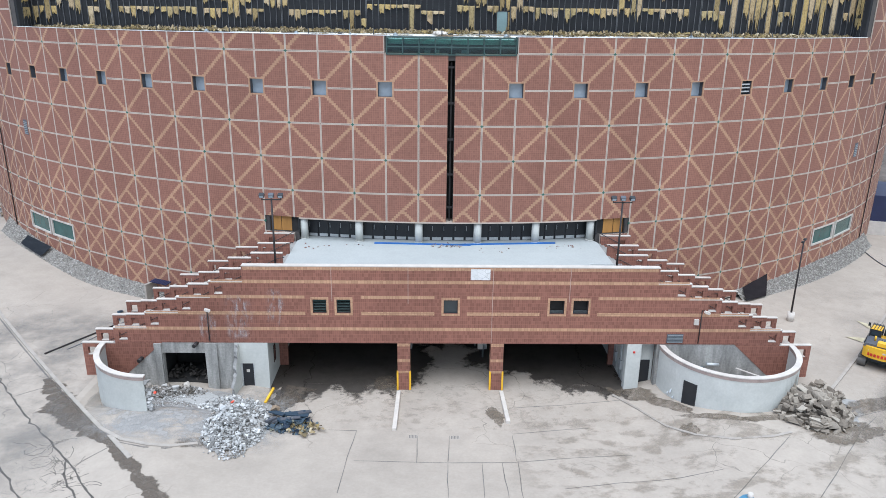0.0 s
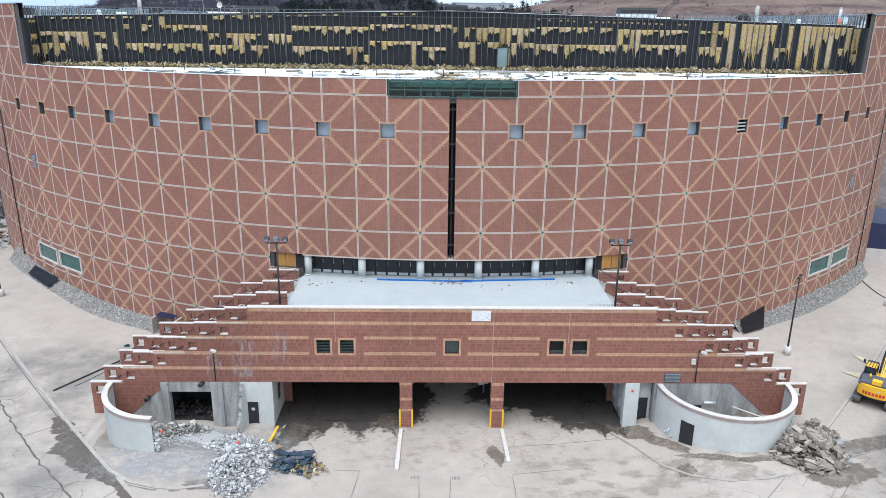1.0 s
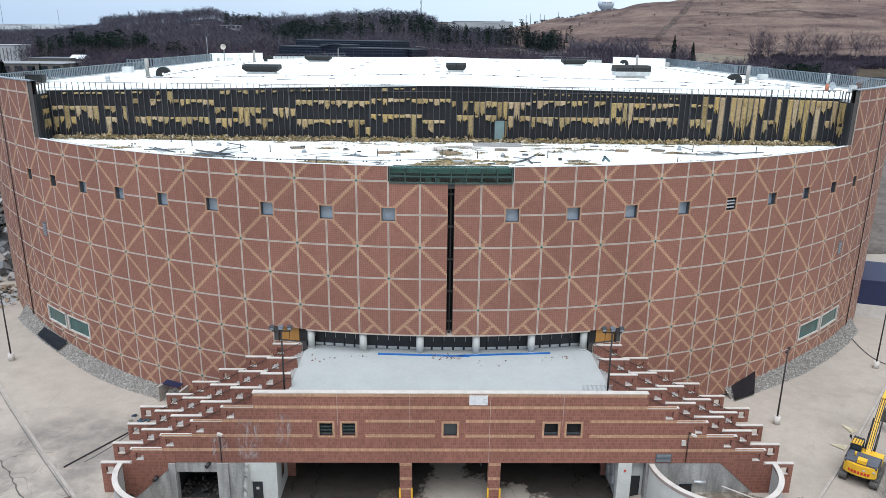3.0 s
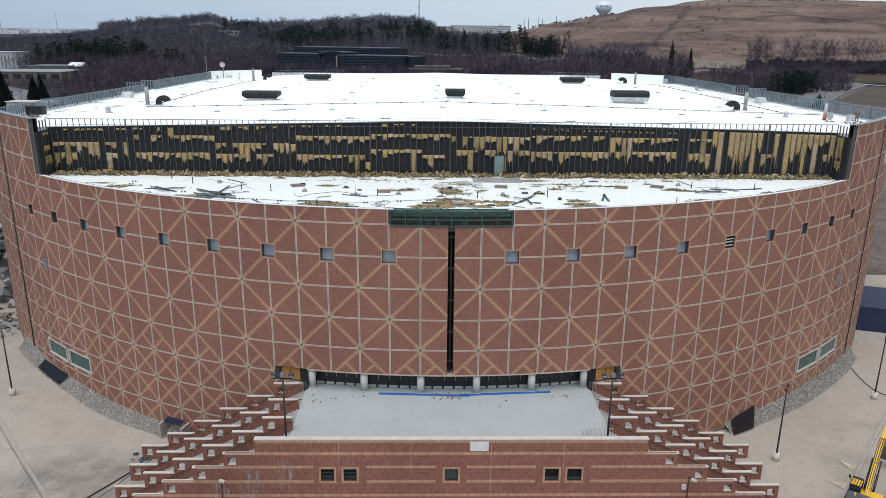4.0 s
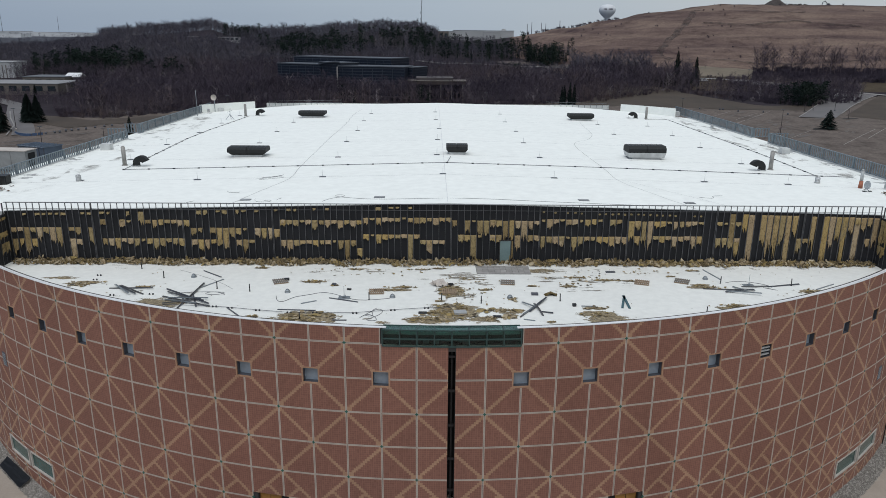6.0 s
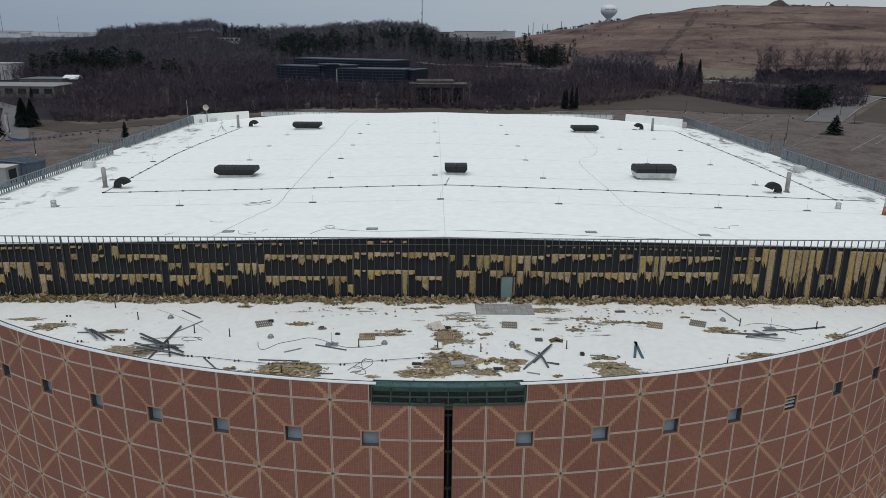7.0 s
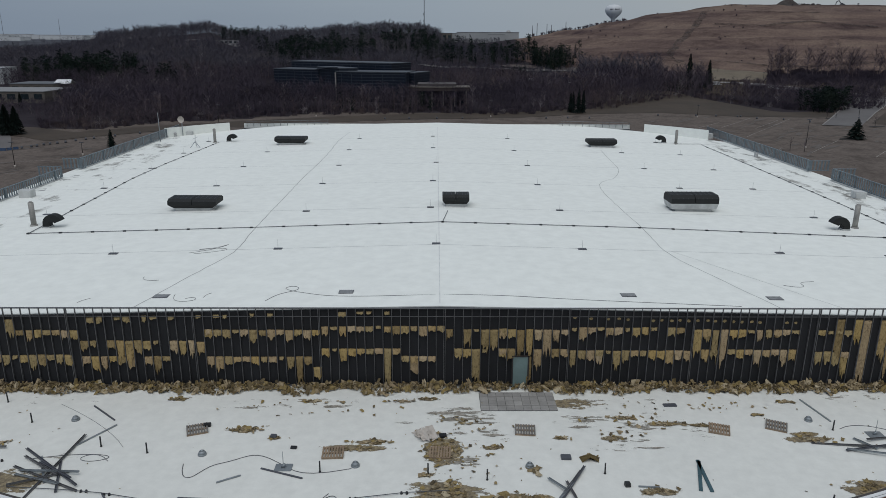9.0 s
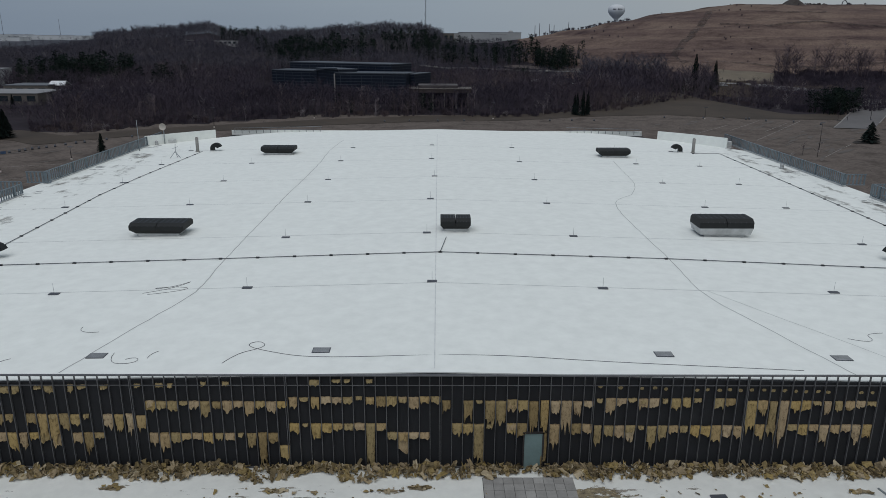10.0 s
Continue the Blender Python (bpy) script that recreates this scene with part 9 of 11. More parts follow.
for sx in (-1, 1):
    ex_part("side_panel", lambda b, sx=sx: (box(b, *sorted((sx * 1.3, sx * 1.49)), -1.9, -0.1, 1.4, 2.5), bev(b, 0.04)), M_BLACK, "black louvred side door")
ex_part("exhaust_guard", lambda b: [bar(b, (x, -2.05, 2.5), (x, -1.55, 2.95), 0.07) for x in (-0.3, -0.1, 0.1, 0.3)], M_BLACK)
ex_part("mirror", lambda b: (rod(b, (-1.5, 1.7, 2.4), (-1.75, 1.8, 2.9), 0.03, None, 6), box(b, -1.86, -1.66, 1.78, 1.83, 2.75, 3.1)), M_BLACK)
ex_part("engine_cover", lambda b: (box(b, -1.4, 1.4, -2.3, -0.2, 2.2, 2.55), bev(b, 0.08)), M_GREYPAINT, "dark grey engine deck")
ex_part("air_filter", lambda b: (box(b, -0.35, 0.45, -2.4, -1.7, 2.5, 2.85), rod(b, (-0.7, -1.2, 2.5), (-0.7, -1.2, 3.0), 0.09, None, 8)), M_YELLOW)
ex_part("handrail", lambda b: tube(b, [(-1.35, -2.0, 2.4), (-1.35, -2.0, 3.0), (-1.35, -0.4, 3.0), (-1.35, -0.4, 2.4)], 0.03, 6), M_BLACK)
cabm = ex_part("cab", lambda b: (box(b, -1.45, -0.45, 0.0, 1.75, 1.5, 3.15), bev(b, 0.08)), M_BLACK, "black operator cab with dark glass")
ex_part("cab_roof", lambda b: (box(b, -1.42, -0.48, 0.05, 1.2, 3.13, 3.2), bev(b, 0.03)), M_YELLOW, "", cabm)
ex_part("cab_skirt", lambda b: (box(b, -1.48, -0.42, -0.03, 1.78, 1.5, 2.0), bev(b, 0.04)), M_YELLOW, "", cabm)
for q in ((-1.47, -1.44, 0.2, 1.55, 2.1, 3.0), (-0.46, -0.43, 0.2, 1.55, 2.1, 3.0), (-1.3, -0.6, -0.02, 0.01, 2.1, 3.0), (-1.3, -0.6, 1.74, 1.77, 1.9, 3.0)):
    ex_part("pane", lambda b, q=q: box(b, *q), M_DARKGLASS, "", cabm)
ex_part("roof_guard", lambda b: [bar(b, (x, 0.1, 3.22), (x, 1.7, 3.22), 0.06) for x in (-1.35, -1.1, -0.85, -0.6)], M_BLACK, "", cabm)


def boom(b):
    pts = [(0.9, 2.0), (3.0, 4.6), (5.2, 6.2), (8.2, 6.6)]
    for (y0, z0), (y1, z1) in zip(pts, pts[1:]):
        bar(b, (0.1, y0, z0), (0.1, y1, z1), 0.42, 0.62)


bo = ex_part("boom", boom, M_YELLOW)
ex_part("stick", lambda b: bar(b, (0.1, 7.9, 6.9), (0.1, 11.6, 2.4), 0.36, 0.45), M_YELLOW)
ex_part("bucket", lambda b: (prism(b, [(-0.6, 10.9), (0.8, 10.9), (0.8, 12.0), (-0.6, 12.0)], 1.2, 2.5), bev(b, 0.15)), M_TRACK)
for x in (-0.3, 0.5):
    ex_part("cylinder", lambda b, x=x: (rod(b, (x, 1.4, 1.9), (x, 2.7, 3.5), 0.11, None, 10), rod(b, (x, 2.7, 3.5), (x, 3.6, 4.8), 0.07, None, 10)), M_BLACK)
for x in (-0.15, 0.0, 0.2, 0.35):
    ex_part("hose", lambda b, x=x: tube(b, [(x, 0.9, 2.45), (x, 2.0, 3.9), (x, 3.0, 5.05), (x, 5.1, 6.6)], 0.035, 6), M_BLACK, "", bo)

# ---- distance: woods, conifers, hill, buildings, tower ----
def toned(name, stops, spread=0.35):
    """Foliage or bare twigs whose shade differs tree by tree, by the tone that each tree carries."""
    m, t, b = nodes_of(name)
    at = t.nodes.new("ShaderNodeAttribute")
    at.attribute_name = "tone"
    c = ramp(t, at.outputs["Fac"], stops)
    g = ramp(t, noise_of(t, 0.35, 3), [(0.3, (1 - spread,) * 3), (0.7, (1 + spread * 0.4,) * 3)])
    t.links.new(mixed(t, 1.0, c, g, "MULTIPLY"), b.inputs["Base Color"])
    b.inputs["Roughness"].default_value = 0.95
    b.inputs["Specular IOR Level"].default_value = 0.03
    return m


# Distance haze is mixed into the twig colours, bluer and paler for far ones
M_WOODS = toned("bare_woods", [(0, (0.047, 0.041, 0.056)), (0.45, (0.074, 0.061, 0.078)), (0.75, (0.102, 0.080, 0.087)), (0.93, (0.135, 0.104, 0.099)), (1, (0.223, 0.198, 0.209))], 0.2)
M_WOODS_HAZY = toned("grey_far_woods", [(0, (0.056, 0.054, 0.073)), (0.45, (0.080, 0.075, 0.094)), (0.75, (0.104, 0.094, 0.106)), (0.93, (0.13, 0.117, 0.122)), (1, (0.20, 0.19, 0.20))], 0.2)
M_PINE = toned("dark_conifers", [(0, (0.012, 0.019, 0.018)), (0.6, (0.022, 0.032, 0.027)), (1, (0.042, 0.052, 0.038))])
M_BARK = plain("dark_bark", (0.05, 0.042, 0.038), 0.95)


def bare_kind(seed, limbs, twigs, w, low=0.2, wide=0.34):
    """A leafless tree one metre high: tapered stem, rising limbs and fans of thin twigs."""
    g = random.Random(seed)
    v, f = [], []

    def blade(p, q, r):
        a = g.uniform(0, 6.283)
        i = len(v)
        v.extend([(p[0] + r * math.cos(a), p[1] + r * math.sin(a), p[2]), (p[0] - r * math.cos(a), p[1] - r * math.sin(a), p[2]), q])
        f.append((i, i + 1, i + 2))
    lean = (g.uniform(-0.05, 0.05), g.uniform(-0.05, 0.05))
    for k in range(3):
        a = k * 2.094
        v.append((0.013 * math.cos(a), 0.013 * math.sin(a), -0.06))
    v.append((lean[0], lean[1], 0.9))
    f.extend([(0, 1, 3), (1, 2, 3), (2, 0, 3)])
    for _ in range(limbs):
        s = low + (0.86 - low) * g.random() ** 0.8
        a, l = g.uniform(0, 6.283), wide * g.uniform(0.55, 1.1) * (1.25 - 0.8 * s)
        rise = l * g.uniform(0.5, 1.5)
        p = (lean[0] * s, lean[1] * s, s)
        q = (p[0] + l * math.cos(a), p[1] + l * math.sin(a), min(1.0, s + rise))
        blade(p, q, w * 0.9)
        for _ in range(twigs):
            t = g.uniform(0.15, 1.0)
            c = tuple(m + (n - m) * t for m, n in zip(p, q))
            b, k = a + g.uniform(-1.7, 1.7), l * g.uniform(0.25, 0.6)
            blade(c, (c[0] + k * math.cos(b), c[1] + k * math.sin(b), min(1.04, c[2] + k * g.uniform(0.1, 1.3))), w * 0.62)
    return np.array(v), np.array(f)


def bush_kind(seed, stems, w):
    """A thicket bush: many stems that rise and spread from one foot."""
    g = random.Random(seed)
    v, f = [], []
    for _ in range(stems):
        a, l, h = g.uniform(0, 6.283), g.uniform(0.05, 0.62), g.uniform(0.45, 1.0)
        x, y, b = g.gauss(0, 0.12), g.gauss(0, 0.12), g.uniform(0, 6.283)
        q = (x + l * math.cos(a), y + l * math.sin(a), h)
        m = (x + 0.4 * l * math.cos(a), y + 0.4 * l * math.sin(a), h * 0.5)
        i = len(v)
        v.extend([(x + w * math.cos(b), y + w * math.sin(b), -0.1), (x - w * math.cos(b), y - w * math.sin(b), -0.1), q])
        f.append((i, i + 1, i + 2))
        for _ in range(3):
            c, k = g.uniform(0, 6.283), g.uniform(0.12, 0.3)
            i = len(v)
            v.extend([(m[0], m[1], m[2]), (m[0] + w, m[1], m[2] + 0.05), (m[0] + k * math.cos(c), m[1] + k * math.sin(c), m[2] + k * g.uniform(0.4, 1.4))])
            f.append((i, i + 1, i + 2))
    return np.array(v), np.array(f)


def spruce_kind(seed, layers, boughs, wide):
    """A spruce: whorls of drooping boughs, ragged at their tips, closing to a spire."""
    g = random.Random(seed)
    v, f = [], []
    for k in range(layers):
        s = k / layers
        z, rad = 0.05 + 0.92 * s, wide * (1 - s) ** 0.85 * g.uniform(0.85, 1.12) + 0.012
        for i in range(boughs):
            a = 6.283 * (i + g.random()) / boughs
            r, h = rad * g.uniform(0.5, 1.18), 6.283 / boughs * 0.42
            n = len(v)
            v.extend([(0, 0, z + 0.085 * (1.1 - s)), (r * 0.75 * math.cos(a - h), r * 0.75 * math.sin(a - h), z + 0.012), (r * math.cos(a), r * math.sin(a), z - 0.045 * g.uniform(0.3, 1.2)), (r * 0.7 * math.cos(a + h), r * 0.7 * math.sin(a + h), z + 0.01)])
            f.extend([(n, n + 1, n + 2), (n, n + 2, n + 3)])
    return np.array(v), np.array(f)


def pine_kind(seed, clumps, needles):
    """A pine: flat ragged plates of needles on short boughs round a leaning stem."""
    g = random.Random(seed)
    v, f = [(-0.016, -0.016, -0.05), (0.016, -0.016, -0.05), (0, 0.02, -0.05), (0, 0, 0.92)], [(0, 1, 3), (1, 2, 3), (2, 0, 3)]
    lean = g.uniform(-0.05, 0.05)
    for k in range(clumps):
        s = 0.22 + 0.78 * (k + g.random()) / clumps
        reach, a = 0.24 * (1.06 - s) ** 0.6 * g.uniform(0.25, 1.1), g.uniform(0, 6.283)
        cx, cy, q = lean * s + reach * math.cos(a), reach * math.sin(a), g.uniform(0.05, 0.10)
        for _ in range(needles):
            x, y, z = cx + g.gauss(0, q * 0.8), cy + g.gauss(0, q * 0.8), s + g.gauss(0, q * 0.34)
            b, n = g.uniform(0, 6.283), len(v)
            v.extend([(x - q * 0.55 * math.cos(b), y - q * 0.55 * math.sin(b), z), (x + q * 0.55 * math.cos(b), y + q * 0.55 * math.sin(b), z + g.uniform(-0.1, 0.25) * q), (x + q * g.uniform(-0.6, 0.6), y + q * g.uniform(-0.6, 0.6), z + q * g.uniform(0.2, 0.75))])
            f.append((n, n + 1, n + 2))
    return np.array(v), np.array(f)


def plant(name, spots, kinds, mat, label, seed):
    """One mesh of many trees: spots are (x, y, height, tone)."""
    g = random.Random(seed)
    vs, fs, tones, base = [], [], [], 0
    for x, y, h, tone in spots:
        v, f = kinds[g.randrange(len(kinds))]
        a, k = g.uniform(0, 6.283), h * g.uniform(0.85, 1.2)
        c, s_ = math.cos(a) * k, math.sin(a) * k
        vs.append(np.stack((x + v[:, 0] * c - v[:, 1] * s_, y + v[:, 0] * s_ + v[:, 1] * c, land(x, y) + v[:, 2] * h), 1))
        fs.append(f + base)
        tones.append(np.full(len(v), tone))
        base += len(v)
    v, f, tones = np.concatenate(vs), np.concatenate(fs), np.concatenate(tones)
    me = bpy.data.meshes.new(name)
    me.vertices.add(len(v))
    me.vertices.foreach_set("co", v.astype(np.float32).ravel())
    me.loops.add(3 * len(f))
    me.loops.foreach_set("vertex_index", f.astype(np.int32).ravel())
    me.polygons.add(len(f))
    me.polygons.foreach_set("loop_start", np.arange(0, 3 * len(f), 3, dtype=np.int32))
    me.update(calc_edges=True)
    me.attributes.new("tone", "FLOAT", "POINT").data.foreach_set("value", tones.astype(np.float32))
    me.materials.append(mat)
    return tagged(new(name, me), label, "woods", kind="stuff")


BARE_NEAR = [bare_kind(i, 13, 10, 0.0085) for i in range(7)]
BARE_FAR = [bare_kind(20 + i, 11, 8, 0.010, 0.2) for i in range(6)]
BARE_TALL = [bare_kind(40 + i, 20, 10, 0.006, 0.15, 0.27) for i in range(4)]
BUSH = [bush_kind(60 + i, 26, 0.022) for i in range(5)]
PINE = [pine_kind(80 + i, 16, 9) for i in range(6)]
SPRUCE = [spruce_kind(100 + i, 15, 9, 0.21) for i in range(4)]

def kept_clear(x, y, u):
    """Roads, buildings, fields and the bare tip, where no wood stands."""
    if u > 0.085 and y > 690 - 60 * smooth01((u - 0.15) / 0.1) + 30 * noise.noise(Vector((x / 30, y / 30, 9))):
        return True
    if -128 < x < 12 and 428 < y < 520 or 8 < x < 30 and 415 < y < 440:
        return True
    if -345 < x < -240 and 420 < y < 500 or -400 < x < -325 and 500 < y < 562:
        return True
    if -0.02 < u < 0.19 and 596 < y < 642 + 20 * u:
        return True
    if -0.33 < u < -0.262 and 735 < y < 815:
        return (int(x * 3) + int(y * 5)) % 6 > 0
    if -0.66 < u < -0.535 and y < 372:
        return True
    return u > 0.30 and y > (572 if u < 0.365 else 505)


rng = random.Random(77)
near, far, low = [], [], []
y = 310.0
while y < 985:
    step = 3.7 if y < 470 else 4.9 if y < 620 else 5.2
    x = -0.69 * (y + 42)
    while x < 0.60 * (y + 42):
        px, py = x + rng.uniform(-2.6, 2.6), y + rng.uniform(-2.6, 2.6)
        x += step * rng.uniform(0.75, 1.25)
        u = px / (py + 42)
        e = wood_edge(u)
        if py < e or kept_clear(px, py, u):
            continue
        tone = 0.42 + 0.42 * noise.noise(Vector((px / 75, py / 75, 1))) + 0.22 * noise.noise(Vector((px / 22, py / 22, 4))) + rng.gauss(0, 0.10)
        if rng.random() < 0.025:
            tone = rng.uniform(0.93, 1.0)
        tone = min(1.0, max(0.0, tone + 0.22 * smooth01((e + 22 - py) / 20)))
        deep = smooth01((py - e) / 45)
        h = (rng.uniform(5.5, 8.5) + deep * rng.uniform(2.0, 6.0)) * (1 + 0.3 * noise.noise(Vector((px / 26, py / 26, 1))))
        if 0.19 < u < 0.37:
            h *= 1.35
        if u < -0.5 and py < 428:
            h *= 0.5
        if py > 840:
            h = rng.uniform(8, 15) * (1 + 0.35 * noise.noise(Vector((px / 20, py / 20, 6))))
        if py > 800 and u < -0.45:
            h *= 0.5
        if py > 780 and 0.005 < u < 0.11:
            h *= 0.4
        if py < 440 and -0.26 < u < 0.06:
            h *= 1.3
        if deep < 0.8 and rng.random() < 0.3:
            low.append((px + rng.uniform(-2, 2), py, rng.uniform(1.5, 3.0), tone * 0.8))
        if deep < 0.6 and rng.random() < 0.4:
            low.append((px, py, rng.uniform(2.6, 5.2), tone))
        elif py < 560:
            near.append((px, py, h, tone))
        else:
            far.append((px, py, h, tone))
    y += step * 0.85
plant("bare_wood", near, BARE_NEAR, M_WOODS, "purple-brown leafless winter woods behind the lots", 1)
plant("bare_wood_far", far, BARE_FAR, M_WOODS_HAZY, "grey leafless winter woods rising to the skyline", 2)
plant("thicket", low, BUSH, M_WOODS, "brown leafless thicket along the edge of the woods", 3)

# pine groves: bearing from, to, distance from, to, count, heights
rng = random.Random(78)
pines, tips = [], []
for u0, u1, y0, y1, n, h0, h1 in ((-0.545, -0.40, 515, 585, 150, 13, 20), (-0.40, -0.33, 500, 560, 24, 8, 14), (-0.235, -0.10, 600, 760, 210, 12, 17), (-0.10, 0.045, 640, 800, 170, 12, 18), (0.045, 0.10, 640, 700, 30, 12, 17),
                                  (0.095, 0.19, 636, 682, 110, 8, 20), (0.06, 0.14, 540, 590, 34, 6, 10), (0.49, 0.55, 396, 420, 50, 8, 14), (-0.06, 0.02, 395, 425, 14, 6, 11), (-0.14, -0.10, 395, 425, 12, 8, 13), (0.355, 0.372, 520, 545, 7, 9, 15),
                                  (-0.285, -0.235, 820, 900, 40, 12, 17), (-0.505, -0.455, 424, 436, 26, 6, 10), (-0.45, -0.43, 940, 960, 6, 9, 13), (0.03, 0.05, 960, 990, 8, 9, 12), (0.30, 0.335, 520, 560, 16, 7, 13), (0.255, 0.285, 560, 600, 8, 8, 13)):
    for _ in range(n):
        u = (u0 + u1) / 2 + max(-1, min(1, rng.gauss(0, 0.5))) * (u1 - u0) / 2
        y = rng.uniform(y0, y1)
        x = u * (y + 42)
        if noise.noise(Vector((x / 18, y / 18, 4))) < -0.25 or -128 < x < 12 and 428 < y < 520:
            continue
        spot = (x, y, rng.uniform(h0, h1) * (0.95 + 0.25 * noise.noise(Vector((x / 25, y / 25, 9)))), rng.random() * 0.8)
        (tips if rng.random() < 0.2 or 0.3 < u < 0.38 else pines).append(spot)
plant("pine_wood", pines, PINE, M_PINE, "dark pine groves among the bare woods", 4)
plant("conifer_wood", tips, SPRUCE, M_PINE, "scattered dark spruces among the pines", 5)

# hedgerow before the tip: tall airy crowns over a dark thicket
rng = random.Random(79)
tall, hedge = [], []
for u0 in (0.447, 0.458, 0.469, 0.503, 0.534, 0.551, 0.562, 0.59, 0.452, 0.463, 0.475, 0.497, 0.51, 0.523, 0.545, 0.556, 0.568, 0.60, 0.615, 0.63):
    for _ in range(3):
        y = rng.uniform(575, 610)
        tall.append(((u0 + rng.gauss(0, 0.004)) * (y + 42), y, rng.uniform(20, 29), rng.uniform(0.4, 0.75)))
for _ in range(900):
    y = rng.uniform(552, 606)
    u = rng.uniform(0.445, 0.68)
    hedge.append((u * (y + 42), y, rng.uniform(3.0, 8.0) * (1 + 0.4 * noise.noise(Vector((u * 60, 1, 2)))), rng.uniform(0.1, 0.5)))
for _ in range(60):
    y = rng.uniform(548, 575)
    u = rng.uniform(0.375, 0.62)
    hedge.append((u * (y + 42), y, rng.uniform(2, 5), rng.uniform(0.3, 0.7)))
plant("hedgerow_trees", tall, BARE_TALL, M_WOODS, "row of tall leafless trees at the hill's foot", 6)
plant("hedgerow", hedge, BUSH, M_WOODS, "low dark thicket at the hill's foot", 7)
scrub = [(u * (y + 42), y, rng.uniform(1.2, 3.0), rng.uniform(0.2, 0.6)) for u, y in [(rng.uniform(0.2, 0.62), rng.uniform(640, 890)) for _ in range(150)] if noise.noise(Vector((u * 14, y / 60, 6))) > 0.1]
scrub += [(u * (y + 42), y, rng.uniform(3, 6), 0.4) for u, y in [(rng.uniform(0.12, 0.25), rng.uniform(880, 930)) for _ in range(60)]]
plant("hill_shrubs", scrub, BUSH, M_WOODS, "low leafless scrub dotted over the hill", 8)
lines_far = []
for d in (1150, 1300, 1500, 1750, 2050, 2400):
    lines_far += [(u * (d + 42), d + rng.uniform(-25, 25), rng.uniform(6, 11), rng.uniform(0.2, 0.6)) for u in [rng.uniform(-0.66, -0.33) for _ in range(150)] if noise.noise(Vector((u * 25, d / 90, 3))) > -0.1]
plant("far_tree_lines", lines_far, BARE_FAR, M_WOODS_HAZY, "thin far lines of leafless trees on the plain", 9)


def single_tree(name, x, y, h, kind, mat, tone, label, bark=True):
    t = thing(name, label, "tree", Matrix.Translation((x, y, land(x, y))), "single trees")
    b = bmesh.new()
    rod(b, (0, 0, -0.3), (0, 0, h * 0.85), h * 0.02, 0.03, 8)
    part("trunk", b, M_BARK, t)
    v, f = kind
    me = bpy.data.meshes.new("crown")
    me.from_pydata((v * h).tolist(), [], f.tolist())
    me.attributes.new("tone", "FLOAT", "POINT").data.foreach_set("value", np.full(len(v), tone, dtype=np.float32))
    me.materials.append(mat)
    ob = new("crown", me)
    ob.parent = t
    return t


for i, (x, y, h, wide) in enumerate(((-135, 268, 8.2, 0.27), (192, 297, 9.8, 0.50), (194, 533, 28, 0.15), (212, 540, 22, 0.17), (184, 540, 12, 0.2), (153, 638, 11, 0.22), (161, 638, 10, 0.22), (168, 636, 11, 0.22), (-195.6, 299, 14.5, 0.30), (-192.8, 301.5, 13.5, 0.30), (-198.5, 303, 13, 0.3), (-194.5, 271, 20, 0.26), (-198.5, 275, 19, 0.27), (-252, 412, 9, 0.2), (262, 330, 13, 0.3))):
    single_tree("spruce", x, y, h, spruce_kind(200 + i, 36 if x < -190 else 24, 24 if x < -190 else 15, wide), M_PINE, 0.25, "lone dark spruce standing in the open ground")
for i, (x, y, h, wide) in enumerate(((82, 389, 15, 0.16), (85, 391, 14, 0.16), (79, 391, 13, 0.17), (78, 393, 12, 0.17))):
    single_tree("arborvitae", x, y, h, spruce_kind(240 + i, 22, 13, wide), M_PINE, 0.1, "dark dense evergreen at the edge of the woods")
single_tree("round_conifer", 193, 625, 7.5, pine_kind(250, 30, 16), M_PINE, 0.2, "round dark evergreen alone before the hill")
for i, (x, y, h) in enumerate(((218, 372, 6.0), (222, 370, 5.0), (225, 338, 6.0), (148, 268, 5.5), (152, 264, 6.0), (196, 610, 5), (204, 600, 5), (246, 612, 4))):
    single_tree("bare_tree", x, y, h, BARE_NEAR[i % 7], M_WOODS, 0.35, "small leafless tree at the parking lot")


def lot_lamp(x, y, h):
    l = thing("lot_lamp", "tall thin lamp post in the parking lot", "lamp post", Matrix.Translation((x, y, land(x, y))), "parking lot lamps")
    b = bmesh.new()
    rod(b, (0, 0, -0.1), (0, 0, 0.8), 0.35, 0.33, 10)
    part("footing", b, M_CAP, l)
    b = bmesh.new()
    rod(b, (0, 0, 0.8), (0, 0, h), 0.14, 0.09, 8)
    part("pole", b, M_RUST, l)
    b = bmesh.new()
    box(b, -0.9, 0.9, -0.2, 0.2, h, h + 0.25)
    part("lamp_head", b, M_GREYPAINT, l)


for x, y, h in ((-155, 232, 9.0), (157, 273, 12), (-190, 277, 9.5), (-140, 253, 5), (146, 374, 6.5), (237, 374, 9), (278, 419, 9), (-67, 372, 10), (30, 372, 9), (-110, 335, 10), (262, 556, 9)):
    lot_lamp(x, y, h)
# dark barrels along the lots' edges and in the road
b = bmesh.new()
rod(b, (0, 0, 0), (0, 0, 0.9), 0.5, 0.42, 10)
rod(b, (0, 0, 0.9), (0, 0, 1.05), 0.42, 0.2, 10)
bar_me = mesh_of(b, "barrel", M_GREYPAINT)
barrels = [(-171.2, 266.2), (-168.9, 269.3), (-167.4, 270.8), (-166.2, 273.9), (-164.4, 275.6), (-162.2, 277.4), (-159.9, 279.8), (-157.6, 284.0), (-154.9, 287.6), (-152.4, 290.0), (-146.0, 297.0), (-138.0, 305.0)]
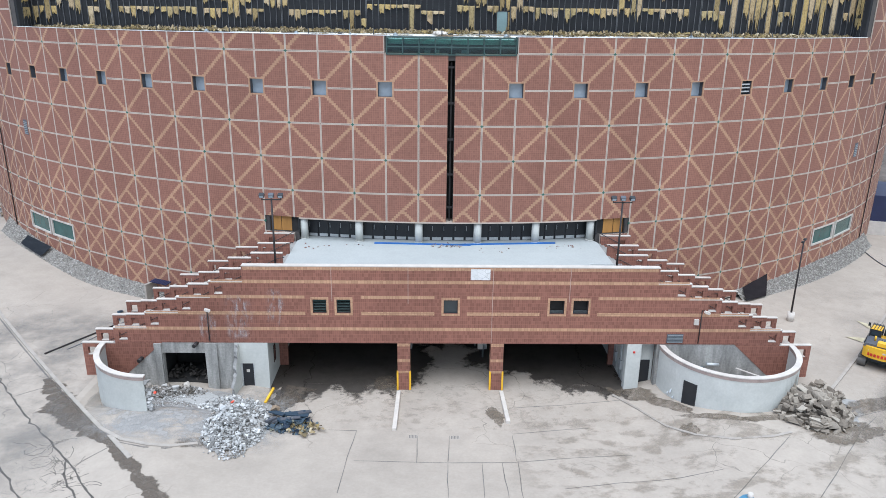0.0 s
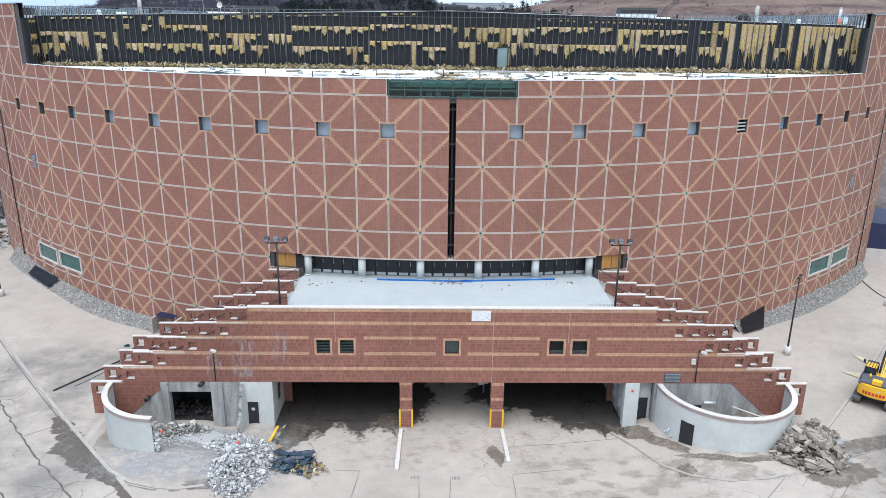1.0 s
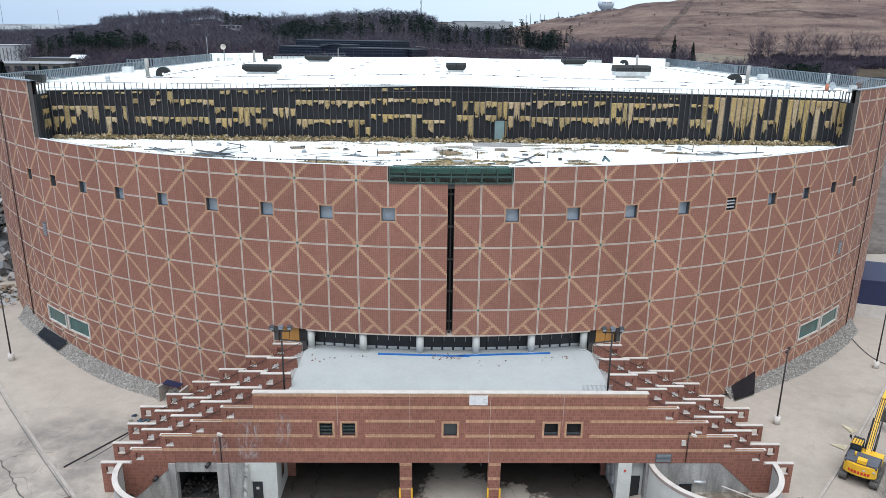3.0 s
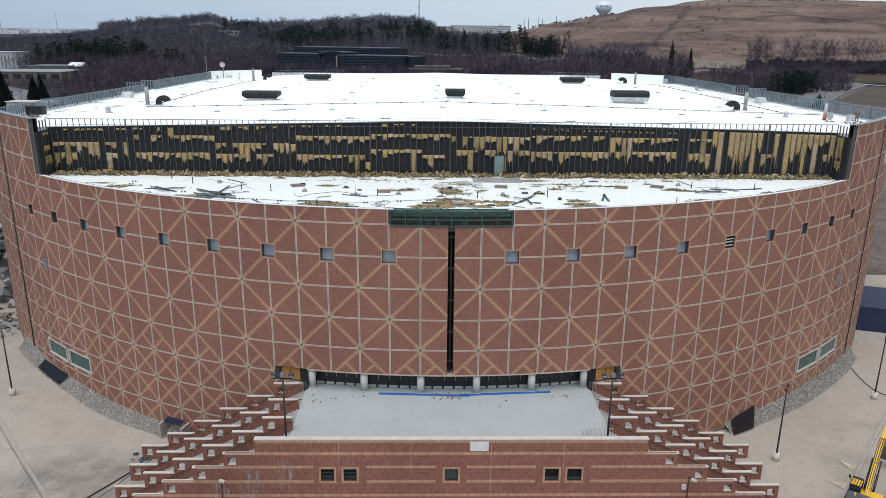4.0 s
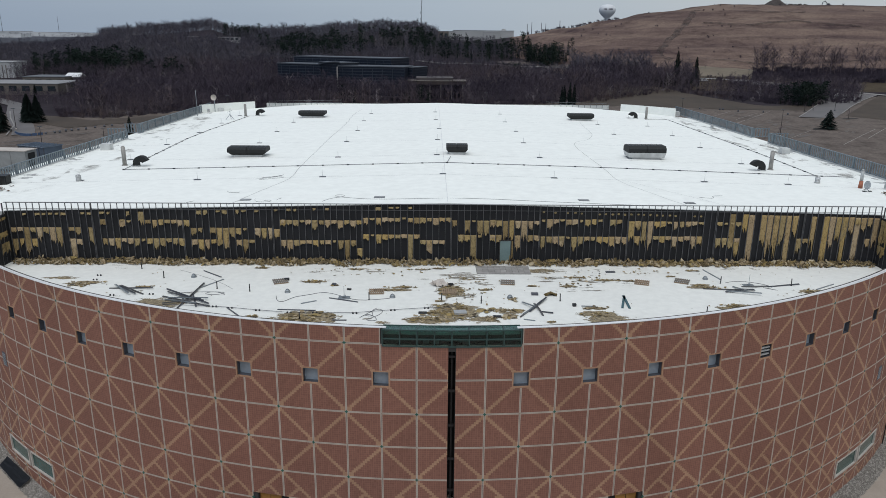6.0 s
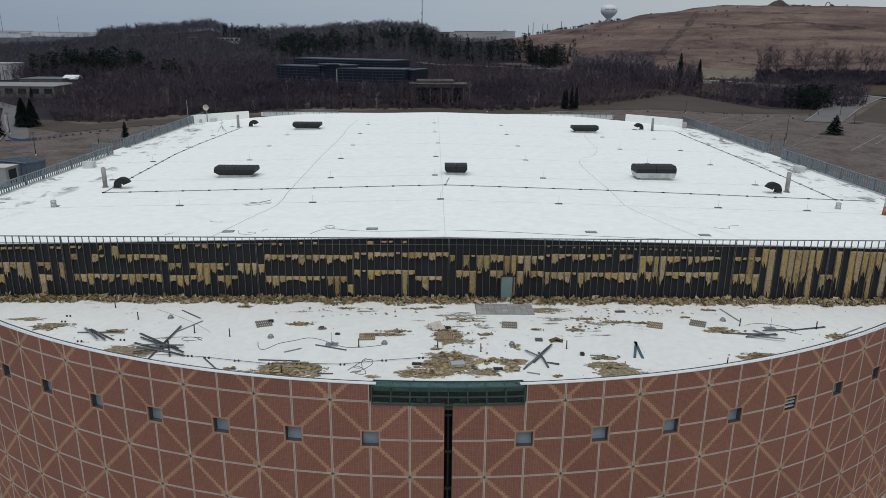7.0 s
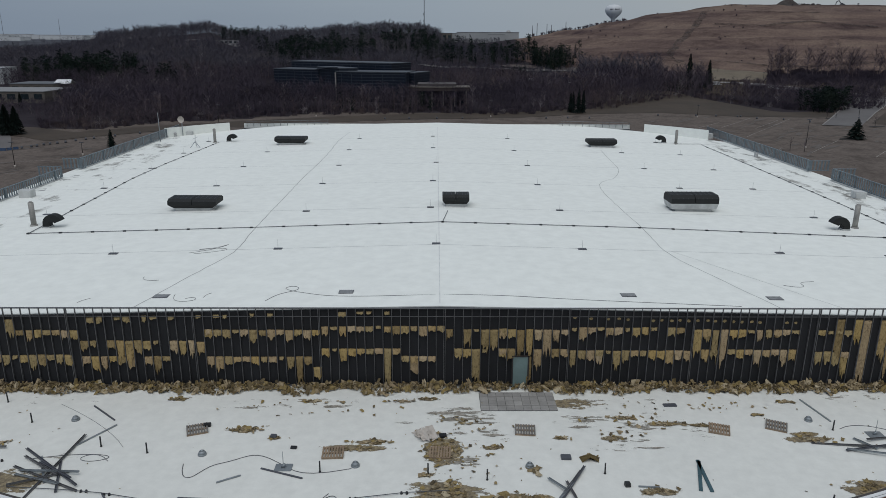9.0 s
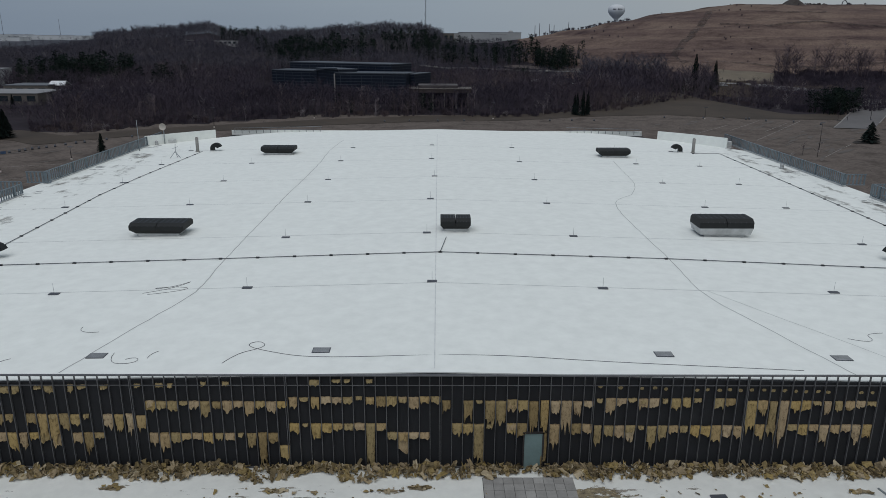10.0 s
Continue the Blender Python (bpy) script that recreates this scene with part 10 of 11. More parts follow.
barrels += [(126, 381), (147, 379), (158, 378), (169, 375), (171, 375.6), (177, 368), (190, 364), (200, 355), (236, 372), (276, 432), (280, 437), (284, 443), (287, 446), (291, 450), (60, 366), (72, 367), (84, 367), (-28, 360), (-15, 362), (0, 363), (14, 364)]
for x, y in barrels:
    ob = new("traffic_barrel", bar_me)
    ob.location = (x, y, land(x, y))
    tagged(ob, "small dark barrel marking the parking lot's edge", "barrel", group="lot barrels")
b = bmesh.new()
box(b, -0.95, 0.95, -0.3, 0.3, 0, 0.5)
box(b, -0.95, 0.95, -0.13, 0.13, 0.5, 1.1)
block_me = mesh_of(b, "barrier", plain("dull_blue", (0.05, 0.09, 0.17), 0.7))
for x, y, r in ((-184.8, 267.1, -0.8), (-183.3, 265.4, -0.8), (-181.6, 263.9, -0.6), (-179.8, 262.8, -0.45), (-177.9, 261.9, -0.3), (-176.1, 261.7, 0.1), (-174.3, 262.8, 0.45), (-172.6, 264.3, 0.8)):
    ob = new("road_barrier", block_me)
    ob.matrix_basis = Matrix.Translation((x, y, land(x, y) - 0.02)) @ Matrix.Rotation(r, 4, "Z")
    tagged(ob, "blue plastic road barrier at the lot's edge", "barrier", group="blue road barriers")


def ribbon(name, pts, w, mat, label, lift=0.05, cat="road"):
    b = bmesh.new()
    fine = []
    for (x0, y0), (x1, y1) in zip(pts, pts[1:]):
        n = max(1, int(math.hypot(x1 - x0, y1 - y0) / 5))
        fine += [(x0 + (x1 - x0) * i / n, y0 + (y1 - y0) * i / n) for i in range(n)]
    fine.append(pts[-1])
    prev = None
    for i, (x, y) in enumerate(fine):
        a, c = fine[max(0, i - 1)], fine[min(len(fine) - 1, i + 1)]
        d = Vector((c[0] - a[0], c[1] - a[1])).normalized()
        cur = []
        for k in (-0.5, -0.17, 0.17, 0.5):
            px, py = x + d.y * w * k, y - d.x * w * k
            cur.append(b.verts.new((px, py, max(land(px, py), land(x, y) - 0.3) + lift)))
        if prev:
            for k in range(3):
                b.faces.new((prev[k], prev[k + 1], cur[k + 1], cur[k]))
        prev = cur
    bmesh.ops.recalc_face_normals(b, faces=b.faces)
    return tagged(part(name, b, mat), label, cat, kind="structure")


M_ASPH = plain("far_asphalt", (0.132, 0.124, 0.123), 0.9, var=0.2, scale=0.05, fine=0.5, bump=0)
M_DIM = plain("dim_road", (0.17, 0.16, 0.155), 0.9, var=0.25, scale=0.05, fine=0.5, bump=0)
M_PALE = plain("pale_road", (0.26, 0.245, 0.235), 0.9, var=0.2, scale=0.05, fine=0.5, bump=0)
ROAD_L = [(200, 342), (216, 365), (245, 408), (279, 456), (304, 492)]
ROAD_R = [(218, 338), (233, 359), (258, 394), (290, 436), (328, 482)]
ribbon("road", [(225, 565), (260, 553), (282, 533), (307, 513), (330, 478), (352, 440)], 7, M_PALE, "pale road before the hill", 0.5)
ribbon("road", [(-180, 264), (-184, 272), (-193, 288), (-206, 308), (-222, 335), (-242, 372), (-280, 410)], 9, M_ASPH, "grey access road at the edge of the woods", 0.35)
ribbon("kerb", [(-186, 262), (-197, 288), (-212, 312), (-228, 340)], 0.6, M_PALE, "pale kerb of the access road", 0.45, "kerb")
ribbon("road", [(-16, 608), (15, 616), (46, 618), (70, 614), (100, 632), (124, 628), (140, 612)], 7, M_DIM, "pale road through the woods", 1.0)
M_BANK = plain("dry_bank", (0.115, 0.092, 0.082), 0.95, var=0.35, scale=0.06, fine=0.7, bump=0)
ribbon("verge", [(60, 632), (100, 646), (130, 642)], 16, M_BANK, "dry brown verge beside the road", 0.5, "grass")
M_WORN = plain("worn_line", (0.30, 0.275, 0.25), 0.9, var=0.4, scale=0.4, fine=2.0, bump=0)
for a, c in (((144, 333), (174, 370)), ((144, 302), (196, 369)), ((151, 259), (181, 292)), ((176, 254), (216, 298)), ((120, 318), (150, 352)), ((196, 270), (236, 316)), ((160, 330), (186, 362)), ((128, 250), (146, 272))):
    ribbon("lot_line", [a, c], 0.28, M_WORN, "faded white line across the parking lot", 0.06, "marking")
for a, c in (((-190, 232), (-140, 246)), ((-170, 215), (-128, 229))):
    ribbon("lot_line", [a, c], 0.24, M_WORN, "faded white line across the parking lot", 0.06, "marking")
# wheel-worn tar patches on the lots
rng = random.Random(83)
b = bmesh.new()
for cx, cy, n in ((170, 300, 26), (205, 320, 16), (150, 350, 12), (-150, 250, 14), (-180, 235, 8)):
    for _ in range(n):
        blot(b, cx + rng.gauss(0, 22), cy + rng.gauss(0, 20), rng.uniform(1.5, 7), rng.uniform(0.4, 1.3), rng, land, 0.05 + rng.uniform(0, 0.04), 22, rng.uniform(0.6, 1.0), 0.6)
tagged(part("tar_patch", b, plain("dark_tar", (0.105, 0.088, 0.078), 0.85, var=0.3, scale=0.4, bump=0)), "dark tar patches and oil stains on the parking lot", "stain", kind="stuff")
b = bmesh.new()
for cx, cy, rx, ry in ((190, 297, 6.5, 3.2), (221, 371, 5, 2.2), (226, 338, 5, 2.0)):
    blot(b, cx, cy, rx, ry, rng, land, 0.16, 26, 0.3, 0.15)
tagged(part("planting_island", b, plain("dark_mulch", (0.028, 0.023, 0.020), 0.95, var=0.3)), "dark mulched planting island in the parking lot", "island", kind="structure")
# winter lawns between the lots and the woods
NEAR_X = (-330, -196, -170, -135, -60, -7, 42, 80, 130, 174, 214, 232)
NEAR_Y = (330, 300, 284, 311, 346, 362, 367, 384, 394, 377, 375, 380)


def lawn(name, rows, mat, label, cat="grass", lift=0.14):
    """A strip of grass between two edges, each a list of plan points."""
    b = bmesh.new()
    prev = None
    for (x0, y0), (x1, y1) in rows:
        cur = [b.verts.new((x0 + (x1 - x0) * k / 6, y0 + (y1 - y0) * k / 6, land(x0 + (x1 - x0) * k / 6, y0 + (y1 - y0) * k / 6) + lift)) for k in range(7)]
        if prev:
            for k in range(6):
                b.faces.new((prev[k], cur[k], cur[k + 1], prev[k + 1]))
        prev = cur
    bmesh.ops.recalc_face_normals(b, faces=b.faces)
    return tagged(part(name, b, mat), label, cat, kind="structure")


M_LAWN = plain("dull_lawn", (0.057, 0.041, 0.029), 0.95, var=0.3, scale=0.05, fine=0.8, bump=0)
lawn("road", [((ROAD_L[k][0] + (ROAD_L[k + 1][0] - ROAD_L[k][0]) * t, ROAD_L[k][1] + (ROAD_L[k + 1][1] - ROAD_L[k][1]) * t), (ROAD_R[k][0] + (ROAD_R[k + 1][0] - ROAD_R[k][0]) * t, ROAD_R[k][1] + (ROAD_R[k + 1][1] - ROAD_R[k][1]) * t)) for k in range(4) for t in (0, 0.25, 0.5, 0.75, 1.0)], M_ASPH, "wide grey access road leaving the parking lot", "road", 0.3)
ribbon("kerb", ROAD_L, 0.7, M_PALE, "pale kerb along the access road", 0.45, "kerb")
ribbon("kerb", ROAD_R[1:], 0.7, M_PALE, "pale kerb along the access road", 0.45, "kerb")
M_STRAW = plain("straw_field", (0.165, 0.135, 0.098), 0.95, var=0.3, scale=0.04, fine=0.8, bump=0)
lawn("lawn", [((x, float(np.interp(x, NEAR_X, NEAR_Y)) + 1.5 * noise.noise(Vector((x / 9, 0, 2)))), (x, float(np.interp(x, NEAR_X, NEAR_Y)) + 120 * smooth01((x - 90) / 60) * smooth01((205 - x) / 30) + 24)) for x in range(-330, 236, 4)], M_LAWN, "dull winter grass strip before the woods")
lawn("lawn", [((231 + t * 92, 351 + t * 122), (246 + t * 92, 330 + t * 120)) for t in [i / 12 for i in range(13)]], M_LAWN, "dull winter grass beside the access road")
lawn("field", [((231 + t * 50, 579 - t * 4), (244 + t * 52, 626 - t * 16)) for t in [i / 12 for i in range(13)]], M_STRAW, "straw-coloured field at the foot of the hill")
# worn tracks on the tip
M_TRACKS = plain("hill_track", (0.085, 0.066, 0.060), 0.95, var=0.4, scale=0.08, fine=0.6, bump=0)
tr_t = M_TRACKS.node_tree
tr_t.links.new(ramp(tr_t, noise_of(tr_t, 0.09, 7, 0.75), [(0.40, (0, 0, 0)), (0.62, (0.75, 0.75, 0.75))]), tr_t.nodes["Principled BSDF"].inputs["Alpha"])
for pts, w in (([(300, 800), (271, 744), (250, 712), (232, 686), (218, 662), (222, 640)], 7), ([(330, 820), (380, 815), (440, 822), (500, 815)], 5), ([(285, 735), (330, 728), (380, 734), (450, 728)], 3.5), ([(330, 770), (370, 765), (410, 770)], 5), ([(245, 640), (300, 628), (360, 634), (430, 640)], 4)):
    ribbon("hill_track", pts, w, M_TRACKS, "dark worn track across the brown hill", 0.25, "track")

# dark glass office, built of oblique wings
off = thing("office_building", "long dark blue-glass office building in the woods", "building")
M_OFFGLASS = glassy("office_glass", (0.010, 0.015, 0.027), 0.3, spec=0.25)
M_OFFBAND = plain("office_band", (0.024, 0.031, 0.046), 0.5, var=0.15)
M_OFFEDGE = plain("office_roof_edge", (0.058, 0.067, 0.083), 0.6, var=0.15)


def wing(x0, y0, x1, y1, deep, z0, z1, bands=True):
    """A wing whose front runs from (x0, y0) to (x1, y1)."""
    l = math.hypot(x1 - x0, y1 - y0)
    m = Matrix.Translation((x0, y0, 0)) @ Matrix.Rotation(math.atan2(y1 - y0, x1 - x0), 4, "Z")
    b = bmesh.new()
    box(b, 0, l, 0, deep, z0, z1, 0, m)
    body = part("wing", b, M_OFFGLASS, off)
    z = z1 - 1.3
    while bands and z > z0 + 3:
        b = bmesh.new()
        box(b, -0.12, l + 0.12, -0.14, deep + 0.12, z, z + 0.45, 0, m)
        part("band", b, M_OFFBAND, body)
        z -= 1.95
    b = bmesh.new()
    box(b, -0.25, l + 0.25, -0.3, deep + 0.25, z1, z1 + 0.55, 0, m)
    part("roof_edge", b, M_OFFEDGE, body)
    for i in range(int(l / 7)):
        b = bmesh.new()
        box(b, i * 7 + 3.4, i * 7 + 3.6, -0.2, 0.02, z0, z1 - 1.3, 0, m)
        part("mullion", b, M_OFFBAND, body)
    return body


wing(-115, 490, -81, 474, 22, 8, 29.8)
wing(-107, 514, -31, 473, 26, 8, 34.2)
wing(-66, 452, -20, 442, 24, 8, 29.6)
wing(-21, 452, -15, 449.5, 26, 8, 29.0)
link = wing(-82, 476, -64, 453, 14, 8, 31.6)
b = bmesh.new()
for i in range(9):
    t0, t1 = i / 9, (i + 1) / 9
    bar(b, (-83 + 18 * t0, 475.3 - 23 * t0, 30.4 + 2.2 * math.sin(t0 * 1.6)), (-83 + 18 * t1, 475.3 - 23 * t1, 30.4 + 2.2 * math.sin(t1 * 1.6)), 0.8, 0.6)
part("curved_canopy", b, M_OFFEDGE, link, "pale curved canopy edge")
b = bmesh.new()
box(b, -66.8, -66.0, 450.8, 451.6, 8, 29.4)
part("pillar", b, M_PALE, off, "pale pillar at the corner of the wing")
M_TANWALL = plain("tan_far_wall", (0.14, 0.122, 0.108), 0.9)
lowb = thing("canopy_building", "low brown building with a dull roof edge and columns", "building")
for x0, x1, y0, z0, z1, mt, nm in ((-17, 20, 416, 20.2, 22.2, plain("brown_fascia", (0.070, 0.054, 0.052), 0.9), "fascia"), (-17.4, 20.4, 415.7, 22.2, 22.6, M_TANWALL, "roof_edge"), (-12, 12, 421, 22.6, 24.2, plain("dull_roof", (0.085, 0.075, 0.075), 0.9), "roof_top"), (-14, 18, 428, 8, 20.2, M_OFFGLASS, "wall")):
    b = bmesh.new()
    box(b, x0, x1, y0, y0 + (18 if nm != "wall" else 6), z0, z1)
    part(nm, b, mt, lowb)
for x in (-15, -9, -3, 4, 11, 18):
    b = bmesh.new()
    box(b, x - 0.4, x + 0.4, 416.6, 417.4, 8, 20.2)
    part("column", b, M_DIM, lowb)


# other buildings
def shed(x, y, w, d, h, mat, label, z=None, posts=0, roof_mat=None):
    z = land(x, y) if z is None else z
    t = thing("far_building", label, "building", Matrix.Translation((x, y, z)), "far buildings")
    b = bmesh.new()
    box(b, -w / 2, w / 2, -d / 2, d / 2, -6, h)
    part("wall", b, mat, t)
    b = bmesh.new()
    box(b, -w / 2 - 0.4, w / 2 + 0.4, -d / 2 - 0.4, d / 2 + 0.4, h, h + 0.4)
    part("roof", b, roof_mat or mat, t)
    for i in range(posts):
        b = bmesh.new()
        xx = -w / 2 + w * (i + 0.5) / posts
        box(b, xx - w / posts * 0.3, xx + w / posts * 0.3, -d / 2 - 0.15, -d / 2, h * 0.3, h * 0.8)
        part("window", b, M_DARKGLASS, t)
    return t


M_PALEWALL = plain("pale_far_wall", (0.40, 0.405, 0.41), 0.9, var=0.1, scale=0.05)
M_GREYROOF = plain("grey_far_roof", (0.24, 0.24, 0.245), 0.9, var=0.12, scale=0.05)
shed(-289, 450, 84, 38, 6.6, M_TANWALL, "low tan building with a pale flat roof at the wood's edge", 11, 10, M_GREYROOF)
shed(-278, 487, 30, 26, 8.2, M_TANWALL, "low building with a blue-grey flat roof", 11.5, 4, plain("blue_grey_roof", (0.13, 0.14, 0.155), 0.9))
shed(-238, 462, 16, 14, 5.0, M_TANWALL, "small low annex at the edge of the pines", 11.5, 2, M_GREYROOF)
gable = thing("far_house", "small house with a bright snow-pale roof", "house", Matrix.Translation((-262, 488, 13)))
b = bmesh.new()
box(b, -5.5, 5.5, -4, 4, -2, 6.6)
part("wall", b, M_TANWALL, gable)
b = bmesh.new()
for sy in (-1, 1):
    quad(b, (-6, sy * 4.8, 6.2), (6, sy * 4.8, 6.2), (5.2, 0, 9.0), (-5.2, 0, 9.0))
bmesh.ops.recalc_face_normals(b, faces=b.faces)
bmesh.ops.solidify(b, geom=list(b.faces), thickness=0.2)
part("roof", b, plain("bright_roof", (0.72, 0.73, 0.74), 0.8), gable)
clad = shed(-362, 548, 56, 20, 11.5, M_PALEWALL, "pale panel-clad building behind the trees", 16, 0)
for i in range(16):
    b = bmesh.new()
    box(b, -22 + i * 2.9, -21.4 + i * 2.9, -10.2, -10, -2, 9.4)
    part("fin", b, M_TANWALL, clad)
for x0, x1, y0, z1 in ((28, 112, 1000, 59.0), (2, 28, 1004, 57.5), (70, 92, 996, 56)):
    shed((x0 + x1) / 2, y0, x1 - x0, 30, z1 - 46, M_PALEWALL, "long white industrial building on the skyline", 46, 0, M_GREYROOF)
shed(-14, 996, 70, 26, 12.5, M_TANWALL, "dark flat-roofed industrial building on the skyline", 45, 10, M_DIM)
b = bmesh.new()
rod(b, (98, 990, 46), (98, 990, 60.5), 3.2, 3.2, 16)
rod(b, (98, 990, 60.5), (98, 990, 62), 3.2, 0.8, 16)
tagged(part("storage_tank", b, M_PALEWALL), "white round storage tank beside the industrial building", "tank")
M_DULLWALL = plain("dull_far_wall", (0.40, 0.39, 0.39), 0.9)
for x, y, w, h in ((-266, 800, 26, 4.6), (-236, 800, 30, 4.2), (-252, 794, 14, 3.0)):
    shed(x, y, w, 8, h, M_DULLWALL, "pale low building on a wooded rise", 43.5, 6, M_GREYROOF)
shed(266, 508, 34, 9, 3.6, plain("far_store_wall", (0.10, 0.055, 0.05), 0.9), "low red-brown roadside building before the hill", land(266, 508), 6, M_GREYROOF)
shed(245, 530, 16, 8, 3.0, M_TANWALL, "low roadside building before the hill", land(245, 530), 3, M_GREYROOF)
shed(239, 417, 5, 4, 3.2, M_GREYROOF, "small booth beside the access road", land(239, 417), 1, M_TANWALL)
M_HALL = plain("white_far_wall", (0.62, 0.63, 0.64), 0.9, var=0.08, scale=0.02)
for u, y, w, h in ((-0.645, 1480, 90, 9), (-0.60, 1620, 130, 8), (-0.565, 1500, 60, 7), (-0.53, 1750, 150, 10), (-0.49, 1640, 80, 9), (-0.46, 1900, 120, 9), (-0.58, 1950, 160, 12), (-0.63, 1850, 120, 10)):
    shed(u * (y + 42), y, w, 40, h, M_HALL, "long white hall far off on the plain", None, 0, M_HALL)
rng = random.Random(84)
# parked cars and trucks beyond the woods, far off
for x, y, l, mt in ((70, 562, 5, M_PALEWALL), (78, 566, 9, M_PALEWALL), (84, 566, 5, M_TANWALL), (98, 572, 5, M_PALEWALL), (112, 580, 5, M_PALEWALL), (258, 532, 12, M_PALEWALL), (272, 524, 8, M_PALEWALL), (284, 520, 5, M_RED_PAINT), (250, 540, 6, M_PALEWALL), (58, 618, 5, M_BLACK), (52, 618, 5, M_BLACK), (222, 548, 7, M_PALEWALL)):
    v = thing("parked_car", "small parked vehicle far off at the roadside", "car", Matrix.Translation((x, y, land(x, y) + (1.1 if y > 600 else 0.2))), "far parked vehicles")
    b = bmesh.new()
    box(b, -l / 2, l / 2, -0.9, 0.9, 0.3, 1.0)
    part("body", b, mt, v)
    b = bmesh.new()
    box(b, -l / 2 + l * 0.15, l / 2 - l * 0.2, -0.8, 0.8, 1.0, 1.6 if l < 6 else 2.8)
    part("cabin", b, M_DARKGLASS if l < 6 else mt, v)
for i in range(22):
    u, d = -0.63 + i * 0.0125 + rng.uniform(-0.004, 0.004), rng.uniform(1900, 3200)
    shed(u * (d + 42), d, rng.uniform(30, 110), 50, rng.uniform(4, 12), M_PALEWALL, "far pale industrial hall on the plain", land(u * (d + 42), d) - 1, 0)
# water tower
wt = thing("water_tower", "white bulbous water tower with illegible dark lettering on the skyline", "water tower", Matrix.Translation((345, 1433, 103.5)))
b = bmesh.new()
prof = [(6.5, -64), (4.6, -30), (3.6, -19), (4.4, -15), (8.0, -11.5), (12.5, -7.5), (15.6, -2.5), (16.4, 1.5), (15.4, 5.5), (12.4, 9), (7.5, 11.2), (0.01, 12)]
prev = None
for r, z in prof:
    c = [b.verts.new((r * math.cos(2 * math.pi * k / 32), r * math.sin(2 * math.pi * k / 32), z)) for k in range(32)]
    if prev:
        for k in range(32):
            b.faces.new((prev[k], prev[(k + 1) % 32], c[(k + 1) % 32], c[k])).smooth = True
    prev = c
part("tank", b, plain("tank_white", (0.62, 0.64, 0.66), 0.6, var=0.05), wt)
for i in range(8):
    if i == 3:
        continue
    a = -math.pi / 2 - 0.1 + (i - 3.5) * 0.15
    b = bmesh.new()
    box(b, -0.75, 0.75, -0.12, 0.12, -1.3, 1.3, 0, Matrix.Translation((16.3 * math.cos(a), 16.3 * math.sin(a), 2.4)) @ Matrix.Rotation(a + math.pi / 2, 4, "Z"))
    part("lettering_bar", b, M_GREYPAINT, wt)
# radio mast
b = bmesh.new()
x, y = -15.4, 900
for sx, sy in ((-0.5, -0.4), (0.5, -0.4), (0, 0.5)):
    rod(b, (x + sx, y + sy, 40), (x + sx, y + sy, 190), 0.16, 0.14, 6)
for i in range(75):
    z = 40 + i * 2.0
    bar(b, (x - 0.5, y - 0.4, z), (x + 0.5, y - 0.4, z + 2), 0.1)
for z in (70, 78, 96):
    box(b, x - 1.3, x - 0.7, y - 0.5, y + 0.3, z, z + 3)
tagged(part("radio_mast", b, M_STEEL), "slender lattice radio mast above the woods", "mast")
# spoil mound and digger on the tip's crest
b = bmesh.new()
mx, my = 424, 880
prev = None
for i in range(9):
    f = i / 8
    c = []
    for k in range(24):
        a = 2 * math.pi * k / 24
        r = (1 - f) * (1 + 0.25 * noise.noise(Vector((2 * math.cos(a), 2 * math.sin(a), f * 2))))
        px, py = mx + 17 * r * math.cos(a) + 3 * f, my + 9 * r * math.sin(a)
        c.append(b.verts.new((px, py, land(px, py) - 0.5 + 8.6 * smooth01(f) ** 0.8)))
    if prev:
        for k in range(24):
            b.faces.new((prev[k], prev[(k + 1) % 24], c[(k + 1) % 24], c[k]))
    prev = c
for i in range(10):
    chunk(b, (mx + 18 + i * 2.4, my + rng.uniform(-2, 2), land(mx + 18 + i * 2.4, my) + 0.6), (2.4, 2.2, 1.7), rng)
tagged(part("spoil_mound", b, plain("dark_spoil", (0.062, 0.052, 0.048), 0.95, var=0.3, scale=0.3)), "dark spoil mound on the hill's crest", "mound", kind="structure")
dg = thing("far_digger", "tiny dark digger on the hill's crest", "digger", Matrix.Translation((492, 880, land(492, 880))))
for nm, x0, x1, z0, z1 in (("tracks", -2.4, 2.4, 0, 1.1), ("body", -2.2, 2.6, 1.1, 2.6), ("cab", -1.6, 0.2, 2.6, 4.0)):
    b = bmesh.new()
    box(b, x0, x1, -1.5, 1.5, z0, z1)
    part(nm, b, M_GREYPAINT, dg)
b = bmesh.new()
tube(b, [(-1.2, 0, 2.4), (-4.8, 0, 6.8), (-7.6, 0, 5.4), (-8.6, 0, 1.2)], 0.45, 6)
part("arm", b, M_GREYPAINT, dg)
# chimneys and poles on the skyline
for u, d, h in ((0.127, 1000, 15), (0.133, 1000, 17), (0.146, 1000, 14), (0.152, 1000, 12), (0.171, 990, 13), (-0.575, 1900, 60), (-0.50, 2000, 44)):
    b = bmesh.new()
    x, y = u * (d + 42), d
    rod(b, (x, y, land(x, y) - 4), (x, y, max(52, land(x, y)) + h), 0.5, 0.35, 8)
    tagged(part("far_pole", b, M_GREYPAINT), "thin pole on the far skyline", "pole", group="skyline poles")

# ---- facade panels: tile rows with stepped tan diagonals, pale edges ----
NC, NR, EDGE = 14, 15, 0.082
panel_cache = {}


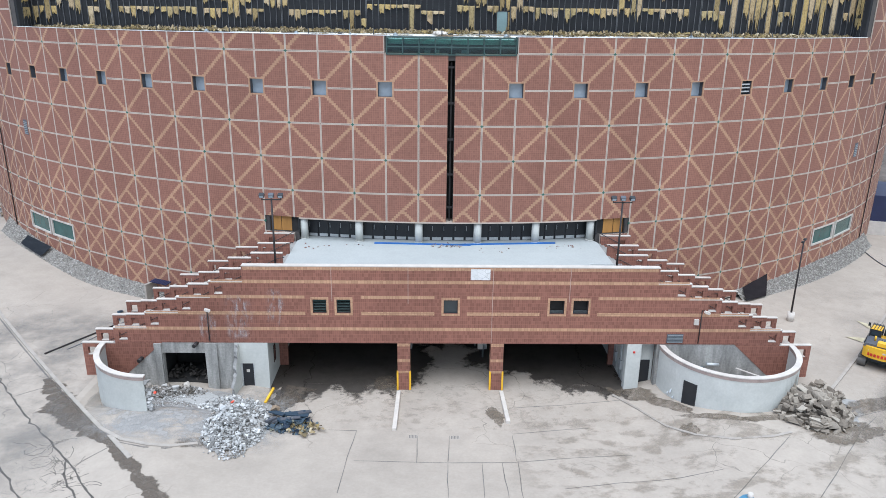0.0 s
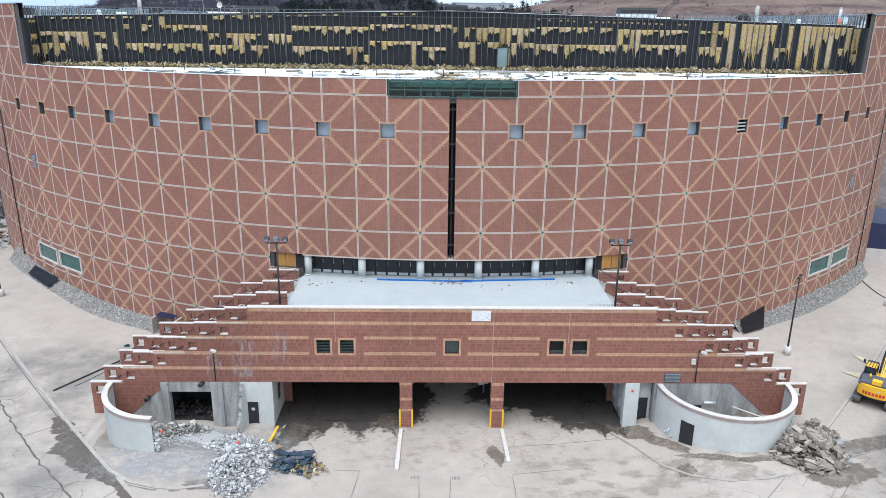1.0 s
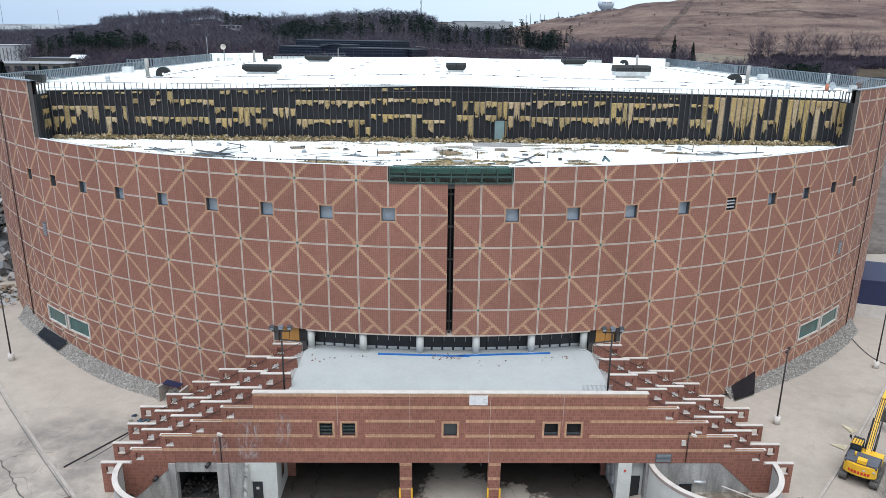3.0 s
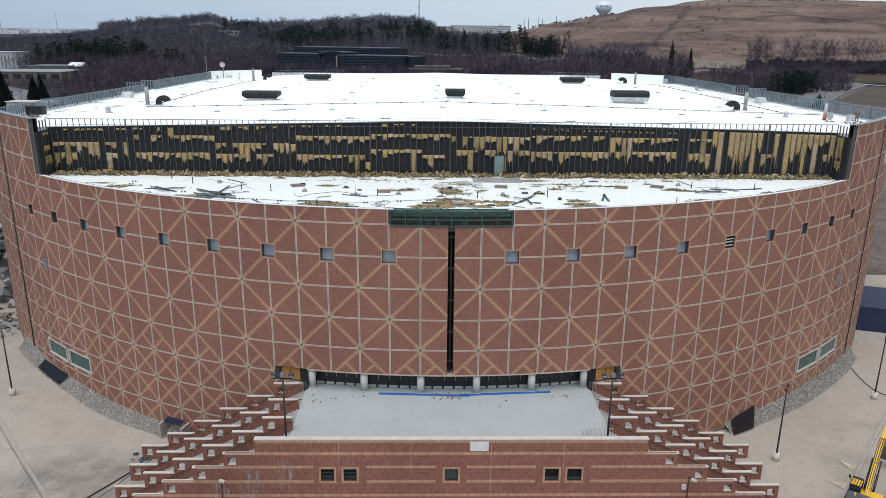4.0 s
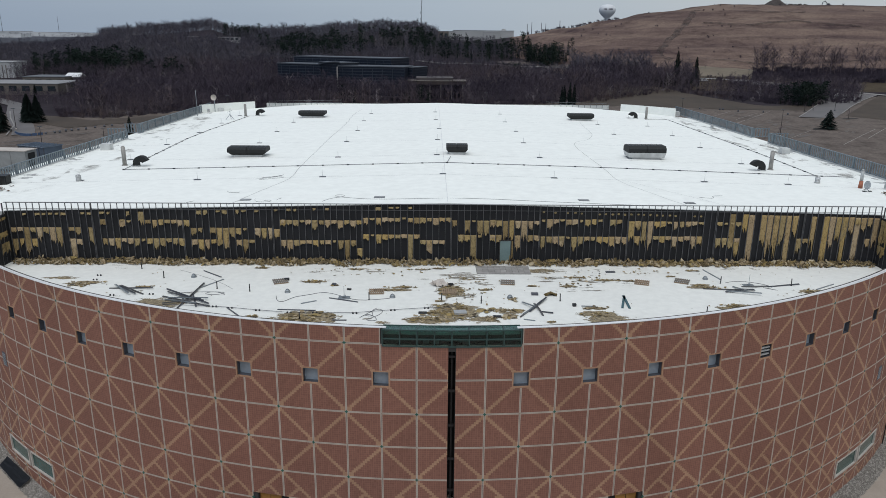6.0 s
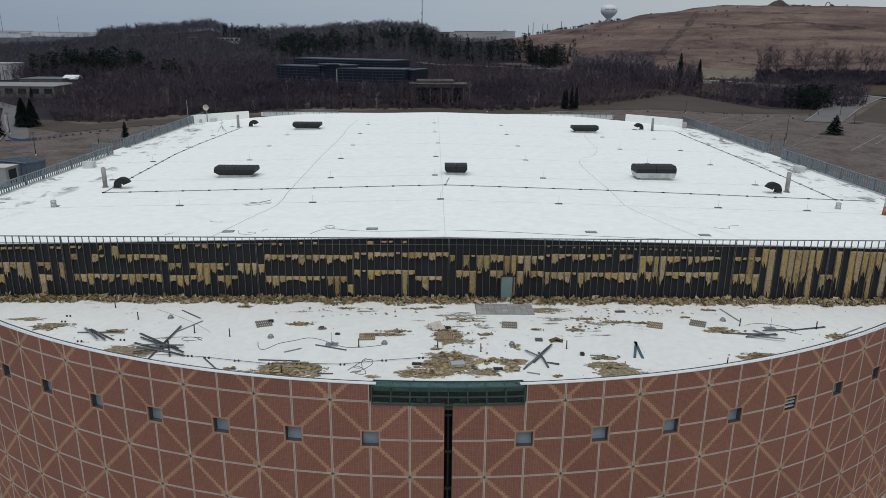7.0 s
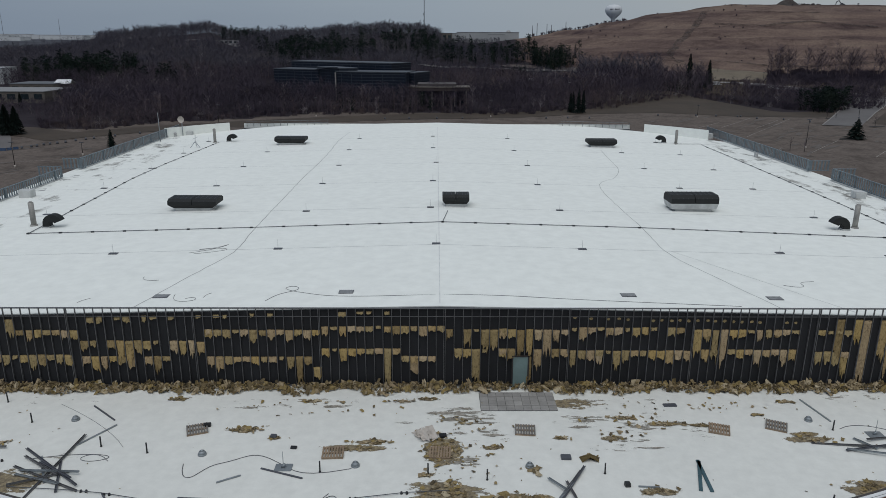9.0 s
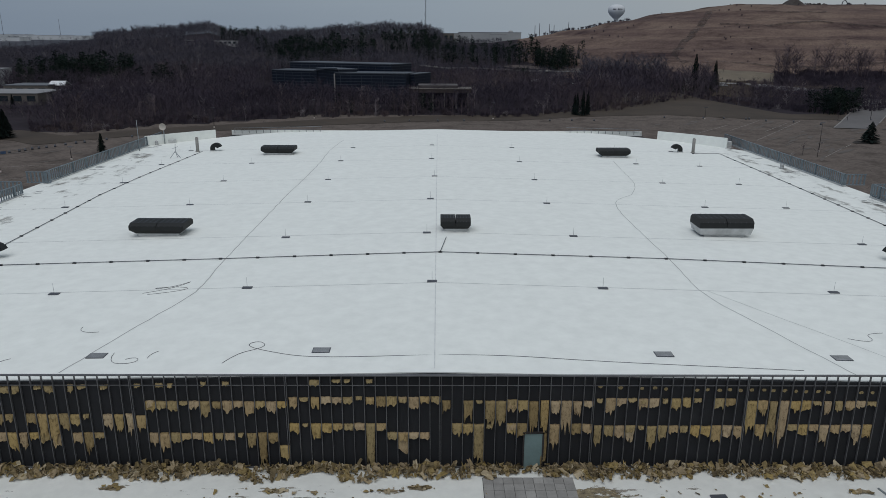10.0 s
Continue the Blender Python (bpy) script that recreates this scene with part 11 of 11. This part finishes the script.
def tan_cells(kind):
    out = set()
    for r in range(NR):
        d = r * NC / NR
        i = int(d)
        if kind in "\\XL":
            out |= {(NC - 1 - i, r), (NC - 2 - i, r)}
        if kind in "/XJ":
            out |= {(i, r), (i + 1, r)}
        if kind == "L" and r < NR * 0.52:
            out |= {(i, r), (i + 1, r)}
        if kind == "J" and r < NR * 0.52:
            out |= {(NC - 1 - i, r), (NC - 2 - i, r)}
    return {(min(NC - 1, max(0, a)), b) for a, b in out}


def panel_mesh(kind, x0, x1, z0, z1, notch):
    """A facing panel; (x0, x1, z0, z1) is the part kept of a full cell, notch the corner cut for a window."""
    key = (kind, round(x0, 3), round(x1, 3), round(z0, 3), round(z1, 3), notch)
    if key in panel_cache:
        return panel_cache[key]
    tan = tan_cells(kind)
    g = 0.012
    xs = [g, EDGE] + [EDGE + (W - 2 * EDGE) * i / NC for i in range(1, NC)] + [W - EDGE, W - g]
    zs = [g, EDGE] + [EDGE + (ROW - 2 * EDGE) * i / NR for i in range(1, NR)] + [ROW - EDGE, ROW - g]
    bm = bmesh.new()
    nx = {"": None, "tl": (0, 0.74, ROW - 0.74, ROW), "tr": (W - 0.74, W, ROW - 0.74, ROW), "bl": (0, 0.74, 0, 0.74), "br": (W - 0.74, W, 0, 0.74)}[notch]

    def face(a, b, c, d, mi):
        a, b, c, d = max(a, x0), min(b, x1), max(c, z0), min(d, z1)
        if b - a < 1e-4 or d - c < 1e-4:
            return
        if nx and a < nx[1] - 1e-4 and b > nx[0] + 1e-4 and c < nx[3] - 1e-4 and d > nx[2] + 1e-4:
            # keep what lies outside the notch
            if a < nx[0]:
                face(a, nx[0], c, d, mi)
            if b > nx[1]:
                face(nx[1], b, c, d, mi)
            a2, b2 = max(a, nx[0]), min(b, nx[1])
            if c < nx[2]:
                face(a2, b2, c, nx[2], mi)
            if d > nx[3]:
                face(a2, b2, nx[3], d, mi)
            return
        quad(bm, (a, 0, c), (b, 0, c), (b, 0, d), (a, 0, d), mi)

    face(xs[0], xs[-1], zs[0], zs[1], 2)
    face(xs[0], xs[-1], zs[-2], zs[-1], 2)
    face(xs[0], xs[1], zs[1], zs[-2], 2)
    face(xs[-2], xs[-1], zs[1], zs[-2], 2)
    for r in range(NR):
        start = 0
        for i in range(1, NC + 1):
            if i == NC or ((i, r) in tan) != ((start, r) in tan):
                face(xs[1 + start], xs[1 + i], zs[1 + r], zs[2 + r], 1 if (start, r) in tan else 0)
                start = i
    # returns into the joint
    a, b, c, d = max(g, x0), min(W - g, x1), max(g, z0), min(ROW - g, z1)
    ends = [((a, c), (a, d)), ((b, d), (b, c)), ((a, d), (b, d)), ((b, c), (a, c))]
    if nx:
        k = 0.74
        ends = {"tl": [((a, c), (a, d - k)), ends[1], ((a + k, d), (b, d)), ends[3]], "tr": [ends[0], ((b, d - k), (b, c)), ((a, d), (b - k, d)), ends[3]],
                "bl": [((a, c + k), (a, d)), ends[1], ends[2], ((b, c), (a + k, c))], "br": [ends[0], ((b, d), (b, c + k)), ends[2], ((b - k, c), (a, c))]}[notch]
    for p, q in ends:
        quad(bm, (p[0], 0, p[1]), (q[0], 0, q[1]), (q[0], 0.09, q[1]), (p[0], 0.09, p[1]), 2)
    bmesh.ops.remove_doubles(bm, verts=bm.verts, dist=1e-4)
    panel_cache[key] = mesh_of(bm, "panel", M_RED, M_TAN, M_EDGE)
    return panel_cache[key]


panels, far_panels = [], []
for c in range(-31, 31):
    for j in range(-2, 9):
        s0, s1 = arc(c), arc(c + 1)
        if c == -1:
            s0, s1 = -W + GAP, GAP
        if c == 0:
            s0, s1 = -GAP, W - GAP
        mid = (s0 + s1) / 2
        z0, z1 = level(j + 1), level(j)
        lo, hi, xa, xb = 0.0, ROW, 0.0, W
        top = wall_top(mid)
        if abs(mid) < 47.45 and s0 < 47.45 < s1:
            top = TOP
        if z0 >= top - 0.05:
            continue
        hi = min(hi, top - z0)
        if c == -1:
            xb = SLIT[0] - s0
        if c == 0:
            xa = SLIT[1] - s0
        if abs(mid) < BAY_END:
            if z1 <= 11.35:
                continue
            lo = max(lo, 11.3 - z0)
        if abs(mid) < 5.5 and j == 0:
            continue
        if BAY_END - 0.6 < abs(mid) < BOARD_END + 0.4 and j == 5:
            lo = max(lo, 11.32 - z0)
        if BAY_END - 0.6 < abs(mid) < BOARD_END + 0.4 and j == 6:
            hi = min(hi, 9.82 - z0)
        if j <= 4:
            kind = "\\" if (c + j) % 2 == 0 else "/"
        elif j == 5:
            kind = "L" if (c + j) % 2 == 0 else "J"
        else:
            kind = "X"
        notch = ""
        if j in (1, 2):
            for k, e in ((c, "l"), (c + 1, "r")):
                if k in WINDOWS:
                    notch = ("b" if j == 1 else "t") + e
        low = [w for w in LOW_WIN if w[0] - 0.15 < s1 and w[1] + 0.15 > s0]
        spans = [(xa, xb, lo, hi)]
        if low and z0 < 7.22 and z1 > 5.2 and j == 7:
            a, b = min(w[0] for w in LOW_WIN if w in low) - 0.12 - s0, max(w[1] for w in low) + 0.12 - s0
            if mid < 0:
                a, b = -52.02 - s0, -42.18 - s0
            else:
                a, b = 42.98 - s0, 53.52 - s0
            spans = [(0, W, 0, 5.22 - z0), (0, W, 7.23 - z0, ROW)]
            if a > 0:
                spans.append((0, a, 5.22 - z0, 7.23 - z0))
            if b < W:
                spans.append((b, W, 5.22 - z0, 7.23 - z0))
        for p in spans:
            (panels if abs(c + 0.5) < 17 else far_panels).append((abs(mid), kind, p, notch, s0, z0))
panels.sort(key=lambda q: q[0])
for n, (_, kind, p, notch, s0, z0) in enumerate(panels[:300]):
    m = facing(s0 + W / 2, z0) @ Matrix.Translation((-W / 2, 0, 0))
    piece("panel", panel_mesh(kind, *p, notch), wall, m)
# the panels past those, joined
verts, faces, mats = [], [], []
for _, kind, p, notch, s0, z0 in panels[300:] + far_panels:
    me = panel_mesh(kind, *p, notch)
    m = facing(s0 + W / 2, z0) @ Matrix.Translation((-W / 2, 0, 0))
    base = len(verts)
    verts += [tuple(m @ v.co) for v in me.vertices]
    for f in me.polygons:
        faces.append([base + i for i in f.vertices])
        mats.append(f.material_index)
me = bpy.data.meshes.new("panels")
me.from_pydata(verts, [], faces)
for mt in (tiled("red_tile_far", RED_A, RED_B, 0.1934, 0.1922, rand=0.0, vary=0.035, joint=0.9), M_TAN, M_EDGE):
    me.materials.append(mt)
me.polygons.foreach_set("material_index", mats)
rest = new("panels", me)
rest.parent = wall
tagged(rest, kind="stuff")
bm = bmesh.new()
box(bm, -0.13, 0.13, -0.025, 0.03, -0.045, 0.045)
box(bm, -0.045, 0.045, -0.026, 0.03, -0.13, 0.13)
boss = mesh_of(bm, "boss", M_GREEN)
for j in (1, 3, 4, 5, 6, 7, 8):
    for k in range(-24, 25):
        if k == 0 or (j <= 5 and (k + j) % 2):
            continue
        s0 = arc(k)
        if level(j) < 11.4 and abs(s0) < BOARD_END + 0.3:
            continue
        if any(a - 0.3 < s0 < b + 0.3 for a, b in LOW_WIN) and 5.1 < level(j) < 7.3:
            continue
        piece("boss", boss, wall, facing(s0, level(j)))
